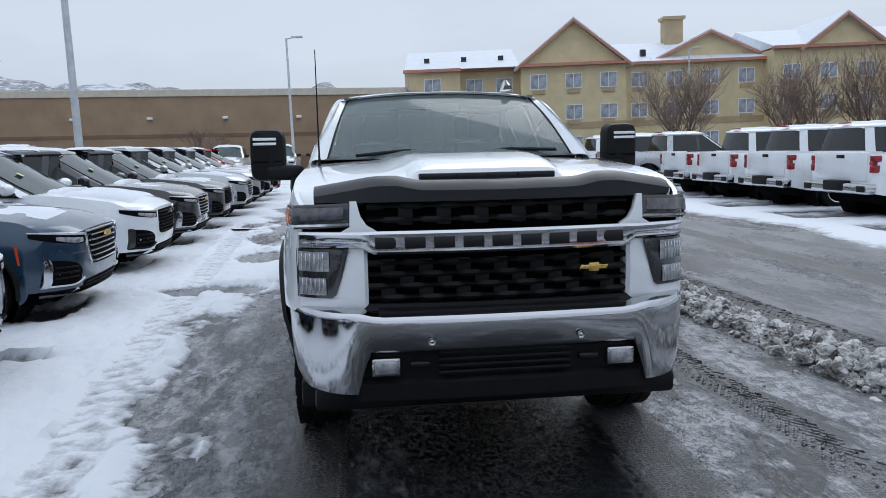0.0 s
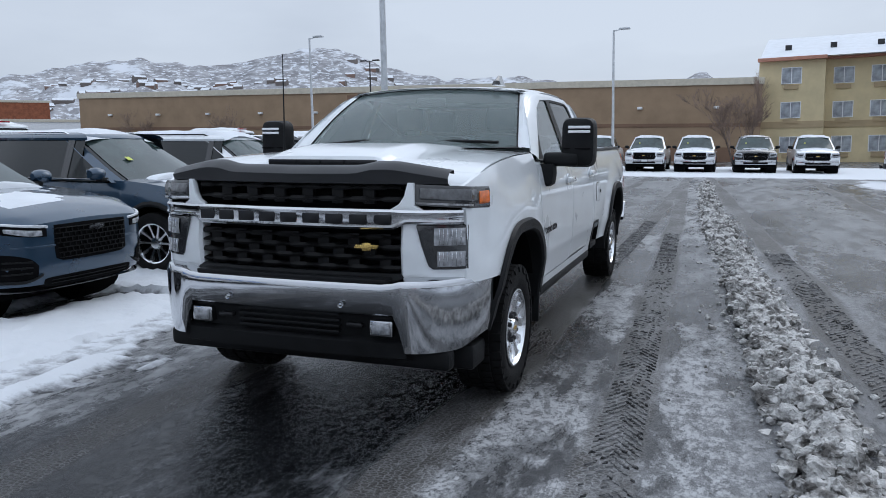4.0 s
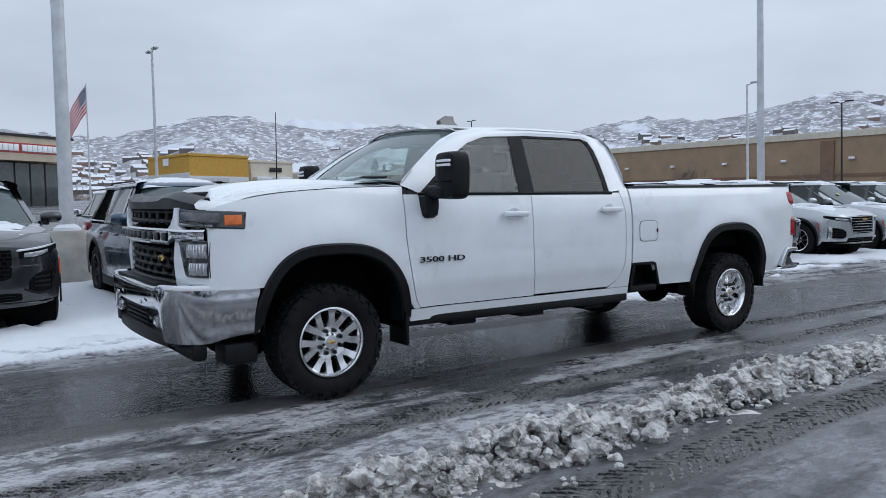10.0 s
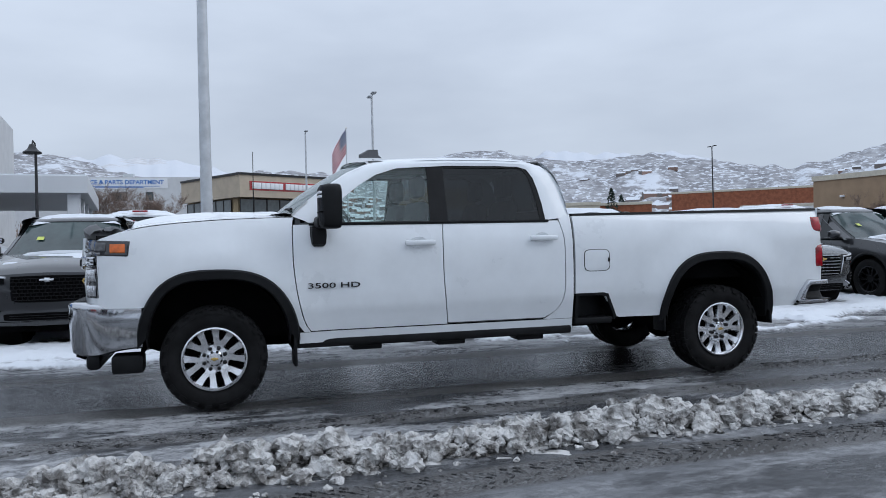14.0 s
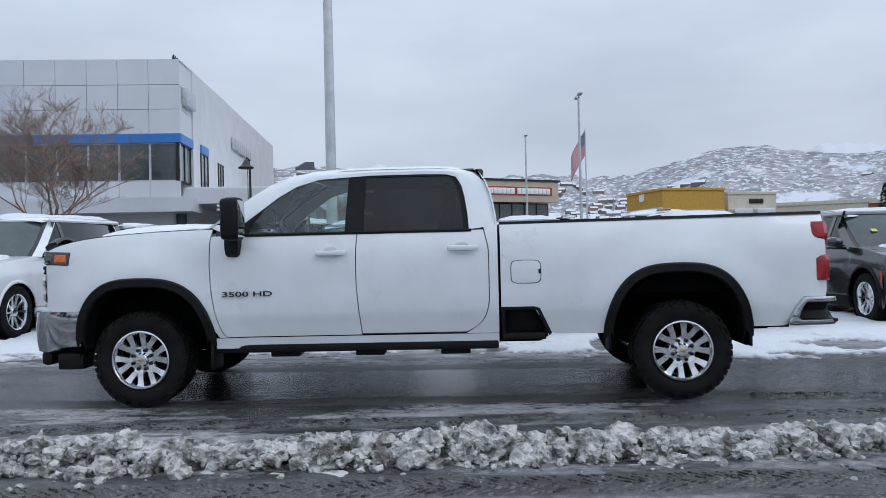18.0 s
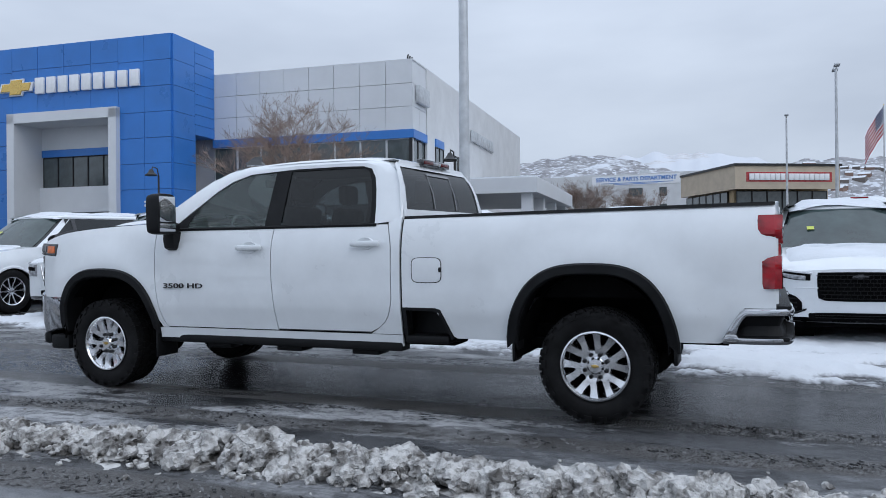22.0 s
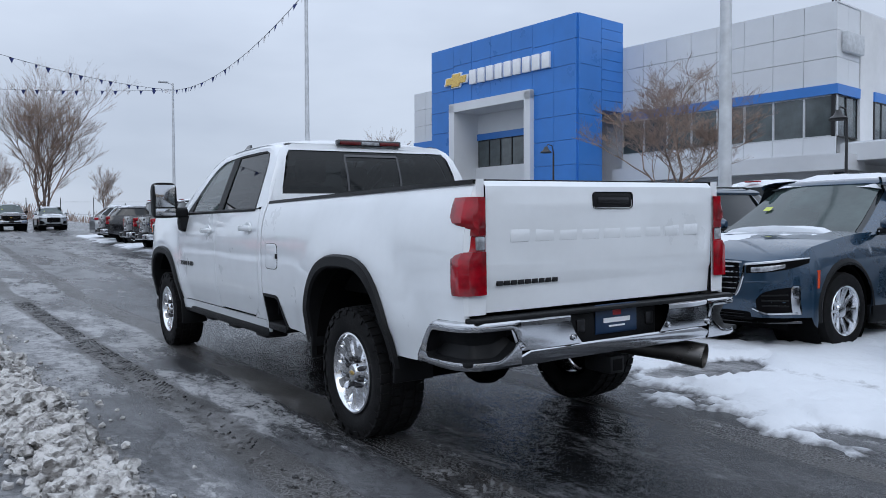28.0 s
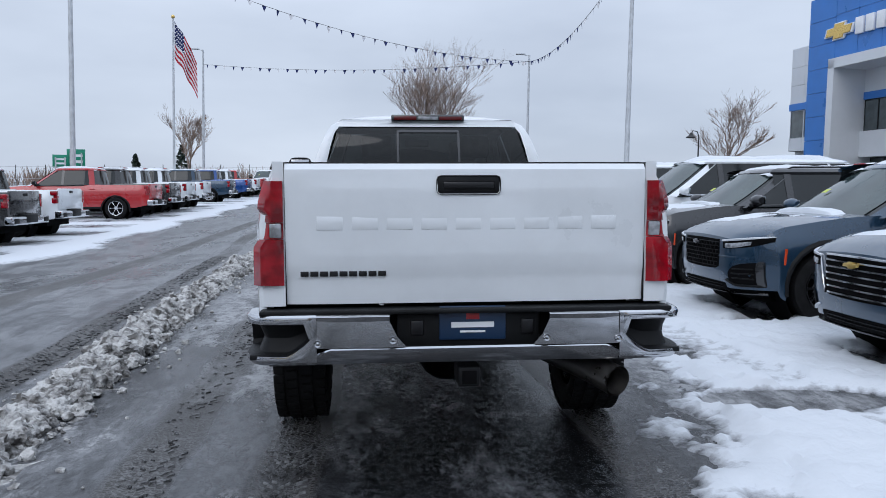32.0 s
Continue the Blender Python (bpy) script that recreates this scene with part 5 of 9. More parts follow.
            loft(bm, [ring_o, [(x + 0.0035, y, z) for x, y, z in ring_o], ring_i], close=True)
            P("fuel_door_gap", bm, DARKCHROME)
            bm = bmesh.new()
            loft(bm, [ring_i, [(x + 0.002, 3.145 + (y - 3.145) * 0.9, 1.045 + (z - 1.045) * 0.9) for x, y, z in ring_i], [(0.994, 3.145, 1.045)] * 28], close=True)
            P("fuel_door", bm, WHITE)
            part("fuel_latch", boxes((0.985, 1.004, 3.245, 3.262, 1.03, 1.065), bev=0.004), DARKCHROME, root)

        # cab frame: screen pillar, roof rail and rear pillar in one pressing
        O = [(0.60, 1.452), (0.73, 1.56), (0.90, 1.685), (1.06, 1.79), (1.22, 1.858), (1.42, 1.897), (1.9, 1.918), (2.36, 1.916), (2.58, 1.904), (2.74, 1.862), (2.83, 1.79), (2.885, 1.68), (2.91, 1.55), (2.925, 1.42)]
        I = [(0.74, 1.392), (0.84, 1.47), (1.00, 1.592), (1.14, 1.70), (1.28, 1.782), (1.46, 1.838), (1.9, 1.862), (2.33, 1.862), (2.52, 1.856), (2.60, 1.832), (2.645, 1.76), (2.67, 1.66), (2.69, 1.53), (2.70, 1.395)]

        def gx(z):
            return lerp(0.938, 0.748, ((z - 1.385) / 0.50) ** 1.05 if z > 1.385 else 0)

        bm = bmesh.new()
        rows = []
        for (oy, oz), (iy, iz) in zip(O, I):
            m = ((oy + iy) / 2, (oz + iz) / 2)
            rows.append([(s * (gx(oz) - 0.045 * min(1, max(0, (oz - 1.5) * 3))), oy - 0.012, oz + 0.012), (s * (gx(oz) - 0.012), oy, oz), (s * (gx(m[1]) + 0.006), m[0], m[1]), (s * gx(iz), iy, iz), (s * (gx(iz) - 0.02), iy, iz)])
        loft(bm, rows)
        P("cab_frame", bm, WHITE)
        # windows
        wf = curve([(1.385, 0.90), (1.47, 0.925), (1.592, 1.02), (1.70, 1.15), (1.782, 1.29), (1.838, 1.47), (1.86, 1.60)])
        wr_ = curve([(1.395, 2.70), (1.53, 2.69), (1.66, 2.672), (1.76, 2.648), (1.832, 2.602), (1.862, 2.53)])

        def pane(name, y0, y1, z0, z1, material, label, inset=0.012):
            bm2 = bmesh.new()
            loft(bm2, [[(s * (gx(z) - inset), lerp(y0(z), y1(z), k / 12), z) for k in range(13)] for z in [lerp(z0, z1, j / 12) for j in range(13)]])
            return P(name, bm2, material, None, label)

        pane("front_side_window", wf, lambda z: 1.70 + 0.04 * (z - 1.385), 1.385, 1.862, CLEAR, "lightly tinted front side window")
        pane("rear_side_window", lambda z: 1.84 + 0.02 * (z - 1.385), wr_, 1.392, 1.862, PRIVACY, "dark privacy glass")
        pane("door_pillar", lambda z: 1.692 + 0.04 * (z - 1.385), lambda z: 1.845 + 0.02 * (z - 1.385), 1.385, 1.862, PLASTIC, "gloss black door pillar", 0.004)
        pane("mirror_sail", lambda z: curve([(1.385, 0.73), (1.47, 0.845), (1.57, 0.99)])(z), lambda z: curve([(1.385, 0.905), (1.47, 0.93), (1.57, 1.005)])(z), 1.385, 1.57, PLASTIC, "", 0.003)
        pane("rear_window_edge", lambda z: wr_(z) - 0.045, lambda z: wr_(z) + 0.004, 1.39, 1.862, PLASTIC, "", 0.006)
        pane("window_header", lambda z: max(wf(z) - 0.0, 1.28), lambda z: wr_(z), 1.845, 1.866, PLASTIC, "", 0.005)
        bm = bmesh.new()
        loft(bm, [[(s * (gx(1.39) + 0.012), y, 1.376), (s * (gx(1.39) + 0.014), y, 1.392), (s * (gx(1.40) - 0.004), y, 1.402)] for y in (0.72, 1.2, 1.7, 2.2, 2.72)])
        P("belt_seal", bm, PLASTIC)
        # mirror: tow type head on a double arm
        mr = new("wing_mirror")
        mr.parent = root
        tagged(mr, "tall black towing mirror")
        bm = bmesh.new()
        rows = []
        for y, sx, sz in ((0.765, 0.30, 0.30), (0.77, 0.74, 0.80), (0.785, 0.92, 0.94), (0.83, 1.0, 1.0), (0.90, 1.0, 1.0), (0.915, 0.96, 0.97)):
            ring = []
            for k in range(28):
                w = 2 * math.pi * k / 28
                c, d = math.cos(w), math.sin(w)
                ring.append((s * (1.187 + 0.114 * sx * math.copysign(abs(c) ** 0.42, c)), y + 0.05 * (c > 0) * abs(c) * 0.3, 1.515 + 0.168 * sz * math.copysign(abs(d) ** 0.36, d)))
            rows.append(ring)
        loft(bm, rows, close=True, cap=True)
        P("mirror_shell", bm, PLASTIC, mr)
        part("mirror_glass", boxes((s * 1.093, s * 1.280, 0.912, 0.926, 1.45, 1.66), bev=0.005), CHROME, mr)
        part("spotter_glass", boxes((s * 1.093, s * 1.280, 0.912, 0.926, 1.37, 1.438), bev=0.005), CHROME, mr)
        for z in (1.578, 1.608):
            part("marker_strip", boxes((s * 1.125, s * 1.272, 0.764, 0.788, z, z + 0.018), bev=0.004), SIGNWHITE, mr)
        part("shell_crease", boxes((s * 1.095, s * 1.28, 0.766, 0.80, 1.468, 1.478), bev=0.003), DARK, mr)
        bm = bmesh.new()
        box(bm, s * 0.955, s * 1.20, 0.755, 0.865, 1.352, 1.448, bev=0.03, seg=3)
        P("mirror_arm", bm, PLASTIC, mr)
        bm = bmesh.new()
        loft(bm, [[(s * (0.975 + dx), 0.79 + dy, z) for dx, dy in ((-0.05, -w), (0.03 + o, -w * 0.8), (0.045 + o, 0), (0.03 + o, w * 0.8), (-0.05, w))] for z, w, o in ((1.215, 0.045, -0.01), (1.235, 0.062, 0.02), (1.30, 0.07, 0.03), (1.37, 0.066, 0.025))], close=True, cap=True)
        P("mirror_foot", bm, PLASTIC, mr)
        # running gear
        for wy in (0.0, 4.37):
            hero_wheel(root, s, wy)
        # seats
        for y0, nm in ((1.55, "front_seat"), (2.35, "rear_seat")):
            st = new(nm)
            st.parent = root
            c = s * 0.40
            part("seat_cushion", boxes((c - 0.25, c + 0.25, y0 - 0.45, y0 + 0.05, 0.95, 1.08), bev=0.05), SEAT, st)
            bm = boxes((c - 0.24, c + 0.24, y0, y0 + 0.13, 1.02, 1.60), bev=0.055)
            bmesh.ops.rotate(bm, verts=bm.verts, cent=(c, y0, 1.02), matrix=Matrix.Rotation(radians(-12), 3, "X"))
            P("backrest", bm, SEAT, st)
            bm = boxes((c - 0.13, c + 0.13, y0 + 0.12, y0 + 0.22, 1.61, 1.80), bev=0.04)
            P("headrest", bm, SEAT, st)

    # bonnet with a central bulge and scoop
    def bonnet_z(x, y):
        xe = side_x(y, shoulder(y)) - 0.006
        t = min(1, abs(x) / xe)
        z = shoulder(y) + 0.032 * (1 - t ** 2.6) * min(1, (y + 0.95) * 2.5)
        k = max(0, min(1, (0.50 - abs(x)) / 0.12))
        k = k * k * (3 - 2 * k)
        h = max(0, min(1, (y + 0.55) / 0.5)) * max(0, min(1, (0.9 - y) / 0.5))
        z += 0.022 * k * h
        k2 = max(0, min(1, (0.40 - abs(x)) / 0.07))
        k2 = k2 * k2 * (3 - 2 * k2)
        rise = max(0, min(1, (y + 0.63) / 0.035)) * max(0, min(1, (0.45 - y) / 0.85)) ** 0.8
        return z + 0.045 * k2 * rise

    ys = sorted([-0.84 + 1.36 * k / 34 for k in range(35)] + [-0.64, -0.628, -0.615, -0.605, -0.595, -0.585])
    bm = bmesh.new()
    rows = []
    for y in ys:
        xe = side_x(y, shoulder(y)) - 0.004
        yy = y
        rows.append([(xe * t, yy + 0.09 * t ** 6 * max(0, min(1, (-0.55 - y) / 0.29)) + 0.10 * (t * t) * max(0, min(1, (y - 0.1) / 0.42)), bonnet_z(xe * t, y)) for t in [k / 24 - 1 for k in range(49)]])
    loft(bm, rows)
    P("bonnet", bm, WHITE, None, "white bonnet with central scoop")
    sc = part("bonnet_scoop", boxes((-0.335, 0.335, -0.642, -0.605, 1.386, 1.418), bev=0.006), DARKCHROME, root, "black scoop opening")
    for x in (-0.15, 0.0, 0.15):
        part("scoop_rib", boxes((x - 0.004, x + 0.004, -0.646, -0.61, 1.388, 1.416)), PLASTIC, sc, smooth=False)
    # smoked bonnet guard
    bm = bmesh.new()
    rows = []
    for k in range(41):
        x = -0.83 + 1.66 * k / 40
        a = abs(x)
        y = front_y(min(a, 0.86)) + 0.035
        lip = 1.385 + 0.022 * max(0, min(1, (a - 0.36) / 0.10)) - 0.045 * max(0, min(1, (a - 0.56) / 0.27)) - 0.01 * max(0, (0.36 - a))
        rows.append([(x, y + 0.035, 1.285), (x, y - 0.035, 1.305), (x, y - 0.045, lip - 0.03), (x, y - 0.012, lip), (x, y + 0.05, lip + 0.012), (x, y + 0.06, lip - 0.01)])
    loft(bm, rows)
    P("bonnet_guard", bm, DEFLECTOR, None, "smoked acrylic bonnet guard")
    # scuttle, wipers and windscreen
    bm = bmesh.new()
    loft(bm, [[(x, 0.42 + 0.10 * (x / 0.8) ** 2, 1.478), (x, 0.50 + 0.1 * (x / 0.8) ** 2, 1.468), (x, 0.62 + 0.1 * (x / 0.8) ** 2, 1.50)] for x in [k / 10 * 0.86 for k in range(-10, 11)]])
    P("scuttle", bm, PLASTIC)
    for x0, x1 in ((-0.62, -0.02), (0.05, 0.68)):
        bm = bmesh.new()
        tube(bm, [(x0, 0.58, 1.50), ((x0 + x1) / 2, 0.60, 1.525), (x1, 0.57 + 0.06 * (x1 / 0.8) ** 2, 1.515)], 0.011, 6)
        part("wiper", bm, PLASTIC, root)

    def ws(u, v):
        t = u * 2 - 1
        w = lerp(0.80, 0.655, v)
        y = lerp(0.50, 1.17, v) + lerp(0.16, 0.10, v) * t * t
        return (w * t, y, lerp(1.475, 1.915, v) + 0.03 * math.sin(math.pi * v) - 0.03 * t * t * v)

    bm = bmesh.new()
    loft(bm, [[ws(i / 20, j / 12) for i in range(21)] for j in range(13)])
    P("windscreen", bm, SCREENGLASS, None, "sloping clear windscreen")
    bm = bmesh.new()
    loft(bm, [[(x, y, z + 0.004), (x, y - 0.004, z + 0.013), (x, y + 0.03, z + 0.021), (x, y + 0.10, z + 0.024)] for x, y, z in [ws(i / 20, 1) for i in range(21)]])
    P("roof_front_edge", bm, WHITE)
    bm = bmesh.new()
    for u in (0, 1):
        tube(bm, [ws(u, j / 12) for j in range(13)], 0.007, 6)
    P("screen_seal", bm, PLASTIC)
    for s in (1, -1):
        bm = bmesh.new()
        rows = []
        for j in range(13):
            a = ws(1 if s > 0 else 0, j / 12)
            z = a[2]
            oy = curve([(1.452, 0.60), (1.56, 0.73), (1.685, 0.90), (1.79, 1.06), (1.858, 1.22), (1.897, 1.42)])(min(z, 1.89))
            ox = lerp(0.938, 0.748, max(0, (z - 1.385) / 0.5) ** 1.05) - 0.012
            rows.append([a, (lerp(a[0], s * ox, 0.5), lerp(a[1], oy, 0.4) - 0.012, z + 0.008), (s * ox, oy, z)])
        loft(bm, rows)
        P("screen_pillar", bm, WHITE)
    # roof
    bm = bmesh.new()
    rows = []
    zs = curve([(1.16, 1.882), (1.42, 1.905), (1.9, 1.925), (2.36, 1.922), (2.58, 1.91), (2.74, 1.868), (2.80, 1.83)])
    for k in range(25):
        y = lerp(1.16, 2.80, k / 24)
        row = []
        for i in range(21):
            t = i / 10 - 1
            yy = y - (0.02 if y < 1.3 else 0) * (1 - t * t) + (0.10 * t * t if y < 1.2 else 0)
            row.append((t * lerp(0.70, 0.735, min(1, (y - 1.16) / 0.5)), yy, zs(y) - 0.012 * (abs(t) > 0.98) + 0.045 * (1 - abs(t) ** 3.0)))
        rows.append(row)
    loft(bm, rows)
    P("roof", bm, WHITE)
    # cab back
    bm = bmesh.new()
    outer = [(0.915, 1.40), (0.895, 1.55), (0.845, 1.68), (0.80, 1.79), (0.755, 1.86), (0.70, 1.885)]
    inner = [(0.80, 1.50), (0.795, 1.55), (0.765, 1.68), (0.735, 1.79), (0.70, 1.845), (0.62, 1.865)]
    yb = curve([(1.40, 2.925), (1.55, 2.91), (1.68, 2.885), (1.79, 2.845), (1.865, 2.80), (1.93, 2.77)])
    for s in (1, -1):
        bm = bmesh.new()
        loft(bm, [[(s * ox, yb(oz) - 0.01, oz), (s * (ox + ix) / 2, yb(oz) + 0.004, (oz + iz) / 2), (s * ix, yb(iz) - 0.004, iz)] for (ox, oz), (ix, iz) in zip(outer, inner)])
        P("cab_back_corner", bm, WHITE)
    bm = bmesh.new()
    loft(bm, [[(x, yb(1.46), 1.36), (x, yb(1.46) + 0.004, 1.46), (x, yb(1.50), 1.503)] for x in (-0.88, -0.4, 0, 0.4, 0.88)])
    P("cab_back_panel", bm, WHITE)
    bm = bmesh.new()
    loft(bm, [[(t * 0.715, yb(1.85), 1.845), (t * 0.70, yb(1.88), 1.88), (t * 0.67, 2.79, 1.906 - 0.01 * t * t), (t * 0.66, 2.70, 1.928 - 0.03 * abs(t) ** 3)] for t in [k / 8 for k in range(-8, 9)]])
    P("roof_rear_edge", bm, WHITE)
    bm = bmesh.new()
    loft(bm, [[(lerp(0.80, 0.70, j / 6) * t, yb(lerp(1.50, 1.85, j / 6)) - 0.012, lerp(1.50, 1.85, j / 6)) for t in (-1, -0.5, 0, 0.5, 1)] for j in range(7)])
    rw = P("rear_window", bm, PRIVACY, None, "dark rear window with sliding pane")
    for x in (-0.24, 0.24):
        bm = bmesh.new()
        loft(bm, [[(x - 0.011, yb(z) - 0.014, z), (x - 0.009, yb(z) - 0.004, z), (x + 0.009, yb(z) - 0.004, z), (x + 0.011, yb(z) - 0.014, z)] for z in (1.52, 1.65, 1.81)])
        P("slider_frame", bm, GUARD, rw)
    bm = bmesh.new()
    loft(bm, [[(x, yb(1.80) - 0.004, 1.80), (x, yb(1.82) - 0.004, 1.82)] for x in (-0.24, 0.24)])
    P("slider_frame", bm, GUARD, rw)
    bl = part("high_brake_light", boxes((-0.29, 0.29, 2.765, 2.825, 1.885, 1.94), bev=0.012), GUARD, root)
    part("brake_lens", boxes((-0.27, -0.09, 2.82, 2.832, 1.897, 1.925), bev=0.004), RIBRED, bl)
    part("brake_lens", boxes((0.09, 0.27, 2.82, 2.832, 1.897, 1.925), bev=0.004), RIBRED, bl)
    part("cargo_lens", boxes((-0.08, 0.08, 2.82, 2.832, 1.897, 1.925), bev=0.004), LENS, bl)
    # roof fin and aerial
    bm = bmesh.new()
    loft(bm, [[(0.49 + dx, 1.22 + dy, z) for dx, dy in ((-w, 0.0), (0, -0.02), (w, 0.0), (w * 0.8, l), (0, l + 0.01), (-w * 0.8, l))] for z, w, l in ((1.945, 0.035, 0.17), (1.975, 0.022, 0.14))] + [[(0.49 + dx, 1.29 + dy, 2.018) for dx, dy in ((-0.006, 0.0), (0, -0.01), (0.006, 0.0), (0.004, 0.07), (0, 0.075), (-0.004, 0.07))]], close=True, cap=True)
    P("roof_fin", bm, GUARD)
    bm = bmesh.new()
    tube(bm, [(-0.84, 0.38, 1.44), (-0.84, 0.38, 1.52), (-0.842, 0.385, 2.13)], [0.012, 0.006, 0.003], 6)
    part("whip_aerial", bm, PLASTIC, root)
    hero_front(root, P)
    hero_rear(root, P)
    # inside of the cab
    part("dashboard", boxes((-0.80, 0.80, 0.72, 1.02, 1.10, 1.42), bev=0.07), TRIM, root)
    bm = bmesh.new()
    ring = [(0.40 + 0.19 * math.cos(2 * math.pi * k / 24), 1.13 - 0.08 * math.sin(2 * math.pi * k / 24), 1.34 + 0.17 * math.sin(2 * math.pi * k / 24)) for k in range(25)]
    tube(bm, ring, 0.016, 6, cap=False)
    sw = P("steering_wheel", bm, TRIM)
    part("wheel_hub", boxes((0.24, 0.56, 1.10, 1.14, 1.31, 1.37), bev=0.02), TRIM, sw)
    part("cab_floor", boxes((-0.9, 0.9, 0.62, 2.90, 0.56, 0.60)), TRIM, root, smooth=False)
    part("firewall", boxes((-0.88, 0.88, 0.62, 0.66, 0.5, 1.43)), TRIM, root, smooth=False)
    part("cab_rear_trim", boxes((-0.86, 0.86, 2.80, 2.86, 0.5, 1.48)), TRIM, root, smooth=False)
    part("headliner", boxes((-0.68, 0.68, 1.25, 2.75, 1.895, 1.905)), TRIM, root, smooth=False)
    for s in (1, -1):
        part("door_card", boxes((s * 0.87, s * 0.90, 0.66, 2.86, 0.58, 1.40)), TRIM, root, smooth=False)
    part("rear_view_mirror", boxes((-0.12, 0.12, 1.12, 1.15, 1.78, 1.85), bev=0.015), TRIM, root)
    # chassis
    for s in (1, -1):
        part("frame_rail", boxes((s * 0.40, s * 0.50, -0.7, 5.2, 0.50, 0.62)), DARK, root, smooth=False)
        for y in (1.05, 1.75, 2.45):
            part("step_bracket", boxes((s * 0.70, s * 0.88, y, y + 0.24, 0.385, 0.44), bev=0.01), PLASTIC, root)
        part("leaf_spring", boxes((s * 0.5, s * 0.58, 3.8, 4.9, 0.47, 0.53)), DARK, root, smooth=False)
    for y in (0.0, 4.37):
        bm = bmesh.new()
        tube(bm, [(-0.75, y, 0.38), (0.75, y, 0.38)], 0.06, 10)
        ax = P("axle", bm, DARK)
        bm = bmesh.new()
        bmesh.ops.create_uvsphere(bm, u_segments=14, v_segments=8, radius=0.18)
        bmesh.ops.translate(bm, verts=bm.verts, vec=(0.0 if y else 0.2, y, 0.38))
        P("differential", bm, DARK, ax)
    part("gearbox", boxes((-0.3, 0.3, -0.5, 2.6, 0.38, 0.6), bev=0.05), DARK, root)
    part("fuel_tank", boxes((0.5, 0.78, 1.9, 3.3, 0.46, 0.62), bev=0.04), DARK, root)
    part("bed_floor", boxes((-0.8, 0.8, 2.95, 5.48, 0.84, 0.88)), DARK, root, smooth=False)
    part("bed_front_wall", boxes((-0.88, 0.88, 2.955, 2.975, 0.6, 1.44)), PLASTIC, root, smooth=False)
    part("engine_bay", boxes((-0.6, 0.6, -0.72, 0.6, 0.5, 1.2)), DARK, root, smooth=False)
    # model numerals on both front doors
    for s in (1, -1):
        t = text("3500 HD", 0.058, DARKCHROME, root, pose(s * 1.001, 0.90, 0.912, 90, 0, 91.5 * s), 0.003, "model_numerals", 1.9, 0.0006)
    return root


def front_y(x):
    """How far forward the nose reaches at a half width."""
    a = abs(x)
    return -0.965 + 0.045 * (a / 0.6) ** 2 if a < 0.6 else -0.92 + 0.30 * (a - 0.6) + 0.06 * ((a - 0.6) / 0.33) ** 6


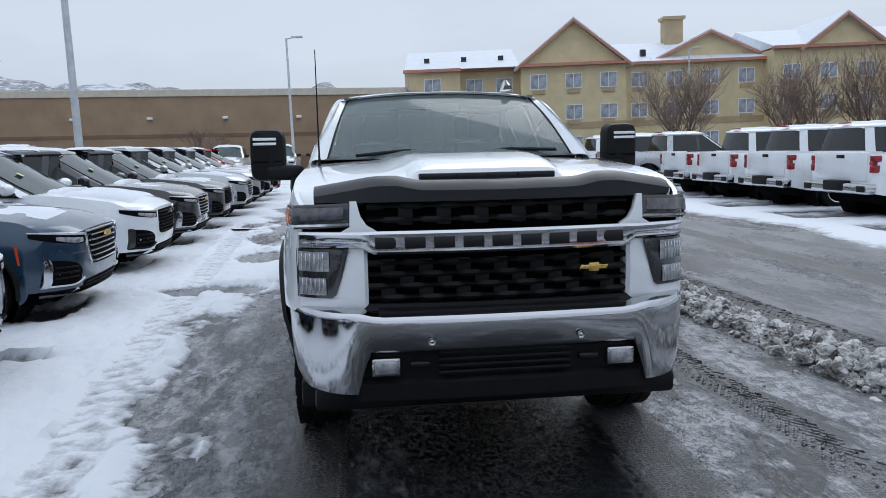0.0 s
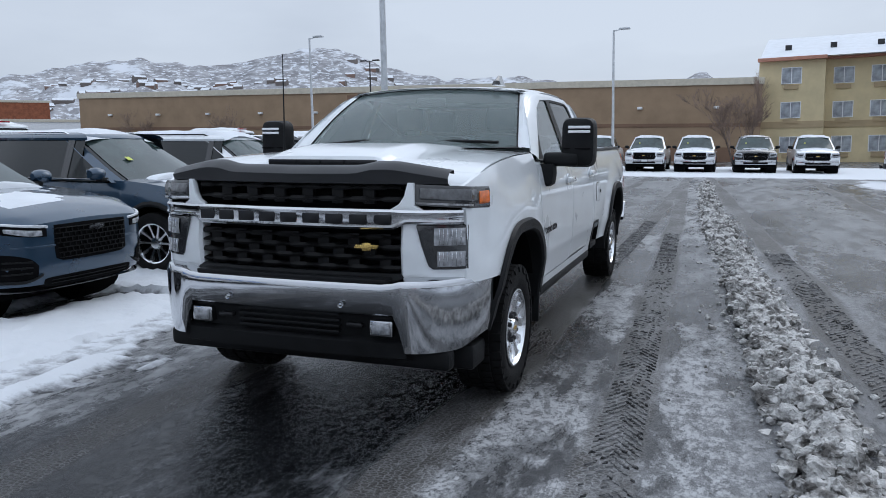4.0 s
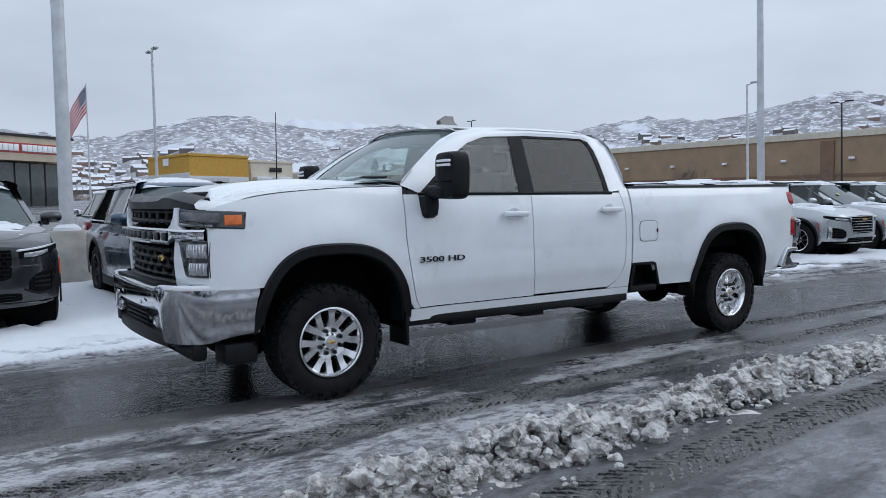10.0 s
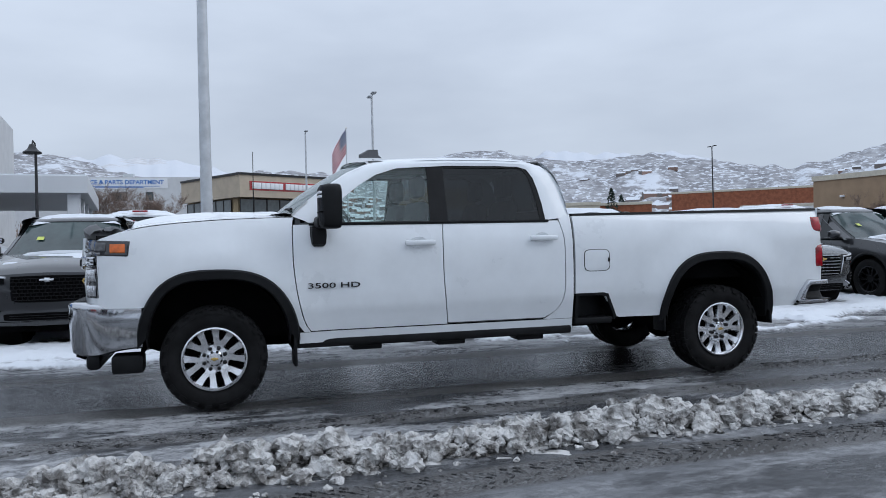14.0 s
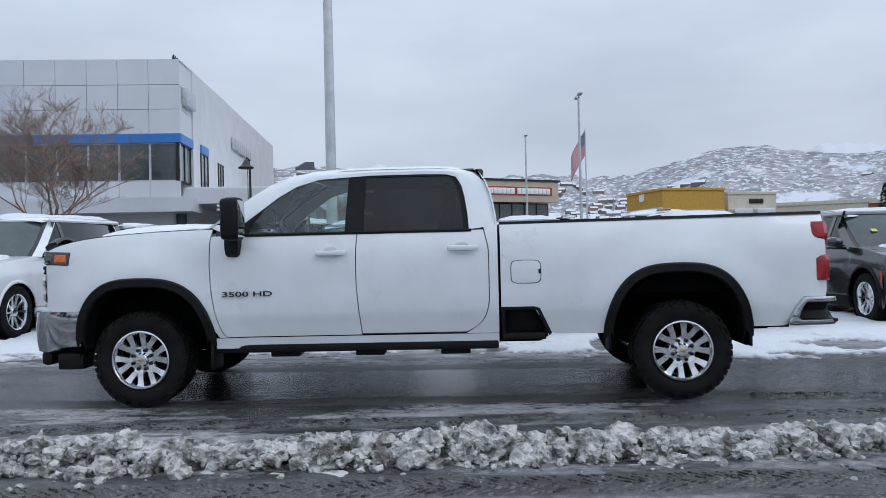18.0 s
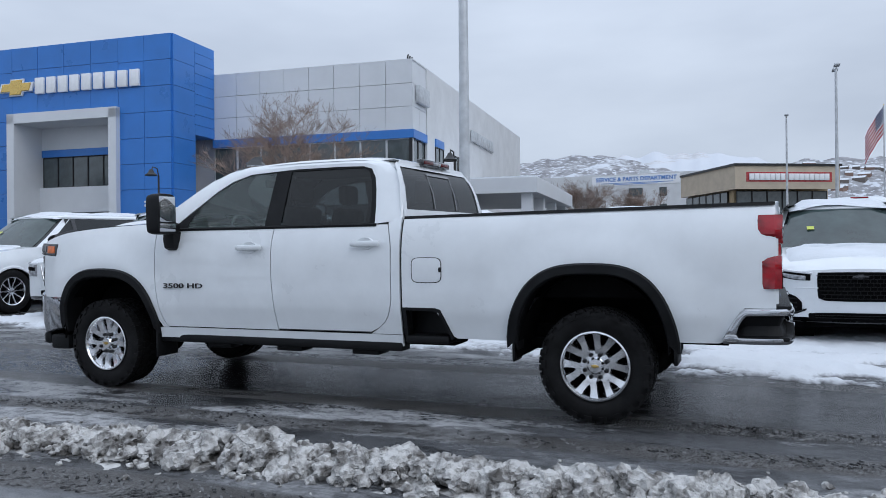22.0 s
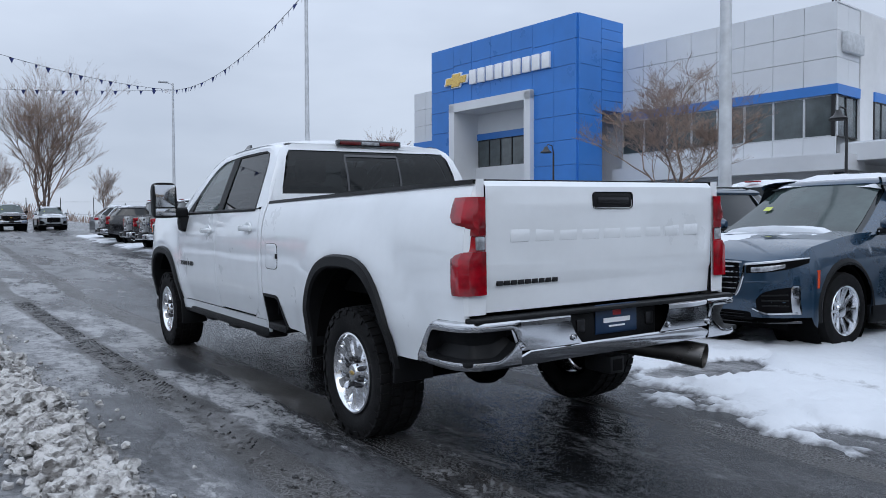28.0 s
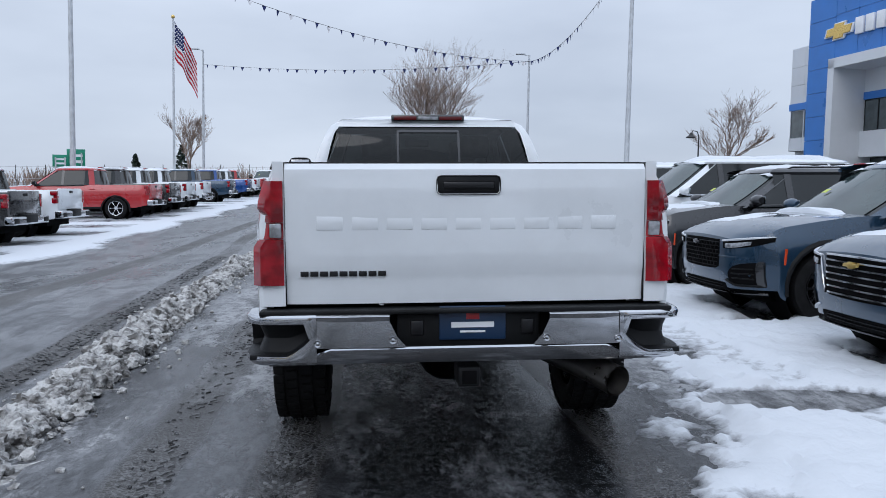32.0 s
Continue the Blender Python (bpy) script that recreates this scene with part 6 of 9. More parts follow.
def hero_wheel(root, s, wy):
    """An all-terrain tyre on an eight-lug alloy rim."""
    wh = new("wheel")
    wh.parent = root
    wh.matrix_basis = pose(s * 0.845, wy, 0.393)
    r, h = 0.392, 0.138
    bm = bmesh.new()
    lathe(bm, [(-h * 0.8, 0.235), (-h * 0.95, 0.26), (-h * 1.03, 0.31), (-h * 0.98, 0.355), (-h * 0.86, 0.377), (0, 0.381), (h * 0.86, 0.377), (h * 0.98, 0.355), (h * 1.03, 0.31), (h * 0.95, 0.26), (h * 0.8, 0.235)], 48, "x")
    ty = part("tyre", bm, RUBBER, wh, "all-terrain tyre with deep tread")
    bm = bmesh.new()
    n = 44
    for k in range(n):
        for row, (a0, a1) in enumerate(((-1.0, -0.62), (-0.5, -0.08), (0.08, 0.5), (0.62, 1.0))):
            a = 2 * math.pi * (k + (0.5 if row % 2 else 0)) / n
            da = 2 * math.pi / n * 0.36
            vs = []
            for rr in (0.372, r - (0.006 if row in (0, 3) else 0)):
                for ang, xx in ((a - da, a0 * h), (a + da * 1.2, a0 * h), (a + da, a1 * h), (a - da * 1.2, a1 * h)):
                    vs.append(bm.verts.new((xx, rr * math.cos(ang), rr * math.sin(ang))))
            bm.faces.new(vs[4:])
            for i in range(4):
                bm.faces.new((vs[i], vs[(i + 1) % 4], vs[4 + (i + 1) % 4], vs[4 + i]))
        if k % 2 == 0:
            for sd in (-1, 1):
                a = 2 * math.pi * k / n
                da = 2 * math.pi / n * 0.5
                vs = [bm.verts.new((sd * h * xx, rr * math.cos(g), rr * math.sin(g))) for xx, rr in ((1.06, 0.342), (1.02, 0.372)) for g in (a - da, a + da)]
                ins = [bm.verts.new((sd * h * 0.96, rr * math.cos(g), rr * math.sin(g))) for rr in (0.340, 0.374) for g in (a - da, a + da)]
                bm.faces.new((vs[0], vs[1], vs[3], vs[2]))
                for i, j in ((0, 1), (1, 3), (3, 2), (2, 0)):
                    bm.faces.new((vs[i], vs[j], ins[j], ins[i]))
    bmesh.ops.recalc_face_normals(bm, faces=bm.faces)
    tagged(part("tread", bm, RUBBER, ty, smooth=False), kind="stuff")
    R = 0.236
    o = s
    bm = bmesh.new()
    lathe(bm, [(o * h * 0.82, R + 0.004), (o * h * 0.97, R + 0.002), (o * h * 0.99, R - 0.008), (o * h * 0.90, R - 0.018), (o * h * 0.3, R - 0.03), (-o * h * 0.8, R - 0.03)], 48, "x")
    bmesh.ops.recalc_face_normals(bm, faces=bm.faces)
    rim = part("rim", bm, ALLOY, wh, "bright machined alloy rim")
    for k in range(6):
        a = 2 * math.pi * (k + 0.2) / 6
        bm = bmesh.new()
        u, v = Vector((0, math.cos(a), math.sin(a))), Vector((0, -math.sin(a), math.cos(a)))
        X = Vector((o, 0, 0))

        def rib(pts):
            rows = []
            for rr, off, w, d in pts:
                c = u * rr + v * off
                rows.append([c - v * w + X * (d - 0.035), c - v * w * 0.75 + X * d, c + v * w * 0.75 + X * d, c + v * w + X * (d - 0.035)])
            loft(bm, rows)

        rib([(0.05, 0, 0.032, 0.090), (0.095, 0, 0.048, 0.101), (0.138, 0, 0.054, 0.104)])
        for sd in (-1, 1):
            rib([(0.12, sd * 0.018, 0.036, 0.103), (0.155, sd * 0.036, 0.030, 0.106), (0.190, sd * 0.050, 0.034, 0.112), (0.213, sd * 0.060, 0.042, 0.120)])
        bmesh.ops.recalc_face_normals(bm, faces=bm.faces)
        part("spoke", bm, ALLOY, rim)
    for k in range(8):
        a = 2 * math.pi * (k + 0.5) / 8
        bm = bmesh.new()
        lathe(bm, [(o * 0.07, 0.016), (o * 0.116, 0.0155), (o * 0.124, 0.010), (o * 0.124, 0.0)], 8, "x")
        bmesh.ops.translate(bm, verts=bm.verts, vec=(0, 0.080 * math.cos(a), 0.080 * math.sin(a)))
        part("lug_nut", bm, DARKALLOY, rim)
    bm = bmesh.new()
    lathe(bm, [(o * 0.06, 0.118), (o * 0.096, 0.104), (o * 0.099, 0.06), (o * 0.118, 0.052), (o * 0.126, 0.045), (o * 0.128, 0.0)], 32, "x")
    bmesh.ops.recalc_face_normals(bm, faces=bm.faces)
    cap = part("hub_cap", bm, ALLOY, rim)
    part("cap_emblem", boxes((o * 0.127, o * 0.131, -0.026, 0.026, -0.007, 0.007), (o * 0.127, o * 0.1312, -0.011, 0.011, -0.012, 0.012), bev=0.001), GOLD, wh)
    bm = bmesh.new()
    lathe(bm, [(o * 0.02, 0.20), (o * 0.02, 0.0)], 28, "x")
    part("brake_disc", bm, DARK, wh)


GRILLE_BLACK = mat("grille_black", (0.004, 0.004, 0.0045), 0.55, var=0.2, spec=0.22)
SMOKED = mat("smoked_lens", (0.07, 0.072, 0.078), 0.1, 0.0, 0.6, var=0.5, scale=25)


def hero_front(root, P):
    """Grille, lamps and chrome bumper."""
    gr = new("grille")
    gr.parent = root
    tagged(gr, "large black grille with chrome crossbar")
    bm = bmesh.new()
    loft(bm, [[(x, front_y(x) + 0.075, 0.80), (x, front_y(x) + 0.075, 1.33)] for x in [k / 10 * 0.66 for k in range(-10, 11)]])
    P("grille_backing", bm, DARK, gr)
    bars = [(0.872, 0.022), (0.925, 0.022), (0.978, 0.022), (1.031, 0.022), (1.225, 0.020), (1.285, 0.020)]
    for n, (z, hh) in enumerate(bars):
        bm = bmesh.new()
        rows = []
        for k in range(57):
            x = -0.60 + 1.20 * k / 56
            wave = 0.008 * (1 if (k // 4 + n) % 2 else -1)
            y = front_y(x) + 0.012 + abs(wave) * 0.4
            rows.append([(x, y + 0.05, z - hh * 0.55 - wave * 0.5), (x, y, z - hh * 0.5 - wave * 0.4), (x, y - 0.006, z - wave * 0.2), (x, y + 0.004, z + hh * 0.5 + wave * 0.4), (x, y + 0.05, z + hh * 0.6)])
        loft(bm, rows)
        P("grille_bar", bm, GRILLE_BLACK, gr)
    for n, (z0, z1) in enumerate(((0.85, 0.925), (0.925, 0.978), (0.978, 1.05), (1.20, 1.285))):
        for k in range(7):
            x = -0.51 + 0.17 * k + (0.085 if n % 2 else 0)
            if abs(x) > 0.58:
                continue
            part("grille_bridge", boxes((x - 0.034, x + 0.034, front_y(x) + 0.022, front_y(x) + 0.06, z0, z1), bev=0.008), GRILLE_BLACK, gr)
    # chrome crossbar and its wings, with a row of plain blocks
    bm = bmesh.new()
    rows = []
    for k in range(61):
        x = -0.905 + 1.81 * k / 60
        a = abs(x)
        y = front_y(x)
        t = max(0, min(1, (a - 0.57) / 0.06))
        z0, z1 = lerp(1.075, 1.105, t), lerp(1.178, 1.175 + 0.0 * t, t)
        rows.append([(x, y + 0.05, z0 - 0.004), (x, y - 0.022, z0), (x, y - 0.034, z0 + 0.012), (x, y - 0.030, (z0 + z1) / 2), (x, y - 0.034, z1 - 0.012), (x, y - 0.022, z1), (x, y + 0.05, z1 + 0.006)])
    loft(bm, rows)
    P("chrome_crossbar", bm, CHROME, gr, "polished chrome crossbar")
    for k in range(9):
        x = -0.52 + 1.04 * k / 8
        y = front_y(x) - 0.033
        part("block_inset", boxes((x - 0.047, x + 0.047, y - 0.004, y + 0.004, 1.100, 1.152), bev=0.003), DARKCHROME, gr)
    bm = bmesh.new()
    extrude(bm, [(-0.060, 0.010), (-0.024, 0.010), (-0.024, 0.020), (0.024, 0.020), (0.024, 0.010), (0.068, 0.010), (0.058, -0.010), (0.024, -0.010), (0.024, -0.020), (-0.024, -0.020), (-0.024, -0.010), (-0.070, -0.010)], 0, 0.014, lambda u, v, d: (0.43 + u, -0.952 - d, 0.985 + v), bev=0.003)
    P("grille_emblem", bm, GOLD, gr, "small gold cross-shaped emblem")
    for s in (1, -1):
        # white cheek round the lower lamp
        bm = bmesh.new()
        rows = []
        for k in range(22):
            x = lerp(0.60, 0.925, k / 21)
            y = front_y(x)
            top = 1.105
            low = lerp(0.835, 0.80, min(1, (x - 0.6) / 0.1))
            rows.append([(s * x, y + 0.02 * (k == 0) - 0.016 + 0.012 * abs(j - 5) / 5, lerp(low, top, j / 10)) for j in range(11)])
        vs = loft(bm, rows)
        for c in (vs[0],):
            inn = [bm.verts.new((v.co.x - s * 0.004, v.co.y + 0.07, v.co.z)) for v in c]
            for a, b, c2, d in zip(c, c[1:], inn[1:], inn):
                bm.faces.new((a, b, c2, d))
        P("front_cheek", bm, WHITE)
        bm = bmesh.new()
        wedge = [(0.545, 1.172), (0.60, 1.205), (0.625, 1.245), (0.642, 1.312), (0.672, 1.312), (0.676, 1.198), (0.72, 1.172)]
        extrude(bm, wedge, 0.012, 0.055, lambda u, v, d: (s * u, front_y(u) + 0.033 - d - 0.05 * (1.31 - v) * 0.3, v), bev=0.006)
        P("grille_side", bm, WHITE)

        def lamp(name, x0, x1, zlo, zhi, parent, material, out, label=""):
            bm2 = bmesh.new()
            rows2 = []
            for k in range(13):
                x = lerp(x0, x1, k / 12)
                y = front_y(x) - out
                a, b = zlo(x), zhi(x)
                rows2.append([(s * x, y + 0.03, a - 0.002), (s * x, y, a + 0.008), (s * x, y - 0.004, (a + b) / 2), (s * x, y + 0.003, b - 0.008), (s * x, y + 0.03, b + 0.002)])
            loft(bm2, rows2)
            return P(name, bm2, material, parent, label)

        def wrap_lamp(name, t0, t1, lo, hi, parent, material, out, label=""):
            """A lamp panel that runs from the grille round the corner on to the wing; t from 0 to 1."""
            bm2 = bmesh.new()
            rows2 = []
            for k in range(25):
                t = lerp(t0, t1, k / 24)
                if t < 0.5:
                    x = lerp(0.655, 0.90, t / 0.5)
                    c, n = Vector((x, front_y(x), 0)), Vector((0.25, -1, 0))
                elif t > 0.62:
                    y = lerp(-0.76, -0.565, (t - 0.62) / 0.38)
                    c, n = Vector((side_x(y, 1.23), y, 0)), Vector((1, -0.2, 0))
                else:
                    q = (t - 0.5) / 0.12
                    a, b = Vector((0.90, front_y(0.90), 0)), Vector((side_x(-0.76, 1.23), -0.76, 0))
                    c, n = a.lerp(b, q) + Vector((0.012, -0.012, 0)) * math.sin(math.pi * q), Vector((0.25, -1, 0)).lerp(Vector((1, -0.2, 0)), q)
                n.normalize()
                e = 0.02 if k in (0, 24) else 0.0
                pts = []
                for z, d in ((lo(t) - 0.002, -0.03), (lo(t), out * 0.5), (lo(t) + 0.01, out), (hi(t) - 0.012, out - 0.004), (hi(t), out * 0.3), (hi(t) + 0.002, -0.03)):
                    p = c + n * (d - e)
                    pts.append((s * p.x, p.y, z))
                rows2.append(pts)
            loft(bm2, rows2)
            bmesh.ops.recalc_face_normals(bm2, faces=bm2.faces)
            return P(name, bm2, material, parent, label)

        up_l = wrap_lamp("upper_headlight", 0, 1, lambda t: lerp(1.200, 1.172, t), lambda t: lerp(1.305, 1.283, t), None, GUARD, 0.012, "dark housed upper headlight")
        wrap_lamp("headlight_lens", 0.06, 0.70, lambda t: lerp(1.228, 1.20, t), lambda t: lerp(1.292, 1.275, t), up_l, SMOKED, 0.017)
        wrap_lamp("lamp_strip", 0.03, 0.62, lambda t: lerp(1.207, 1.187, t), lambda t: lerp(1.219, 1.196, t), up_l, REFLECTOR, 0.021)
        wrap_lamp("amber_corner", 0.72, 0.94, lambda t: 1.196, lambda t: 1.270, up_l, AMBER, 0.017, "amber corner lens")
        cutz = curve([(0.685, 1.085), (0.712, 0.98), (0.742, 0.888), (0.765, 0.868), (0.92, 0.868)])
        lw = lamp("lower_lamp", 0.685, 0.922, lambda x: cutz(x), lambda x: 1.106, None, GUARD, 0.020, "dark lower lamp housing")
        lamp("lamp_reflector", 0.772, 0.912, lambda x: 0.990, lambda x: 1.092, lw, LENS, 0.026)
        lamp("lamp_reflector", 0.788, 0.912, lambda x: 0.882, lambda x: 0.976, lw, LENS, 0.026)
        for k in range(6):
            x = 0.800 + 0.019 * k
            for z0, z1 in ((1.002, 1.080), (0.894, 0.964)):
                part("reflector_rib", boxes((s * (x - 0.0025), s * (x + 0.0025), front_y(x) - 0.032, front_y(x) - 0.02, z0, z1), bev=0.001), REFLECTOR, lw)
    # bumper: one pressing, deep at the corners and shallow over the lower grille
    outline = [(x, -1.075 + 0.025 * (x / 0.6) ** 2, Vector((0.08 * x, -1, 0)).normalized()) for x in [0.06 * k for k in range(10)]]
    for k in range(19):
        a = radians(90) * k / 18
        outline.append((0.6 + 0.385 * math.sin(a), -0.5 - 0.55 * math.cos(a), Vector((math.sin(a) / 0.385, -math.cos(a) / 0.55, 0)).normalized()))
    full = [(-x, y, Vector((-n.x, n.y, 0))) for x, y, n in outline[:0:-1]] + outline
    lift = curve([(0, 0.0), (0.56, 0.0), (0.66, 0.02), (1.0, 0.02)])
    foot = curve([(0, 0.64), (0.612, 0.64), (0.66, 0.45), (0.90, 0.445), (0.985, 0.50)])
    bm = bmesh.new()
    rows = []
    for x, y, n in full:
        top, low = 0.815 + lift(abs(x)), foot(abs(x))
        q = lambda o, z: (x + n.x * o, y + n.y * o, z)
        rows.append([q(-0.10, top), q(-0.034, top), q(-0.014, top - 0.006), q(-0.003, top - 0.02), q(0.0, top - 0.04), q(-0.003, lerp(top - 0.04, low, 0.35)), q(-0.012, lerp(top - 0.04, low, 0.75)), q(-0.024, low + 0.012), q(-0.045, low)])
    loft(bm, rows)
    bump = P("front_bumper", bm, CHROME, None, "wide polished chrome front bumper")
    for s in (1, -1):
        fog = part("fog_lamp", boxes((s * 0.485, s * 0.588, -1.040, -0.98, 0.550, 0.612), bev=0.012), LENS, bump, "clear rectangular fog lamp")
        part("fog_bezel", boxes((s * 0.472, s * 0.60, -1.030, -0.97, 0.540, 0.622), bev=0.01), CHROME, fog)
        part("tow_slot", boxes((s * 0.34, s * 0.43, -1.03, -0.98, 0.575, 0.60), bev=0.008), DARKCHROME, bump)
        for x, z in ((0.335, 0.700), (0.79, 0.70)):
            bm = bmesh.new()
            lathe(bm, [(0.0, 0.017), (-0.008, 0.016), (-0.006, 0.009), (-0.009, 0.0)], 14, "y")
            yy = -1.071 if x < 0.5 else -0.962
            bmesh.ops.rotate(bm, verts=bm.verts, cent=(0, 0, 0), matrix=Matrix.Rotation(0 if x < 0.5 else s * radians(35), 3, "Z"))
            bmesh.ops.translate(bm, verts=bm.verts, vec=(s * x, yy, z))
            P("parking_sensor", bm, CHROME, bump)
    bm = bmesh.new()
    loft(bm, [[(x, -1.02 + 0.03 * (x / 0.6) ** 2, 0.648), (x, -1.0 + 0.03 * (x / 0.6) ** 2, 0.52), (x, -1.035 + 0.03 * (x / 0.6) ** 2, 0.50), (x, -1.03 + 0.03 * (x / 0.6) ** 2, 0.425), (x, -0.93, 0.40)] for x in [k / 8 * 0.66 for k in range(-8, 9)]])
    low = P("lower_fascia", bm, PLASTIC, bump, "black lower bumper grille")
    for z in (0.545, 0.575, 0.605, 0.635):
        part("lower_slat", boxes((-0.30, 0.30, -1.03, -1.0, z - 0.007, z + 0.007), bev=0.003), PLASTIC, low)
    part("air_dam", boxes((-0.86, 0.86, -0.90, -0.80, 0.345, 0.46), bev=0.03), PLASTIC, bump)
    for s in (1, -1):
        part("air_deflector", boxes((s * 0.72, s * 0.93, -0.72, -0.50, 0.315, 0.45), bev=0.02), PLASTIC, bump)
    part("bumper_top_pad", boxes((-0.56, 0.56, -1.03, -0.90, 0.812, 0.832), bev=0.006), PLASTIC, bump)
    bm = bmesh.new()
    loft(bm, [[(x, front_y(x) - 0.02, 0.82), (x, front_y(x) + 0.01, 0.845), (x, front_y(x) + 0.05, 0.85)] for x in [k / 8 * 0.62 for k in range(-8, 9)]])
    P("grille_sill", bm, PLASTIC)


RIBRED = mat("dark_red_lens", (0.10, 0.003, 0.004), 0.25, var=0.1)


def hero_rear(root, P):
    """Tailgate, lamps, bumper and hitch."""
    gate_y = curve([(0.83, 5.50), (0.96, 5.512), (1.0, 5.522), (1.2, 5.53), (1.40, 5.535), (1.45, 5.53), (1.472, 5.50)])
    bm = bmesh.new()
    rows = []
    for j in range(25):
        z = lerp(0.835, 1.465, j / 24)
        rows.append([(x, gate_y(z) - 0.012 * (abs(x) / 0.8165) ** 8 + (0.004 if abs(x) < 0.74 and 1.02 < z < 1.38 else 0), z) for x in [k / 16 * 0.8165 for k in range(-16, 17)]])
    rows.append([(x, 5.43, 1.468) for x in [k / 16 * 0.8165 for k in range(-16, 17)]])
    rows.append([(x, 5.43, 0.95) for x in [k / 16 * 0.8165 for k in range(-16, 17)]])
    loft(bm, rows)
    gate = P("tailgate", bm, WHITE, None, "white tailgate with plain embossed blocks")
    part("gate_top_trim", boxes((-0.80, 0.80, 5.43, 5.50, 1.466, 1.4725), bev=0.003), PLASTIC, gate)
    hz = part("gate_handle", boxes((-0.145, 0.145, 5.525, 5.545, 1.325, 1.412), bev=0.02), PLASTIC, gate, "black handle bezel")
    part("handle_recess", boxes((-0.115, 0.115, 5.54, 5.549, 1.35, 1.385), bev=0.008), DARKCHROME, hz)
    for k in range(9):
        x = -0.62 + 1.24 * k / 8
        part("embossed_block", boxes((x - 0.058, x + 0.058, 5.52, 5.5347, 1.17, 1.23), bev=0.002), WHITE, gate)
    for k in range(9):
        x = 0.735 - 0.345 * k / 8
        part("name_block", boxes((x - 0.018, x + 0.018, 5.505, 5.521, 0.962, 0.985), bev=0.002), DARKCHROME, gate)
    for s in (1, -1):
        part("gate_gap", boxes((s * 0.8168, s * 0.820, 5.44, 5.497, 0.84, 1.45)), DARKCHROME, root, smooth=False)
        # rear face of the bed corner
        bm = bmesh.new()
        loft(bm, [[(s * 0.82, 5.515, z), (s * 0.87, 5.52, z), (s * (side_x(5.5, z) - 0.02), 5.515, z), (s * side_x(5.5, z), 5.498, z)] for z in (0.83, 0.94, 1.2, 1.40, 1.455, 1.4735)])
        P("bed_corner", bm, WHITE)
        # lamp: upper lobe, waist, lower lobe, wrapped round the corner
        tl = new("tail_light")
        tl.parent = root
        tagged(tl, "red tail light with clear middle")

        notch = curve([(0.92, 0.0), (1.10, 0.0), (1.14, 0.026), (1.235, 0.03), (1.275, 0.0), (1.4, 0.0)])

        def lobe(name, z0, z1, xin, ywrap, material, out=0.012):
            bm2 = bmesh.new()
            rows2 = []
            for j in range(7):
                z = lerp(z0, z1, j / 6)
                xo = side_x(5.45, z) + 0.004 - notch(z)
                yw = ywrap(z)
                rows2.append([(s * xin, 5.52 + out * 0.6, z), (s * (xin + 0.05), 5.525 + out, z), (s * (xo - 0.03), 5.518 + out, z), (s * (xo + out * 0.3), 5.495, z), (s * (xo + out * 0.5), lerp(5.495, yw, 0.5), z), (s * (xo - 0.004), yw, z)])
            vs = loft(bm2, rows2)
            bm2.faces.new([v for v in vs[0]][::-1])
            bm2.faces.new(vs[-1])
            return P(name, bm2, material, tl)

        wrap = curve([(0.925, 5.415), (0.945, 5.402), (1.11, 5.402), (1.15, 5.428), (1.24, 5.435), (1.28, 5.355), (1.375, 5.345), (1.39, 5.36)])
        lobe("lower_lens", 0.925, 1.13, 0.823, wrap, REDLENS, 0.017)
        lobe("waist_lens", 1.131, 1.205, 0.824, wrap, REDLENS, 0.010)
        part("clear_lens", boxes((s * 0.832, s * 0.885, 5.525, 5.5385, 1.136, 1.202), bev=0.008), LENS, tl)
        lobe("upper_lens", 1.206, 1.388, 0.824, wrap, REDLENS, 0.019)
    # bumper
    path = [(0.36, 5.60), (0.55, 5.606), (0.75, 5.60), (0.87, 5.585), (0.95, 5.545), (0.99, 5.47), (1.0, 5.38), (1.0, 5.22)]
    rb = new("rear_bumper")
    rb.parent = root
    tagged(rb, "chrome rear bumper with black corner steps")
    for s in (1, -1):
        bm = bmesh.new()
        rows = []
        for x, y in path[:3]:
            up_z = 0.798
            inn = Vector((-x * 0.3, -(y - 5.0), 0)).normalized()
            q = lambda o, z: (s * (x + inn.x * o), y + inn.y * o, z)
            rows.append([q(0.05, up_z + 0.01), q(0.01, up_z), q(0.0, up_z - 0.008), q(0.004, up_z - 0.03)])
        loft(bm, rows)
        bp = P("bumper_upper_edge", bm, CHROME, rb)
        bm = bmesh.new()
        rows = []
        for x, y in [(0.0, 5.602), (0.15, 5.602), (0.30, 5.602)] + path[:2] + [(0.62, 5.606), (0.69, 5.605)]:
            top = 0.652 if x < 0.69 else 0.626
            inn = Vector((-x * 0.3, -(y - 5.0), 0)).normalized()
            q = lambda o, z: (s * (x + inn.x * o), y + inn.y * o, z)
            rows.append([q(0.008, top), q(0.0, top - 0.008), q(0.004, lerp(top, 0.575, 0.6)), q(0.022, 0.578), q(0.08, 0.565)])
        loft(bm, rows)
        P("bumper_lower_edge", bm, CHROME, rb)
        bm = bmesh.new()
        loft(bm, [[(s * x, y - 0.004, 0.652), (s * (x + dx), y - 0.003, 0.70), (s * (x + dx * 2), y - 0.006, 0.786)] for x, y, dx in ((0.285, 5.602, 0.042), (0.42, 5.604, 0.012), (0.60, 5.606, 0.004), (0.685, 5.604, 0.03))])
        P("bumper_face", bm, CHROME, rb)
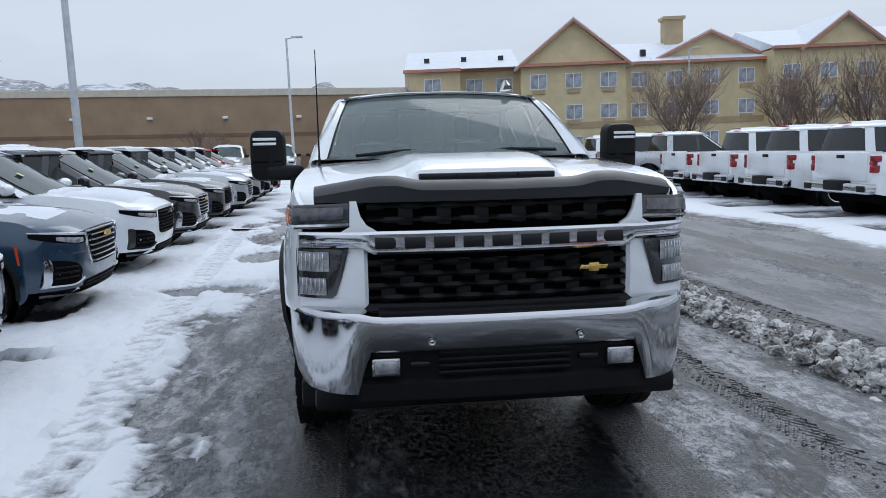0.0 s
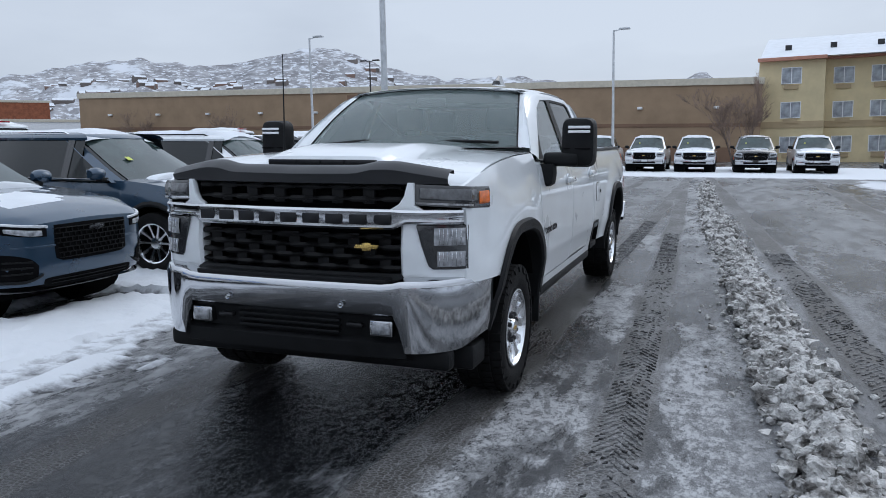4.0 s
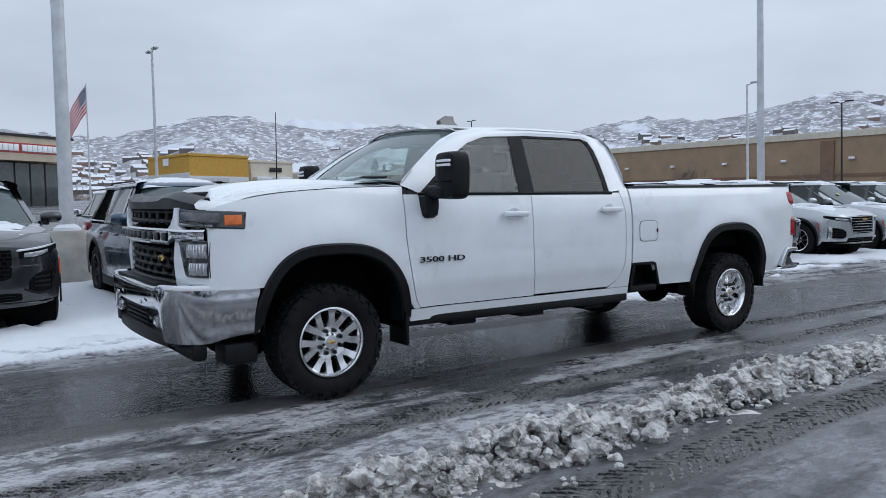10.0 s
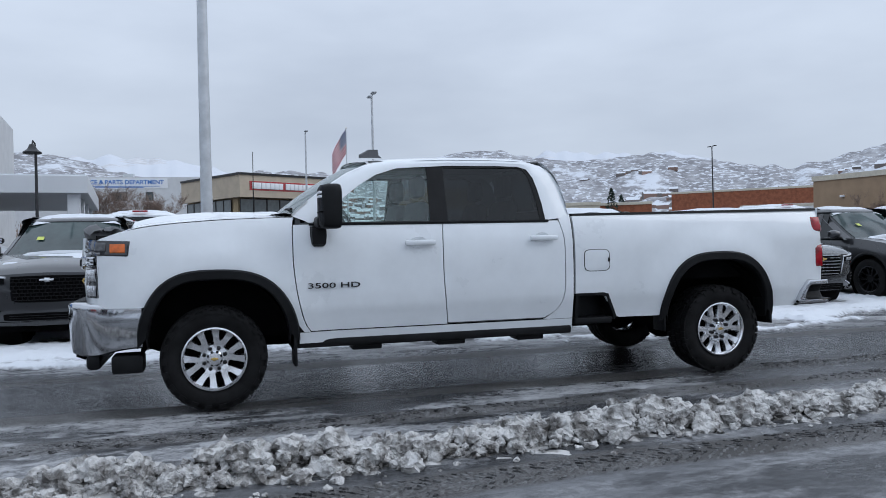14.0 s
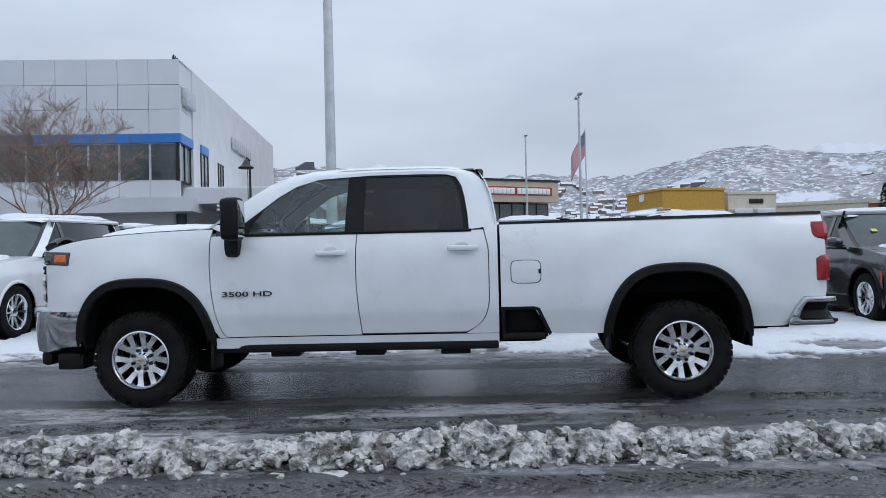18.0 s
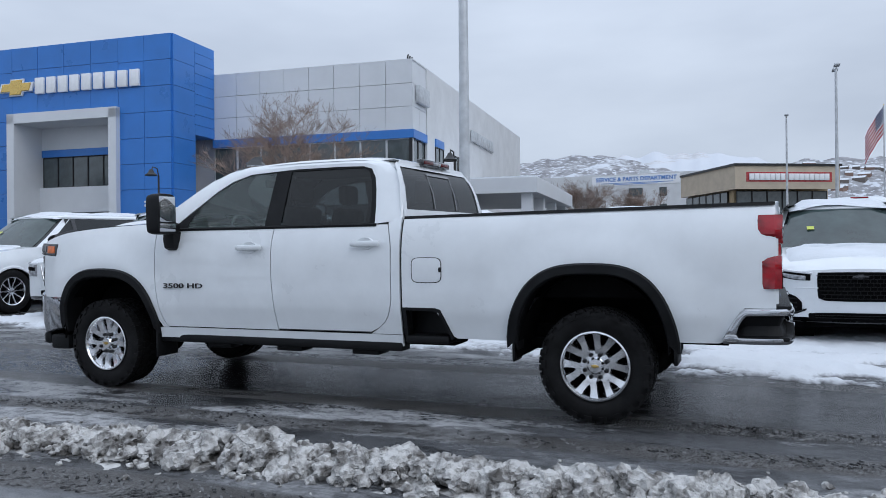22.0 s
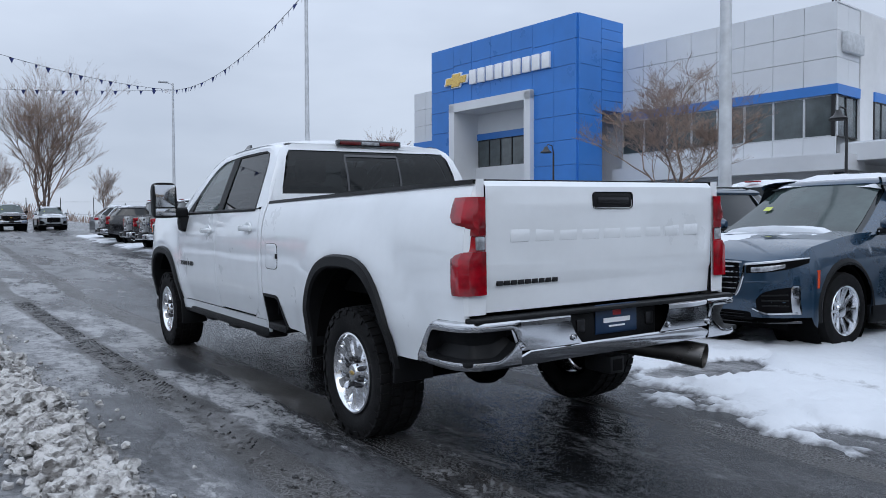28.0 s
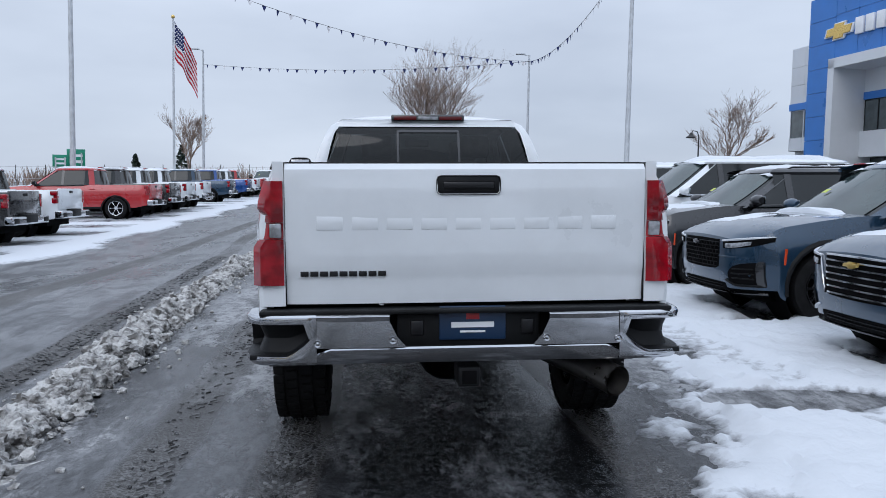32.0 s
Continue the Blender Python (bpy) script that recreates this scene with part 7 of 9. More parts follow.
        # the corner: one pressing from the bed side round to the back, with a pocket for a step
        knots = [(1.006, 5.190), (1.006, 5.235), (1.006, 5.30), (1.004, 5.40), (0.996, 5.475), (0.972, 5.54), (0.93, 5.582), (0.87, 5.600), (0.80, 5.605), (0.74, 5.606), (0.68, 5.605)]
        dist = [0.0]
        for (ax, ay), (bx, by) in zip(knots, knots[1:]):
            dist.append(dist[-1] + math.hypot(bx - ax, by - ay))
        end = dist[-1]
        cx, cy = curve([(d, k[0]) for d, k in zip(dist, knots)]), curve([(d, k[1]) for d, k in zip(dist, knots)])
        high = curve([(0, 0.615), (0.045, 0.70), (0.11, 0.785), (0.14, 0.798), (end, 0.800)])
        p_top = curve([(0.075, 0.64), (0.095, 0.70), (0.14, 0.758), (end - 0.06, 0.762), (end - 0.035, 0.75), (end - 0.02, 0.70)])
        p_low = curve([(0.075, 0.64), (0.085, 0.618), (end - 0.14, 0.618), (end - 0.06, 0.662), (end - 0.03, 0.69), (end - 0.02, 0.70)])
        outer_rows, pocket = [], []
        n = 44
        for k in range(n + 1):
            d = end * k / n
            tx, ty = cx(min(end, d + 0.01)) - cx(max(0, d - 0.01)), cy(min(end, d + 0.01)) - cy(max(0, d - 0.01))
            l = math.hypot(tx, ty)
            nx, ny = ty / l, -tx / l
            q = lambda o, z: (s * (cx(d) + nx * o), cy(d) + ny * o, z)
            hi, pt, pl = high(d), p_top(d), p_low(d)
            pt, pl = min(pt, hi - 0.004), min(pl, hi - 0.006)
            outer_rows.append(([q(-0.05, hi + 0.004), q(-0.010, hi), q(0.0, hi - 0.008), q(0.003, (hi + pt) / 2), q(0.0, pt)], [q(0.0, pl), q(0.003, (pl + 0.59) / 2), q(0.0, 0.592), q(-0.012, 0.579), q(-0.07, 0.574)]))
            if 0.075 < d < end - 0.02:
                pocket.append([q(0.0, pt), q(-0.05, pt - 0.012), q(-0.075, (pt + pl) / 2), q(-0.05, pl + 0.012), q(0.0, pl)])
        bm = bmesh.new()
        loft(bm, [r[0] for r in outer_rows])
        loft(bm, [r[1] for r in outer_rows])
        P("bumper_corner", bm, CHROME, rb, "rounded chrome bumper corner")
        bm = bmesh.new()
        loft(bm, pocket)
        cs = P("corner_step", bm, PLASTIC, rb, "black recessed corner step")
        part("step_tread", boxes((s * 0.80, s * 0.975, 5.40, 5.575, 0.600, 0.624), bev=0.004), PLASTIC, cs)
        for x, z in ((0.345, 0.685), (0.675, 0.675)):
            bm = bmesh.new()
            lathe(bm, [(0.0, 0.017), (0.008, 0.016), (0.006, 0.009), (0.009, 0.0)], 14, "y")
            bmesh.ops.translate(bm, verts=bm.verts, vec=(s * x, 5.603, z))
            P("parking_sensor", bm, CHROME, rb)
    part("bumper_top_step", boxes((-0.93, 0.93, 5.47, 5.588, 0.796, 0.817), bev=0.007), PLASTIC, rb, "ribbed black bumper top")
    part("plate_recess", boxes((-0.33, 0.33, 5.46, 5.53, 0.62, 0.795), bev=0.015), PLASTIC, rb)
    part("bumper_core", boxes((-0.90, 0.90, 5.30, 5.50, 0.58, 0.80), bev=0.02), DARK, rb)
    for x in (-0.27, 0.235):
        part("plate_lamp", boxes((x - 0.03, x + 0.03, 5.525, 5.54, 0.69, 0.76), bev=0.008), DARKCHROME, rb)
    pl = part("dealer_plate", boxes((-0.17, 0.135, 5.53, 5.54, 0.668, 0.823), bev=0.006), PLATEBLUE, rb, "dark blue plate with plain bars")
    part("plate_bar", boxes((-0.115, 0.08, 5.54, 5.5425, 0.725, 0.75)), SIGNWHITE, pl, smooth=False)
    part("plate_bar", boxes((-0.075, 0.04, 5.54, 5.5425, 0.702, 0.711)), SIGNWHITE, pl, smooth=False)
    part("plate_mark", boxes((-0.048, 0.012, 5.54, 5.5425, 0.762, 0.792), bev=0.001), RED, pl, smooth=False)
    part("hitch_receiver", boxes((-0.05, 0.05, 5.36, 5.56, 0.455, 0.545), bev=0.006), PLASTIC, root)
    part("receiver_hole", boxes((-0.033, 0.033, 5.555, 5.563, 0.470, 0.530)), DARK, root, smooth=False)
    bm = bmesh.new()
    tube(bm, [(-0.42, 4.7, 0.47), (-0.50, 5.15, 0.50), (-0.60, 5.40, 0.495), (-0.68, 5.58, 0.47)], [0.045, 0.055, 0.068, 0.072], 18, cap=False)
    tube(bm, [(-0.68, 5.58, 0.47), (-0.60, 5.40, 0.495)], [0.062, 0.055], 18, cap=False)
    P("exhaust_tip", bm, EXHAUST, None, "large steel exhaust tip")
    part("spare_wheel", lathe_at(), RUBBER, root)


def lathe_at():
    bm = bmesh.new()
    lathe(bm, [(-0.12, 0.0), (-0.12, 0.36), (-0.06, 0.39), (0.06, 0.39), (0.12, 0.36), (0.12, 0.0)], 28, "z")
    bmesh.ops.translate(bm, verts=bm.verts, vec=(0, 4.72, 0.80))
    return bm


hero_truck()

# ---- the parked rows ----
SUV_BLUE = vehicle("suv", BLUE, "dark blue crossover with black mesh grille parked on snow", DARKALLOY, snow=0.25, gold=False)
SUV_BLUE_CHROME = vehicle("suv", BLUE, "dark blue crossover with chrome bar grille parked on snow", ALLOY, chrome=True, snow=0.25)
SUV_WHITE = vehicle("suv", WHITE, "white crossover with black grille and snow on its bonnet", DARKALLOY, snow=0.95, gold=False)
SUV_BLACK = vehicle("suv", BLACK, "black crossover with chrome bar grille parked on snow", ALLOY, chrome=True, snow=0.2)
SUV_GREY = vehicle("suv", GREY, "dark grey crossover parked on snow", DARKALLOY, snow=0.2, gold=False)
SUV_CHROME = vehicle("wide", SILVER, "silver crossover with chrome bar grille parked on snow", ALLOY, chrome=True, snow=0.35)
SUV_SILVER = vehicle("wide", SILVER, "silver crossover with black grille and snowy roof", DARKALLOY, snow=0.3, gold=False)
SUV_RED = vehicle("wide", RED, "red crossover with black grille at the row's end", DARKALLOY, snow=0.2, gold=False)
COMPACT = vehicle("compact", GREY, "dark grey compact crossover with snow on its bumper", DARKALLOY, snow=0.2)
LARGE_SUV = vehicle("large", WHITE, "large white sport utility with snow on its roof", ALLOY, chrome=True, snow=0.8)
PICK_WHITE = vehicle("pickup", WHITE, "white crew cab pickup with snow on its bumper", ALLOY, snow=0.6)
PICK_GREY = vehicle("pickup", SILVER, "silver grey crew cab pickup parked in a row", ALLOY, snow=0.3)
PICK_BLACK = vehicle("pickup", BLACK, "black crew cab pickup parked in a row", ALLOY, snow=0.1)
PICK_RED = vehicle("pickup", RED, "red crew cab pickup parked in a row", ALLOY, snow=0.3)
PICK_NAVY = vehicle("pickup", BLUE, "dark blue crew cab pickup parked in a row", ALLOY, snow=0.3)
PICK_BLUE = vehicle("pickup", MIDBLUE, "blue crew cab pickup parked in a row", ALLOY, snow=0.3)
USED = set()


def park(model, x, y, rz, group):
    m = at(x, y, rz)
    if model.name not in USED:
        USED.add(model.name)
        model.matrix_basis = m
        ob = model
    else:
        ob = copy_thing(model, m)
    tagged(ob, group=group)
    return ob


def stall(k):
    return 0.84 + 2.75 * k


for k, model in enumerate((SUV_BLUE, SUV_BLUE_CHROME, SUV_WHITE, SUV_BLACK, SUV_GREY, SUV_CHROME, SUV_SILVER, SUV_SILVER, SUV_RED)):
    park(model, -5.42, stall(k), 0.6, "row of parked crossovers")
park(COMPACT, -5.3, stall(-1), 0, "row of parked crossovers")
park(LARGE_SUV, -5.75, -5.1, 0, "row of parked crossovers")
park(LARGE_SUV, -5.8, -8.6, 0, "row of parked crossovers")
for y, model in zip((-19.8, -22.6, -28.2, -31.2, -34.4), (PICK_BLACK, PICK_BLACK, PICK_BLACK, SUV_GREY, SUV_SILVER)):
    park(model, -5.95, y, 180, "dark vehicles tail to the lane")
for x, y, model in zip((12.0, 12.0, 12.0, 12.0, 11.3, 11.2, 11.2), (10.15, 12.95, 15.55, 18.15, 22.4, 25.7, 29.9), (PICK_WHITE, PICK_WHITE, PICK_WHITE, PICK_WHITE, PICK_GREY, PICK_WHITE, PICK_WHITE)):
    park(model, x, y, 2, "row of pickups tail to the lane")
for y, model in zip((-7.4, -10.4, -13.2, -21.5, -24.4, -27.2, -30.6, -37.5, -43.7, -47.5, -51.0), (PICK_WHITE, PICK_BLACK, PICK_WHITE, PICK_RED, PICK_BLACK, PICK_WHITE, PICK_WHITE, PICK_NAVY, PICK_BLUE, PICK_WHITE, PICK_RED)):
    park(model, 11.75, y, 0, "row of pickups tail to the lane")
for x, model in zip((-7.2, -4.4, -1.7, 0.8, 3.7, 6.5), (PICK_WHITE, PICK_WHITE, PICK_WHITE, PICK_WHITE, PICK_BLACK, PICK_WHITE)):
    park(model, x, 40.2, -90, "pickups facing down the lane")
for x, model in zip((9.4, 6.8, 4.2, 1.5, -1.2, -3.9), (PICK_WHITE, PICK_BLACK, SUV_WHITE, SUV_WHITE, PICK_BLACK, SUV_SILVER)):
    park(model, x, -56, 90, "vehicles facing up the lane")
for k, model in zip((-5, -3.6, -2.5, -0.9, 0.3, 1.3, 2.3, 3.3, 4.3, 5.3, 6.3, 7.3, 8.4), (SUV_WHITE, PICK_WHITE, PICK_GREY, PICK_WHITE, SUV_WHITE, SUV_BLACK, PICK_WHITE, SUV_GREY, SUV_SILVER, PICK_WHITE, SUV_GREY, PICK_WHITE, PICK_WHITE)):
    park(model, -12.3, stall(k), 180, "back row of parked vehicles")

# ---- lamp posts ----


def light_pole(x, y, h, label, heads=1, r=0.075, material=None, base=False, az=0.0):
    root = thing("street_lamp", label, "street lamp", "car park lamps", m=up(x, y, az))
    material = material or STEEL
    bm = bmesh.new()
    tube(bm, [(0, 0, 0.02), (0, 0, h * 0.5), (0, 0, h)], [r * 1.25, r, r * 0.75], 12)
    part("pole", bm, material, root)
    if base:
        bm = bmesh.new()
        lathe(bm, [(-0.05, 0.40), (0.85, 0.40), (0.9, 0.37), (0.9, 0.0)], 28, "z")
        part("concrete_base", bm, CONCRETE, root, "round cast concrete base")
        bm = bmesh.new()
        lathe(bm, [(0.9, 0.22), (0.95, 0.21), (1.0, 0.13), (1.02, 0.0)], 16, "z")
        part("snow_cap", bm, SNOW, root)
    for k in range(heads):
        s = 1 if k == 0 else -1
        bm = bmesh.new()
        tube(bm, [(0, 0, h - 0.06), (s * 0.35, 0, h + 0.02)], 0.03, 6)
        part("lamp_arm", bm, material, root)
        bm = boxes((s * 0.28, s * 0.88, -0.14, 0.14, h + 0.0, h + 0.1), bev=0.03)
        part("lamp_head", bm, material, root)
    return root


light_pole(-8.46, -0.18, 11.5, "tall white lamp post on a round concrete base", 2, 0.095, base=True, az=90)
light_pole(-8.1, 18.7, 11.5, "tall white lamp post beside parked cars", 2, 0.095, base=True, az=90)
light_pole(-8.76, -19.1, 9.7, "grey lamp post with two flat heads", 2, 0.085, base=True)
light_pole(-9.5, -42.1, 9.4, "grey lamp post carrying pennant lines", 1, 0.085)
light_pole(-3.56, 39.3, 7.6, "white lamp post behind the facing pickups", 1, 0.07)
light_pole(-38, 8.8, 9.2, "grey lamp post with two flat heads", 2, 0.08)
light_pole(-20.7, 36.6, 7.5, "white lamp post with one flat head", 1, 0.07)
light_pole(-26, 56.3, 8.2, "black lamp post with flat head", 2, 0.07, BLACKPOLE)
light_pole(-57, 6.9, 9.2, "grey lamp post with flat head", 1, 0.08)
light_pole(-84, 64.4, 11.5, "black lamp post with flat head", 2, 0.09, BLACKPOLE)
light_pole(13.6, -52.0, 11.0, "grey lamp post beyond the pickups", 1, 0.09)
light_pole(12.4, -23.0, 11.5, "tall white lamp post beside the pickups", 2, 0.095, az=90)
light_pole(25.0, 52.0, 8.5, "white lamp post before the hotel", 1, 0.08)
light_pole(36.0, 43.0, 11.5, "white lamp post before the hotel", 1, 0.09)

# ---- buildings ----


def window(parent, m, w, h, panes=2, label="", frame_mat=None, glass=None, depth=0.12):
    """A framed window in the local plane y = 0, facing -y, round its lower middle."""
    wn = new("window")
    wn.parent = parent
    wn.matrix_basis = m
    tagged(wn, label)
    bm = bmesh.new()
    t = 0.06
    for a in ((-w / 2, w / 2, 0, t), (-w / 2, w / 2, h - t, h)):
        box(bm, a[0], a[1], -0.05, depth, a[2], a[3])
    for k in range(panes + 1):
        x = -w / 2 + (w - t) * k / panes
        box(bm, x, x + t, -0.045, depth, 0, h)
    part("frame", bm, frame_mat or MULLION, wn, smooth=False)
    pw = (w - t) / panes
    for k in range(panes):
        x = -w / 2 + pw * k
        part("pane", boxes((x + 0.02, x + pw + t - 0.02, 0.0, 0.02, 0.02, h - 0.02)), glass or GLASS, wn, smooth=False)
    return wn


def letters(parent, m, count, size, material, depth=0.08, name="sign_block", gap=0.22, word_gap=None, wide=0.78):
    """A brand name as a row of plain blocks."""
    w = size * wide
    x = 0.0
    for k in range(count):
        b = boxes((x, x + w, -depth, 0, 0, size), bev=0.02)
        ob = part(name, b, material, parent)
        ob.matrix_basis = m
        x += w * (1 + gap)
        if word_gap and k + 1 in word_gap:
            x += w * 0.8


def dealership():
    root = thing("dealership", "two-storey car showroom with grey panels and a blue portal", "building", m=up(-35.7, -14.3, 6.2) @ pose(1.1, 0.72, -0.55))
    H = 11.9
    F = lambda y, x=0.0, z=0.0: pose(x, y, z, 0, 0, 90)

    def panel_wall(name, x, y0, y1, z0, z1, material, face="x", cell=1.25, thick=0.1, at_y=0.0):
        """A wall clad in separate panels with open joints; face x: looks to +x, face y: looks to +y."""
        wall = part(name, boxes((x - 0.5, x - thick, y0 + 0.02, y1 - 0.15, z0, z1) if face == "x" else (y0 + 0.02, y1 - 0.15, at_y - 0.5, at_y - thick, z0, z1)), MULLION, root, smooth=False)
        ny, nz = max(1, round((y1 - y0) / (cell * 1.35))), max(1, round((z1 - z0) / cell))
        for i in range(ny):
            for j in range(nz):
                a, b = lerp(y0, y1, i / ny) + 0.012, lerp(y0, y1, (i + 1) / ny) - 0.012
                c, d = lerp(z0, z1, j / nz) + 0.012, lerp(z0, z1, (j + 1) / nz) - 0.012
                bm = boxes((x - thick, x, a, b, c, d) if face == "x" else (a, b, at_y - thick, at_y, c, d))
                part("panel", bm, material, wall, smooth=False)
        return wall

    panel_wall("wall", 0, -13.24, 0, 7.85, H, PANEL)
    panel_wall("wall", 0, -34.94, -27.14, 7.85, H, PANEL)
    panel_wall("wall", 0, -13.24, 0, 4.3, 5.25, PANEL)
    panel_wall("wall", 0, -34.94, -27.14, 4.3, 5.25, PANEL)
    for y0, y1 in ((-13.24, 0.06), (-34.94, -27.14)):
        part("blue_band", boxes((-0.5, 0.08, y0, y1, 7.35, 7.85)), BLUEPANEL, root, smooth=False)
    n = 8
    for k in range(n):
        window(root, F(-13.24 + 13.24 * (k + 0.5) / n, -0.12, 5.25), 13.24 / n, 2.1, 1, "tinted upper window", STEEL)
    for k in range(5):
        window(root, F(-34.94 + 7.8 * (k + 0.5) / 5, -0.12, 5.25), 7.8 / 5, 2.1, 1, "tinted upper window", STEEL)
    for k in range(10):
        window(root, F(-13.24 + 13.24 * (k + 0.5) / 10, -1.2, 0.2), 1.23, 4.1, 1, "showroom window")
    part("ground_floor_beam", boxes((-1.5, 0.9, -13.24, 0.8, 3.5, 4.3)), PANEL, root, smooth=False)
    # side to the service yard
    panel_wall("side_wall", 0, -2.6, 0, 7.85, H, PANEL, "y")
    part("blue_band", boxes((-2.6, 0.0, -0.5, 0.08, 7.35, 7.85)), BLUEPANEL, root, smooth=False)
    for k in range(2):
        window(root, pose(-2.6 + 1.3 * (k + 0.5), -0.12, 5.25, 0, 0, 180), 1.3, 2.1, 1, "tinted corner window")
    part("side_wall", boxes((-33, -2.6, -0.6, 0.06, 0, H)), OFFWHITE, root, smooth=False)
    part("main_block", boxes((-33, -0.6, -34.94, -0.6, 0, H - 0.1)), OFFWHITE, root, smooth=False)
    part("blue_band", boxes((-6.0, -4.2, 0.06, 0.16, 7.35, 7.85)), BLUEPANEL, root, smooth=False)
    window(root, pose(-5.1, 0.09, 5.25, 0, 0, 180), 1.8, 2.1, 2, "tinted side window")
    for x, w, h in ((-9.6, 1.5, 2.0), (-18.5, 1.4, 0.9), (-24.0, 1.4, 0.9), (-29.0, 1.0, 0.9)):
        window(root, pose(x, 0.09, 5.3, 0, 0, 180), w, h, 2, "small side window")
    part("sign_box", boxes((-2.5, -0.5, 0.02, 0.3, 9.5, 10.5), bev=0.03), STEEL, root, "dull metal sign box")
    letters(root, pose(-13.2, 0.1, 8.9, 0, 0, 180), 9, 0.85, STEEL, 0.15)
    bm = bmesh.new()
    for k in range(3):
        tube(bm, [(-0.4 - 0.35 * k, -0.4, H), (-0.4 - 0.35 * k, -0.4, H + 0.28), (-0.2 - 0.35 * k, -0.3, H + 0.33)], 0.05, 6)
    part("roof_lights", bm, BLACKPOLE, root)
    part("roof", boxes((-33.1, 0.0, -34.94, 0.05, H - 0.02, H + 0.06)), PANEL, root, smooth=False)
    # portal
    X, y0, y1, T = 4.3, -27.14, -13.24, 13.5
    o0, o1, ot = -24.64, -16.84, 9.3
    por = new("portal")
    por.parent = root
    tagged(por, "bright blue panel entrance portal")
    part("portal_core", boxes((0, X - 0.12, y0, o0 - 0.1, 0, T), (1.9, X - 0.12, o1 + 0.1, y1, 0, T), (0, 1.9, o1 + 0.1, y1, 7.9, T), (0, X - 0.12, o0 - 0.1, o1 + 0.1, ot + 0.1, T)), BLUEPANEL, por, smooth=False)

    def tiles(x0, x1, z0, z1, nx, nz):
        for i in range(nx):
            for j in range(nz):
                a, b = lerp(x0, x1, i / nx) + 0.012, lerp(x0, x1, (i + 1) / nx) - 0.012
                c, d = lerp(z0, z1, j / nz) + 0.012, lerp(z0, z1, (j + 1) / nz) - 0.012
                part("panel", boxes((X - 0.12, X, a, b, c, d)), BLUEPANEL, por, smooth=False)

    tiles(y0, o0, 0, T, 1, 9)
    tiles(o1, y1, 0, T, 2, 9)
    tiles(o0, o1, ot, T, 4, 3)
    for i in range(2):
        for j in range(9):
            a, b = lerp(0, X - 0.12, i / 2) + 0.012, lerp(0, X - 0.12, (i + 1) / 2) - 0.012
            c, d = lerp(7.9 if i == 0 else 0, T, j / 9) + 0.012, lerp(7.9 if i == 0 else 0, T, (j + 1) / 9) - 0.012
            part("panel", boxes((a, b, y1, y1 + 0.1, c, d)), BLUEPANEL, por, smooth=False)
    part("portal_frame", boxes((0.5, X + 0.35, o0 - 0.1, o0 + 0.45, 0, ot), (0.5, X + 0.35, o1 - 0.45, o1 + 0.1, 0, ot), (0.5, X + 0.35, o0 - 0.1, o1 + 0.1, ot - 0.5, ot + 0.1)), PANEL, por, "pale grey metal frame", smooth=False)
    part("entrance_wall", boxes((2.0, 2.4, o0, o1, 7.4, 9.5), (2.0, 2.6, o0, o1, 3.4, 5.0)), PANEL, por, smooth=False)
    part("blue_band", boxes((2.1, 2.46, o0, o1, 6.95, 7.4)), BLUEPANEL, por, smooth=False)
    for k in range(6):
        window(root, F(lerp(o0 + 0.45, o1 - 0.45, (k + 0.5) / 6), 2.3, 5.0), 7.3 / 6, 1.95, 1, "tinted entrance window")
    for k in range(6):
        window(root, F(lerp(o0 + 0.45, o1 - 0.45, (k + 0.5) / 6), 1.7, 0.1), 7.3 / 6, 3.3, 1, "entrance glazing")
    def cross(k):
        return [(-1.32 * k, -0.28 * k), (-0.50 * k, -0.28 * k), (-0.58 * k, -0.52 * k), (0.42 * k, -0.52 * k), (0.50 * k, -0.28 * k), (1.15 * k, -0.28 * k), (1.32 * k, 0.28 * k), (0.50 * k, 0.28 * k), (0.58 * k, 0.52 * k), (-0.42 * k, 0.52 * k), (-0.50 * k, 0.28 * k), (-1.15 * k, 0.28 * k)]

    bm = bmesh.new()
    extrude(bm, cross(1.0), 0.0, 0.14, lambda u, v, d: (X + d, -24.2 + u, 11.05 + v), bev=0.02)
    em = part("sign_emblem", bm, SIGNWHITE, por, "gold cross-shaped emblem with a pale rim", smooth=False)
    bm = bmesh.new()
    extrude(bm, cross(0.87), 0.10, 0.19, lambda u, v, d: (X + d, -24.2 + u, 11.05 + v), bev=0.03)
    part("emblem_face", bm, GOLD, em, smooth=False)
    letters(por, pose(X + 0.02, -22.74, 10.55, 0, 0, 90), 9, 0.98, SIGNWHITE, 0.18, gap=0.34, wide=0.65)
    letters(root, pose(0.02, -32.5, 9.3, 0, 0, 90), 7, 0.8, STEEL, 0.12)
    # canopy over the service drive
    can = thing("canopy", "pale grey flat-roofed drive canopy on columns", "canopy", m=up(-39.5, -11.0, 6.2))
    part("canopy_roof", boxes((-12, 4.0, -3.0, 4.2, 3.3, 4.2), bev=0.03), PANEL, can, smooth=False)
    part("canopy_snow", boxes((-11.9, 3.9, -2.9, 4.1, 4.2, 4.26)), SNOW, can, smooth=False)
    for x in (-11, -6, -1, 3.3):
        part("column", boxes((x - 0.3, x + 0.3, 3.2, 3.8, 0, 3.3), bev=0.02), PANEL, can, smooth=False)


dealership()


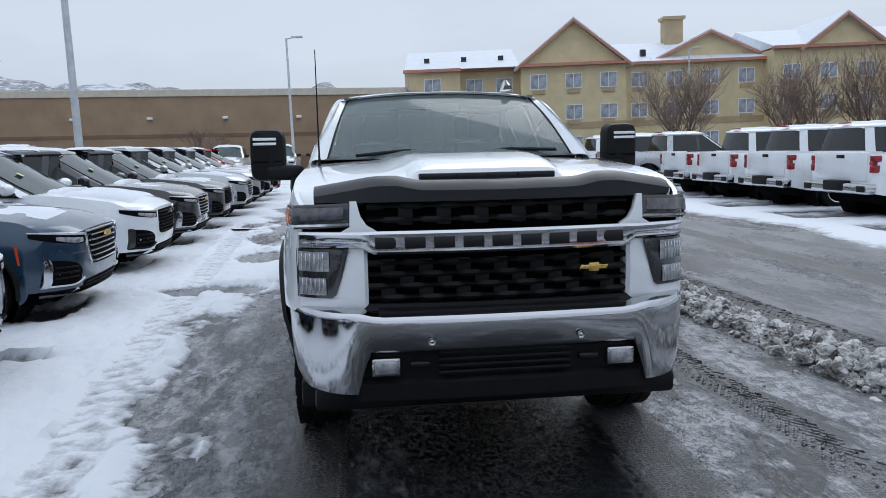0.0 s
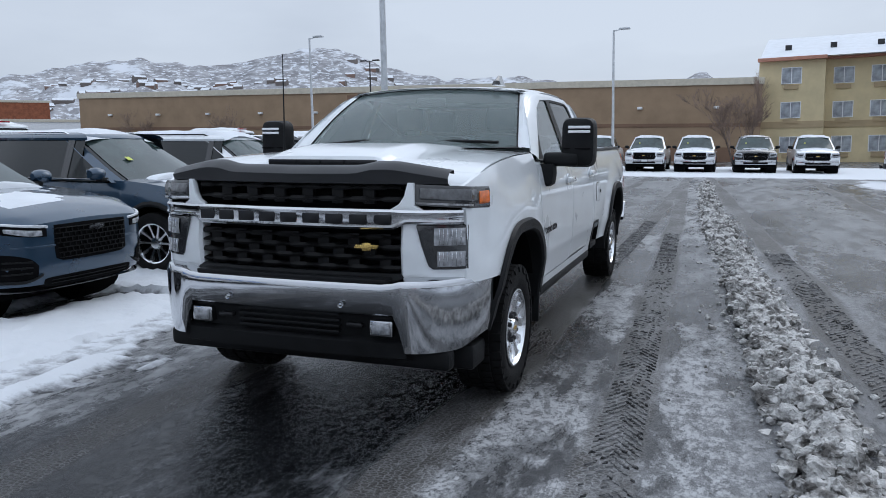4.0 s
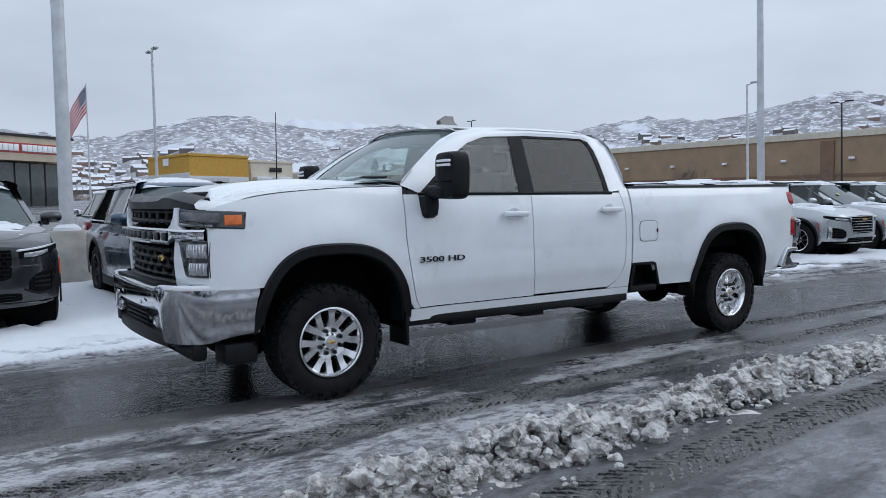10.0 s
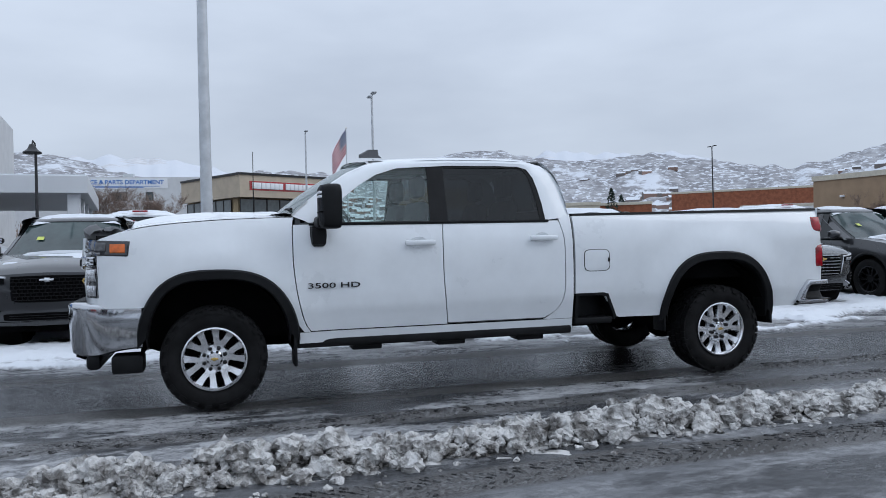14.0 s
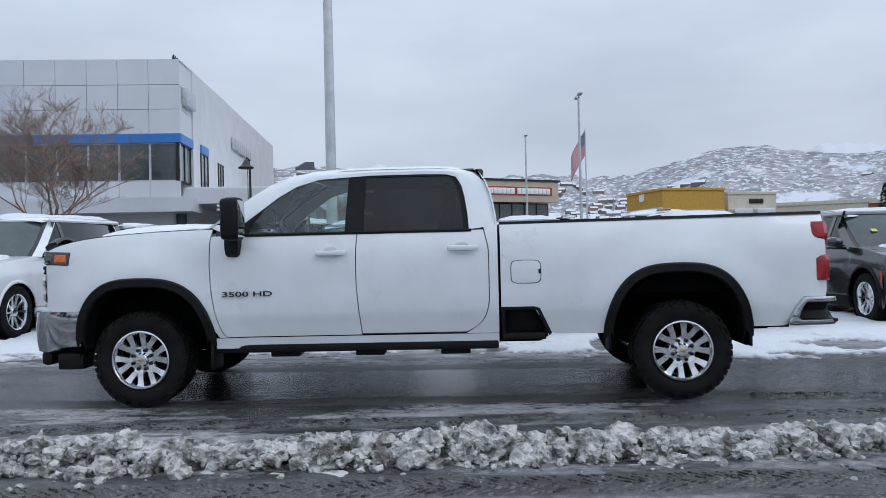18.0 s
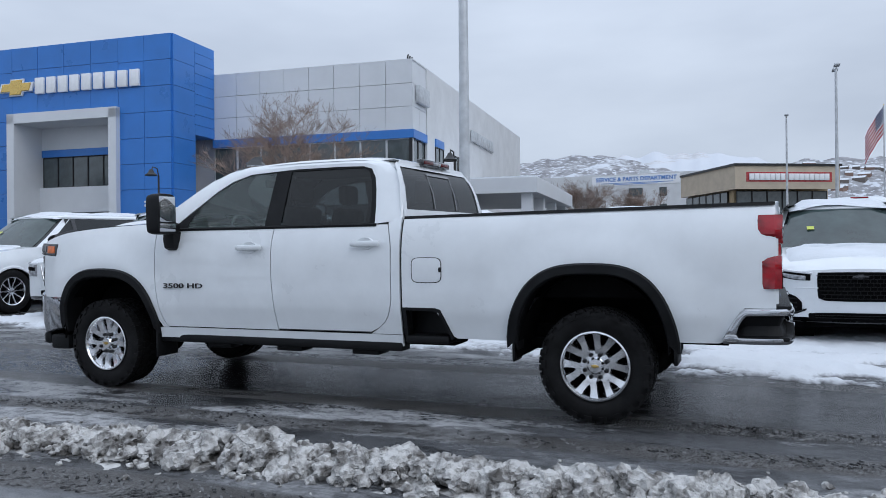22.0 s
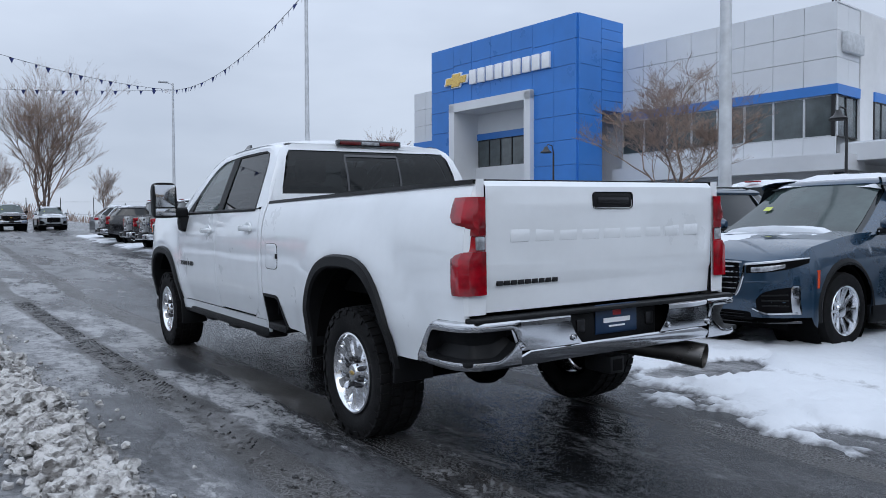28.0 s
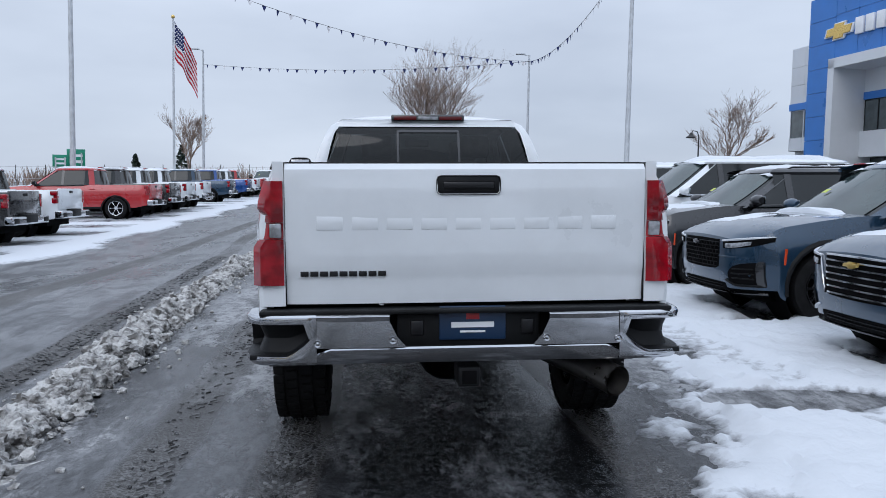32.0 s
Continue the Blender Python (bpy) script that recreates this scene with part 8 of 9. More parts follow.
def block(name, label, m, L, D, H, material, cope=None, coping=0.45):
    """A plain flat-roofed block with a coping, its front along local x at y = 0."""
    root = thing(name, label, "building", m=m)
    part("wall", boxes((0, L, 0, D, -3, H - coping)), material, root, smooth=False)
    part("coping", boxes((-0.12, L + 0.12, -0.12, D, H - coping, H)), cope or CREAM, root, smooth=False)
    part("roof_snow", boxes((0.3, L - 0.3, 0.3, D - 0.3, H, H + 0.05)), SNOW, root, smooth=False)
    return root


def store():
    ang = math.degrees(math.atan2(65 - 63.6, 5 + 64.7))
    L = math.hypot(69.7, 1.4)
    root = block("store", "long tan block-walled store behind the car park", pose(-64.7, 63.6, 1.35, 0, 1.2, 0) @ pose(0, 0, 0, 0, 0, ang), L, 50, 6.9, BRICK, CREAM, 0.55)
    part("plinth", boxes((-0.05, L + 0.05, -0.1, 0, -3, 1.2)), BRICK2, root, smooth=False)
    part("band", boxes((0, L, -0.04, 0, 2.9, 3.2)), BRICK2, root, smooth=False)
    k = 4.0
    while k < L - 3:
        lamp = part("wall_lamp", boxes((k, k + 0.45, -0.3, 0, 4.4, 4.62), bev=0.04), SIGNWHITE, root)
        k += 6.2
    for x in (32.5,):
        part("pilaster", boxes((x, x + 1.2, -0.2, 0, -2, 6.1)), BRICK2, root, smooth=False)


store()


def hotel():
    """Three floors with steep gables, snow on the roof."""
    root = thing("hotel", "beige three-storey hotel with salmon eaves and snowy gabled roof", "building", m=pose(4.9, 67.0, -0.3, 0, 0, -7))
    # front along local x, facing -y
    segs = [(0, 5.0, 8.5, 0.0), (5.0, 10.5, 8.6, 2.0), (10.5, 20, 8.6, 0.0), (20, 33.3, 8.6, 2.0), (33.3, 50, 9.3, 0.0), (50, 70, 8.6, 2.0)]
    for x0, x1, h, back in segs:
        part("wall", boxes((x0, x1, back, 16, -2, h)), BEIGE, root, smooth=False)
        part("storey_band", boxes((x0, x1, back - 0.06, back, 2.95, 3.5)), BEIGE2, root, smooth=False)
        part("eave", boxes((x0 - 0.1, x1 + 0.1, back - 0.55, back + 0.3, h - 0.05, h + 0.22)), SALMON, root, smooth=False)
        n = max(1, round((x1 - x0) / 3.4))
        for i in range(n):
            for z in (0.9, 3.75, 6.55):
                x = lerp(x0, x1, (i + 0.5) / n)
                if x1 - x0 < 5 and z > 0:
                    continue
                window(root, pose(x, back - 0.02, z), 1.55, 1.35, 2, "hotel window with curtain", SIGNWHITE, CURTAIN)
                part("air_unit", boxes((x - 0.55, x + 0.55, back - 0.12, back, z - 0.42, z - 0.08)), BEIGE2, root, smooth=False)

    def gable(x0, x1, front, z0, rise, name="gable"):
        bm = bmesh.new()
        xm = (x0 + x1) / 2
        extrude(bm, [(x0, z0), (x1, z0), (xm, z0 + rise)], front, front + 12, lambda u, v, d: (u, d, v))
        part(name, bm, BEIGE, root, smooth=False)
        for a, b in ((x0, xm), (x1, xm)):
            s = 1 if b > a else -1
            bm = bmesh.new()
            extrude(bm, [(a - s * 0.5, z0 - 0.3), (b, z0 + rise + 0.02), (b, z0 + rise + 0.28), (a - s * 0.5, z0 - 0.02)], front - 0.5, front + 12, lambda u, v, d: (u, d, v))
            part("roof_slope", bm, SNOW, root, "snow-covered roof slope", smooth=False)
            bm = bmesh.new()
            extrude(bm, [(a - s * 0.55, z0 - 0.42), (b, z0 + rise - 0.12), (b, z0 + rise + 0.12), (a - s * 0.55, z0 - 0.15)], front - 0.6, front - 0.5, lambda u, v, d: (u, d, v))
            part("bargeboard", bm, SALMON, root, smooth=False)

    gable(10.5, 20, 0.0, 8.6, 3.9)
    gable(36.1, 43.3, 0.0, 9.3, 2.8)
    gable(23.6, 33.6, 3.2, 9.1, 2.3)
    for x0, x1, back in ((0, 10.5, 1.0), (20, 33.3, 2.0), (33.2, 50, 0.0), (50, 70, 2.0)):
        bm = bmesh.new()
        extrude(bm, [(back - 0.5, 8.75 if x0 != 33.2 else 9.45), (9, 11.3 if x0 != 33.2 else 12.0), (17.5, 8.75)], x0, x1, lambda u, v, d: (d, u, v))
        part("roof", bm, SNOW, root, "snow-covered roof", smooth=False)
        for k in range(3):
            x = lerp(x0, x1, (k + 0.5) / 3)
            part("roof_vent", boxes((x, x + 0.5, 3.5, 3.9, 9.5, 10.1)), BLACKPOLE, root, smooth=False)
    part("chimney", boxes((25.8, 27.6, 8, 9.6, 8, 13.6), (25.6, 27.8, 7.8, 9.8, 13.4, 13.7)), BEIGE2, root, smooth=False)


hotel()


def shops():
    sv = block("service_building", "white flat-roofed service building with blue lettering", up(-141.4, -8.1, 88, 2.2), 0.1, 0.1, 0.1, OFFWHITE)
    bpy.data.objects.remove(sv.children[0]), bpy.data.objects.remove(sv.children[0]), bpy.data.objects.remove(sv.children[0])
    part("wall", boxes((-40, 7, 0, 20, -5, 8.6)), OFFWHITE, sv, smooth=False)
    for x, w in ((-9.0, 2.6), (-4.0, 1.3)):
        for z in (1.2, 4.3):
            window(sv, pose(x, -0.02, z), w, 1.6, 2, "dull window")
    part("roof_unit", boxes((-9.0, -7.2, 4, 6, 8.6, 9.6), (-20, -17, 5, 7, 8.6, 9.3)), STEEL, sv, smooth=False)
    part("banner", boxes((-17.2, -0.9, -0.06, 0, 6.55, 8.35)), SIGNWHITE, sv, smooth=False)
    text("SERVICE & PARTS DEPARTMENT", 1.05, BLUEPANEL, sv, pose(-9, -0.08, 7.65, 90), 0.02, font_bold=0.02)
    part("small_print_bar", boxes((-15.5, -2.2, -0.09, -0.06, 6.9, 7.0), (-13, -5, -0.09, -0.06, 6.68, 6.78)), BLUEPANEL, sv, smooth=False)
    cb = thing("repair_shop", "tan-fronted repair shop with large glass front", "building", m=up(-86, 2.3, 120))
    part("fascia", boxes((0, 12.6, 0, 0.5, 5.1, 7.7), (0, 0.5, 0.5, 14, 5.1, 7.7)), SHOPTAN, cb, smooth=False)
    part("roof", boxes((-0.15, 12.8, -0.15, 14, 7.7, 7.95)), MULLION, cb, smooth=False)
    part("core", boxes((0.9, 12.4, 2.0, 14, -1, 7.6)), BEIGE2, cb, smooth=False)
    for k in range(6):
        window(cb, pose(1.9 + 1.85 * k, 1.6, 0.2), 1.8, 4.8, 1, "shop front glazing")
    for k in range(6):
        window(cb, pose(0.7, 13 - 1.8 * k, 0.2, 0, 0, -90), 1.75, 4.8, 1, "shop front glazing")
    letters(cb, pose(1.6, -0.05, 6.1), 7, 0.72, SIGNWHITE, 0.15, gap=0.1)
    letters(cb, pose(6.3, -0.05, 6.1), 8, 0.72, SIGNWHITE, 0.15, gap=0.1)
    part("sign_back", boxes((1.3, 11.6, -0.03, 0, 5.9, 7.0)), RED, cb, smooth=False)
    yb = block("yellow_shop", "low yellow shop with white lower walls", up(-88, 25.3, 106.5), 8.5, 9.1, 6.2, YELLOW, YELLOW, 0.3)
    part("white_side", boxes((-0.06, 0, 0, 9.1, -1, 3.9), (0, 8.5, -0.06, 0, -1, 3.5)), OFFWHITE, yb, smooth=False)
    part("roller_door", boxes((1.6, 5.6, -0.1, -0.06, -1, 3.3)), STEEL, yb, smooth=False)
    part("side_sign", boxes((-0.1, -0.06, 4.3, 5.6, 4.9, 5.8)), SIGNWHITE, yb, smooth=False)
    fk = block("cafe", "low cream shop with snowy awnings", up(-92.5, 34.6, 106.5), 7.0, 8, 5.7, CREAM, CREAM, 0.3)
    for k in range(2):
        part("awning", boxes((0.3 + 3.3 * k, 2.9 + 3.3 * k, -0.9, 0, 2.9, 3.5), bev=0.1), SNOW, fk)
        part("shop_window", boxes((0.5 + 3.3 * k, 2.7 + 3.3 * k, -0.05, 0, 0.3, 2.8)), MULLION, fk, smooth=False)
    letters(fk, pose(3.0, -0.05, 4.2), 4, 0.6, MULLION, 0.1, gap=0.1)
    for m, L, H, mt, nm, lb in ((up(-115, 55, 60), 16, 4.5, ORANGEBRICK, "shop", "low orange brick shop below the hills"), (up(-100, 40, 65), 14, 4.2, CREAM, "shop", "low cream shop below the hills"), (up(-150, 100, 50), 30, 8, ORANGEBRICK, "brick_building", "large orange brick building"), (up(-112, 90, 55), 20, 4.0, SIGNWHITE, "shop", "low white shop below the hills")):
        block(nm, lb, m, L, 14, H, mt)


shops()
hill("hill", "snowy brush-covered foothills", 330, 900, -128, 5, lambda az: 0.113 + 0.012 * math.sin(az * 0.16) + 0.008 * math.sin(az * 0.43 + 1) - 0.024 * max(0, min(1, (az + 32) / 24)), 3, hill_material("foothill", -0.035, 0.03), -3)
hill("mountain", "snow mountain with haze put into its pale colour", 1200, 2600, -115, -40, lambda az: 0.105 + 0.02 * math.sin(az * 0.2 + 2), 9, hill_material("snow_mountain", 0.10, 0.30), -10)
# ---- bare trees ----


def bare_tree(x, y, h, spread, seed, label, name="tree", stems=1, levels=5, trunk_r=None, low=0.37, colour=None):
    """A leafless tree: a tapered trunk, forking limbs and a haze of twigs."""
    rnd = random.Random(seed)
    root = thing(name, label, "tree", m=up(x, y))
    trunk, limbs = bmesh.new(), bmesh.new()
    r0 = trunk_r or h * 0.014
    lean = 0.22 if h > 10 else 0.35

    def grow(p, d, length, r, level):
        pts = [p]
        q = p.copy()
        dd = d.copy()
        n = 4 if level < 3 else 3
        for _ in range(n):
            dd = (dd + Vector((rnd.uniform(-1, 1), rnd.uniform(-1, 1), rnd.uniform(-0.4, 0.8))) * 0.16).normalized()
            q = q + dd * length / n
            pts.append(q.copy())
        tube(trunk if level == 0 else limbs, pts, [max(0.005, r * (1 - 0.5 * k / n)) for k in range(n + 1)], 8 if level == 0 else (5 if level < 3 else 3), cap=False)
        if level >= levels:
            return
        kids = 6 if level == 0 else (4 if level < levels - 1 else 6)
        for k in range(kids):
            t = rnd.uniform(0.3, 1.0) if k else 1.0
            i = min(n - 1, int(t * n))
            base = pts[i].lerp(pts[i + 1], t * n - i) if i < n else pts[-1]
            a = rnd.uniform(0, 2 * math.pi)
            side = Vector((math.cos(a), math.sin(a), 0))
            nd = (dd * rnd.uniform(0.8, 1.3) + side * spread * rnd.uniform(0.4, 1.1) + Vector((0, 0, 0.12))).normalized()
            grow(base, nd, length * rnd.uniform(0.52, 0.80), r * rnd.uniform(0.42, 0.60), level + 1)

    for k in range(stems):
        a = 2 * math.pi * k / max(1, stems) + rnd.random()
        d = Vector((math.cos(a) * lean, math.sin(a) * lean, 1)).normalized() if stems > 1 else Vector((0, 0, 1))
        grow(Vector((0.12 * math.cos(a) * (stems > 1), 0.12 * math.sin(a) * (stems > 1), -0.1)), d, h * (low if stems == 1 else 0.42), r0, 0)
    part("trunk", trunk, BARK, root)
    part("crown", limbs, colour or TWIG, root)
    return root


bare_tree(-25.4, -15.8, 8.6, 1.25, 11, "bare ornamental tree before the showroom", levels=6)
bare_tree(-21.3, -38.0, 7.2, 0.75, 12, "bare tree with a round crown beside the showroom", levels=5)
bare_tree(-5.0, -70.0, 12.5, 0.78, 13, "large bare tree with spreading limbs", stems=4, levels=5, trunk_r=0.13)
bare_tree(-12.0, -82.0, 7.0, 0.7, 14, "bare tree beyond the car park", levels=5)
bare_tree(-2.0, -84.0, 7.5, 0.7, 15, "bare tree beyond the car park", levels=5)
bare_tree(17.0, -62.0, 8.5, 0.7, 16, "frosted bare tree beside the flagpole", levels=5)
bare_tree(-60.0, -9.0, 5.2, 0.9, 17, "bare reddish shrub tree by the canopy", stems=3, levels=5)
bare_tree(-66.0, -5.5, 5.0, 0.9, 18, "bare reddish shrub tree by the canopy", stems=3, levels=5)
for k, (x, y) in enumerate(((22, 46.5), (28.2, 43.5), (32.4, 41.0))):
    bare_tree(x, y, 7.4, 0.8, 30 + k, "bushy bare shrub before the hotel", name="shrub", stems=5, levels=4)
bare_tree(3.0, 58.0, 6.0, 0.7, 40, "thin bare tree at the hotel corner", stems=2, levels=5)
for k, (x, y) in enumerate(((-30, 60.5), (-44, 61), (-55, 61.5), (-12, 61.5))):
    bare_tree(x, y, 4.2, 0.7, 50 + k, "small bare tree before the store", stems=2, levels=4)


def conifer(x, y, h, seed):
    rnd = random.Random(seed)
    root = thing("conifer", "small dark evergreen beyond the car park", "tree", "dark evergreens", m=up(x, y))
    bm = bmesh.new()
    tube(bm, [(0, 0, -0.1), (0, 0, h * 0.9)], [0.12, 0.03], 6)
    part("trunk", bm, BARK, root)
    bm = bmesh.new()
    for k in range(420):
        t = rnd.random()
        a, r = rnd.uniform(0, 6.28), h * 0.24 * (1 - t) ** 0.8 * rnd.uniform(0.5, 1.1)
        p = Vector((math.cos(a) * r, math.sin(a) * r, h * (0.12 + 0.88 * t)))
        u = Vector((rnd.uniform(-1, 1), rnd.uniform(-1, 1), rnd.uniform(-0.8, 0.3))) * 0.28
        v = Vector((rnd.uniform(-1, 1), rnd.uniform(-1, 1), rnd.uniform(-1, 1))) * 0.16
        bm.faces.new([bm.verts.new(p + w) for w in (-u, v, u, -v)])
    part("foliage", bm, EVERGREEN, root, smooth=False)


EVERGREEN = mat("evergreen", (0.02, 0.035, 0.025), 0.9, var=0.4, scale=3)
for k, (x, y, h) in enumerate(((24, -88, 5), (46, -80, 6), (30, -90, 4), (55, -85, 6.5), (62, -90, 4.5), (6, -92, 4), (-108, 62, 7), (-112, 66, 6))):
    conifer(x, y, h, 60 + k)

# ---- flags and pennants ----
FLAGRED = mat("flag_red", (0.42, 0.02, 0.035), 0.8, var=0.15)
FLAGWHITE = mat("flag_white", (0.72, 0.72, 0.74), 0.8, var=0.06)
FLAGBLUE = mat("flag_blue", (0.015, 0.025, 0.11), 0.8, var=0.15)


def flag(x, y, h, size, az, label):
    root = thing("flagpole", label, "flag", m=up(x, y, az))
    bm = bmesh.new()
    tube(bm, [(0, 0, 0), (0, 0, h)], [h * 0.0085, h * 0.0043], 10)
    part("pole", bm, STEEL, root)
    bm = bmesh.new()
    bmesh.ops.create_uvsphere(bm, u_segments=10, v_segments=6, radius=0.11)
    bmesh.ops.translate(bm, verts=bm.verts, vec=(0, 0, h + 0.08))
    part("finial", bm, GOLD, root)
    # the cloth droops away from the pole
    W, H = size * 1.55, size
    n = 30

    def place(u, v):
        droop = 0.85 * u + 0.25 * u * u
        return (0.08 + W * u * 0.38, 0.16 * math.sin(u * 9 + v * 2) * (0.3 + u), h - 0.15 - H * v - W * droop * 0.62 - 0.06 * math.sin(u * 14))

    for k in range(13):
        bm = bmesh.new()
        u0 = 0.42 if k < 7 else 0.0
        loft(bm, [[place(lerp(u0, 1, i / n), (k + j / 2) / 13) for j in range(3)] for i in range(n + 1)])
        part("stripe", bm, FLAGRED if k % 2 == 0 else FLAGWHITE, root)
    bm = bmesh.new()
    loft(bm, [[place(0.42 * i / 14, 7 / 13 * j / 8) for j in range(9)] for i in range(15)])
    can = part("canton", bm, FLAGBLUE, root)
    for r in range(5):
        for c in range(6):
            p = Vector(place(0.42 * (c + 0.5) / 6, 7 / 13 * (r + 0.5) / 5))
            bm = bmesh.new()
            s = size * 0.022
            for dy in (0.012, -0.012):
                bm.faces.new([bm.verts.new(p + Vector((s * math.cos(a * 1.2566), dy, s * math.sin(a * 1.2566)))) for a in range(5)])
            part("star", bm, FLAGWHITE, can, smooth=False)


flag(12.2, -37.7, 10.6, 2.1, 200, "tall flagpole with a drooping striped flag")
flag(-141.4, 23.7, 20.2, 4.6, 262, "distant flagpole with a hanging striped flag")


def pennants(a, b, sag, label):
    root = thing("pennant_line", label, "pennants", "pennant lines")
    a, b = Vector(a), Vector(b)
    L = (b - a).length
    P = lambda t: a.lerp(b, t) - Vector((0, 0, sag * 4 * t * (1 - t)))
    bm = bmesh.new()
    tube(bm, [P(k / 24) for k in range(25)], 0.012, 4)
    part("cord", bm, BLACKPOLE, root)
    d = (b - a).normalized()
    n = int(L / 0.75)
    meshes = []
    for mtl in (FLAGBLUE, FLAGWHITE):
        m2 = bmesh.new()
        pts = [(-0.13, 0, 0), (0.13, 0, 0), (0.02, 0.03, -0.3)]
        m2.faces.new([m2.verts.new(p) for p in pts])
        meshes.append(mesh_of("pennant", m2, mtl, False))
    for k in range(n):
        ob = new("pennant", meshes[0 if k % 3 else 1])
        ob.parent = root
        p = P((k + 0.5) / n)
        ob.matrix_basis = pose(p.x, p.y, p.z, 12 * math.sin(k * 1.7), 0, math.degrees(math.atan2(d.y, d.x)) + 25 * math.sin(k * 2.3))


T2, TS = (-8.76, -19.1, 9.7 + 0.45), (-9.5, -42.1, 9.45 + 0.5)
pennants(T2, TS, 0.9, "sagging line of small blue and white pennants")
pennants(TS, (12.4, -23.0, 11.3), 1.2, "sagging line of small blue and white pennants")
pennants(TS, (13.6, -52.0, 10.6), 0.5, "sagging line of small blue and white pennants")
pennants(T2, (-8.46, -0.18, 11.4), 0.9, "sagging line of small blue and white pennants")

# ---- beyond the lot ----


def fence():
    root = thing("fence", "wire mesh fence along the far street", "fence")
    for k in range(34):
        x = -34 + 3.0 * k
        bm = bmesh.new()
        z = ground_z(x, -76)
        tube(bm, [(x, -76, z), (x, -76, z + 2.6)], 0.04, 5)
        part("post", bm, BLACKPOLE, root)
    for h in (0.2, 1.3, 2.55):
        bm = bmesh.new()
        tube(bm, [(-34, -76, ground_z(-34, -76) + h), (65, -76, ground_z(65, -76) + h)], 0.018, 4)
        part("wire", bm, STEEL, root)


fence()


def road_sign(x, y, w, h, z, label):
    root = thing("road_sign", label, "road sign", m=up(x, y, 15))
    part("sign_panel", boxes((-w / 2, w / 2, -0.05, 0.05, z, z + h), bev=0.02), GREENSIGN, root)
    for s in (-0.3, 0.3):
        part("post", boxes((s * w - 0.08, s * w + 0.08, 0.05, 0.2, 0, z + h * 0.8)), STEEL, root, smooth=False)
    for k in range(2):
        part("text_bar", boxes((-w * 0.36, w * 0.3, 0.05, 0.06, z + h * (0.25 + 0.33 * k), z + h * (0.40 + 0.33 * k)), (-w * 0.36, w * 0.3, -0.06, -0.05, z + h * (0.25 + 0.33 * k), z + h * (0.40 + 0.33 * k))), SIGNWHITE, root, smooth=False)


road_sign(39.7, -92, 1.8, 1.6, 2.4, "green road sign with plain bars")
road_sign(38.0, -92.5, 2.1, 2.3, 2.4, "green road sign with plain bars")


def lantern(x, y, h):
    root = thing("lantern_post", "black ornamental lantern post near the showroom", "street lamp", "black lanterns", m=up(x, y))
    bm = bmesh.new()
    tube(bm, [(0, 0, 0), (0, 0, 0.5), (0, 0, h)], [0.11, 0.06, 0.045], 8)
    part("pole", bm, BLACKPOLE, root)
    bm = bmesh.new()
    tube(bm, [(0, 0, h), (0.1, 0, h + 0.35), (0.4, 0, h + 0.4), (0.5, 0, h + 0.2)], 0.03, 6)
    part("bracket", bm, BLACKPOLE, root)
    bm = bmesh.new()
    lathe(bm, [(0.22, 0.0), (0.22, 0.08), (0.05, 0.16), (-0.05, 0.3), (-0.1, 0.28), (-0.08, 0.0)], 14, "z")
    bmesh.ops.translate(bm, verts=bm.verts, vec=(0.5, 0, h + 0.05))
    part("shade", bm, BLACKPOLE, root)


lantern(-22.5, -6.0, 4.2)
lantern(-24.0, -22.5, 4.4)
lantern(-19.5, -38.0, 4.2)


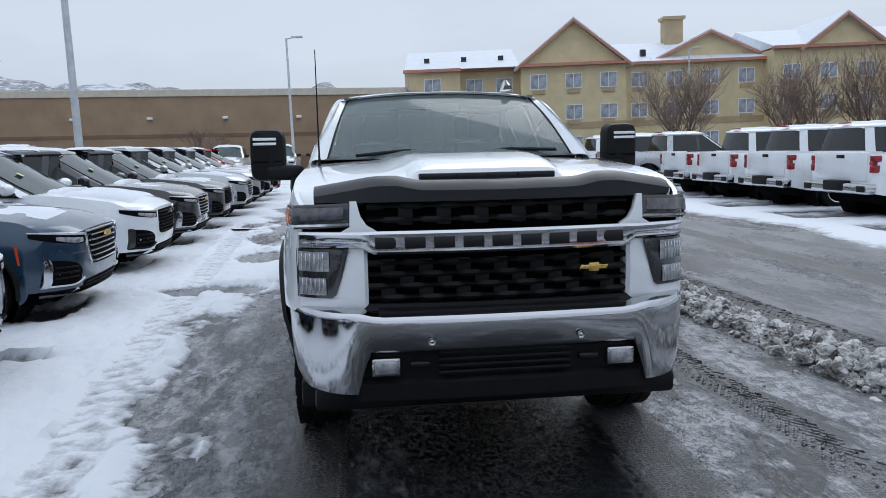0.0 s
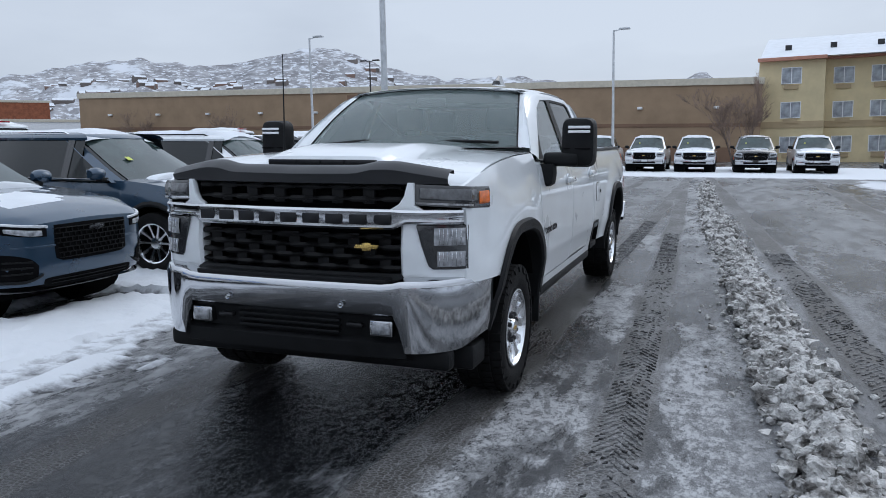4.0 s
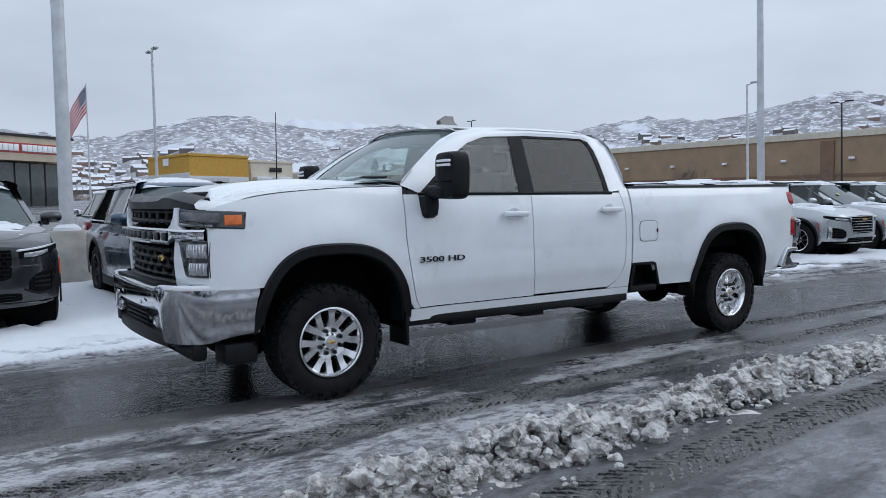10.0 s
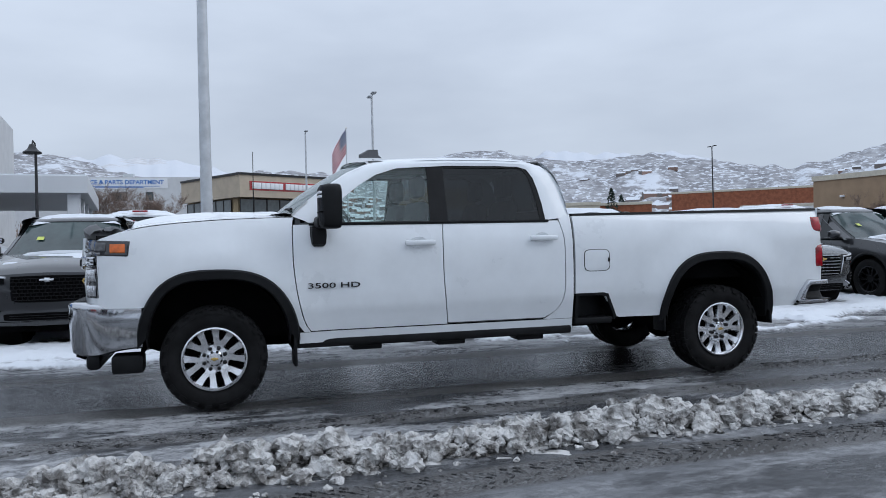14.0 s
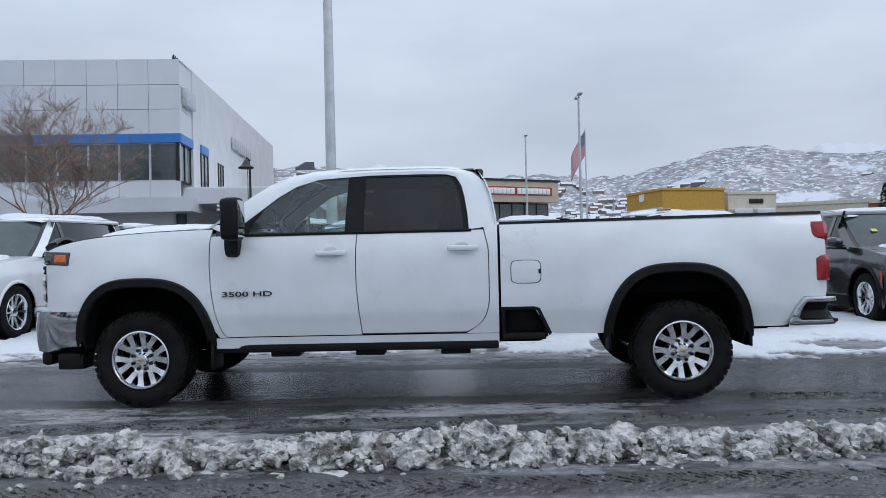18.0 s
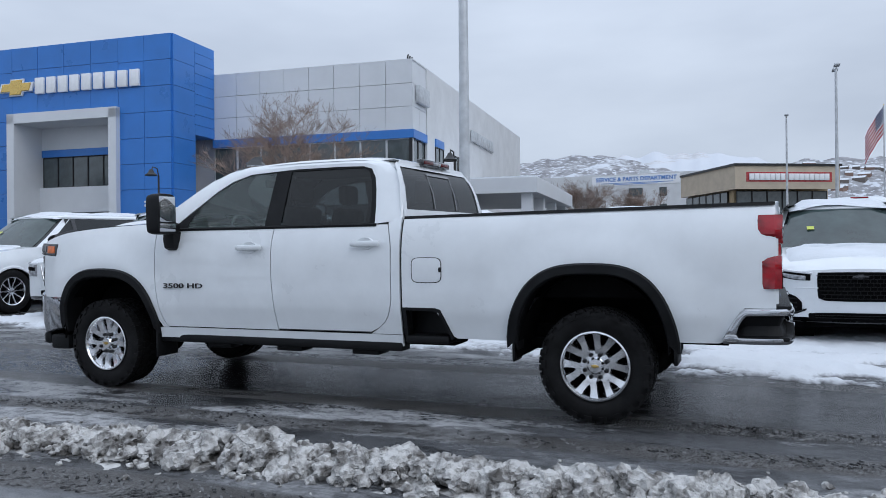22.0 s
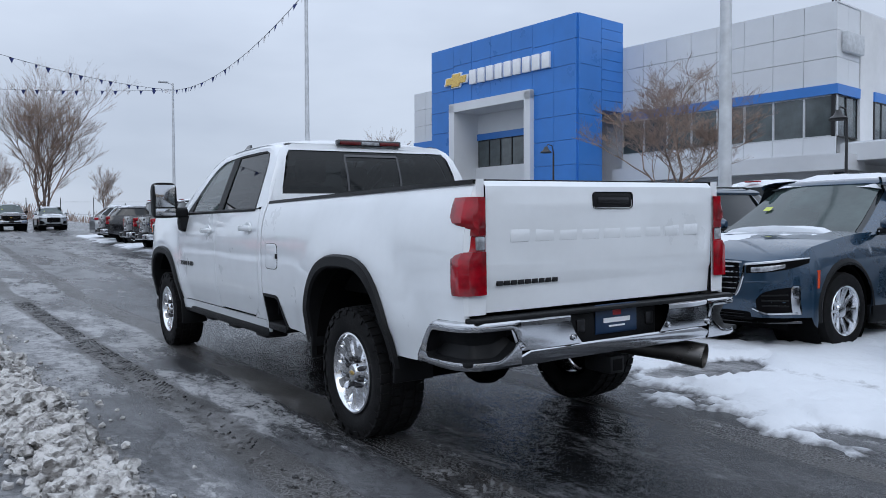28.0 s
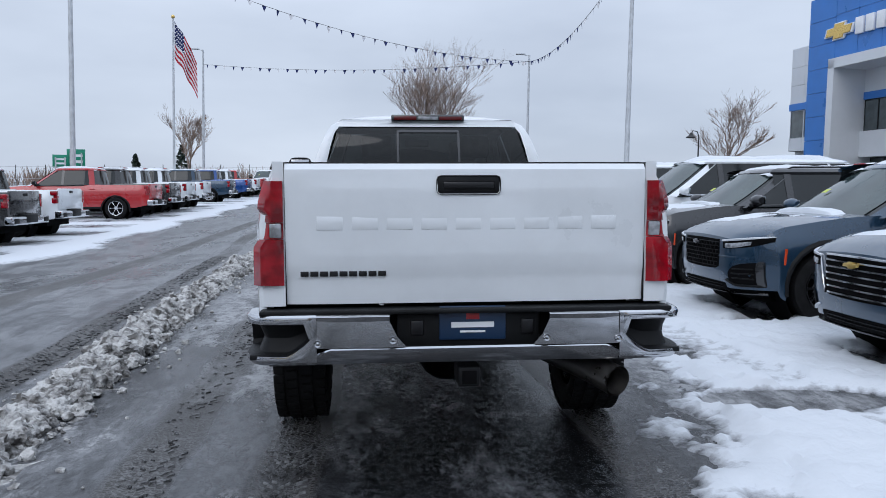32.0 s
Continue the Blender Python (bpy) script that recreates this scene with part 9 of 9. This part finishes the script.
def houses():
    """Far houses with snowy roofs scattered over the lower slopes."""
    rnd = random.Random(8)
    bm = bmesh.new()
    depsgraph = bpy.context.evaluated_depsgraph_get()
    hills = [o for o in scene.objects if o.name.startswith("hill")][0]
    for _ in range(900):
        az, r = radians(rnd.uniform(-95, -14)), rnd.uniform(340, 760)
        x, y = r * math.sin(az), r * math.cos(az)
        if noise.noise(Vector((x * 0.006, y * 0.006, 5))) < -0.12:
            continue
        hit, p, _, _ = hills.ray_cast(Vector((x, y, 900)), Vector((0, 0, -1)))
        if not hit:
            continue
        w, d, h = rnd.uniform(2.5, 5), rnd.uniform(2, 3.2), rnd.uniform(1.2, 2.2)
        a = az + rnd.uniform(-0.5, 0.5)
        c, s = math.cos(-a), math.sin(-a)
        Q = lambda u, v, z: (x + u * c - v * s, y + u * s + v * c, p.z + z)
        base = [bm.verts.new(Q(u, v, -2)) for u, v in ((-w, -d), (w, -d), (w, d), (-w, d))]
        top = [bm.verts.new(Q(u, v, h)) for u, v in ((-w, -d), (w, -d), (w, d), (-w, d))]
        rid = [bm.verts.new(Q(u, 0, h + d * 0.6)) for u in (-w, w)]
        for k in range(4):
            bm.faces.new((base[k], base[(k + 1) % 4], top[(k + 1) % 4], top[k])).material_index = rnd.choice((0, 0, 2))
        bm.faces.new((top[0], top[1], rid[1], rid[0])).material_index = 1
        bm.faces.new((top[2], top[3], rid[0], rid[1])).material_index = 1
        bm.faces.new((top[1], top[2], rid[1])).material_index = 0
        bm.faces.new((top[3], top[0], rid[0])).material_index = 0
    ob = part("hillside_houses", bm, [mat("far_house_wall", (0.16, 0.14, 0.13), 0.9, var=0.3, scale=0.02), SNOW, mat("far_house_brick", (0.24, 0.16, 0.13), 0.9, var=0.3, scale=0.02)], smooth=False)
    tagged(ob, "scattered far houses with snowy roofs", "houses", kind="stuff")


houses()


def far_woods():
    """A low belt of bare far trees along the horizon."""
    rnd = random.Random(21)
    bm = bmesh.new()
    for _ in range(1500):
        az = radians(rnd.uniform(95, 265)) if rnd.random() < 0.6 else radians(rnd.uniform(-85, -30))
        back = math.cos(az) < 0
        r = rnd.uniform(105, 170) if back else rnd.uniform(150, 300)
        x, y = r * math.sin(az), r * math.cos(az)
        z = ground_z(max(-149, min(60, x)), max(-140, y))
        h = rnd.uniform(1.5, 4.5) * (0.6 + 0.6 * abs(noise.noise(Vector((az * 6, 0, 2)))))
        for k in range(16):
            a = rnd.uniform(0, 6.28)
            w = rnd.uniform(0.012, 0.03)
            p = Vector((x + rnd.uniform(-1.5, 1.5), y + rnd.uniform(-1.5, 1.5), z))
            q = p + Vector((math.cos(a) * h * 0.3, math.sin(a) * h * 0.3, h * rnd.uniform(0.6, 1)))
            s = Vector((math.cos(az), -math.sin(az), 0)) * w
            bm.faces.new([bm.verts.new(v) for v in (p - s * 2, p + s * 2, q + s, q - s)])
    tagged(part("far_trees", bm, TWIG, smooth=False), "thin belt of bare far trees", "trees", kind="stuff")


far_woods()
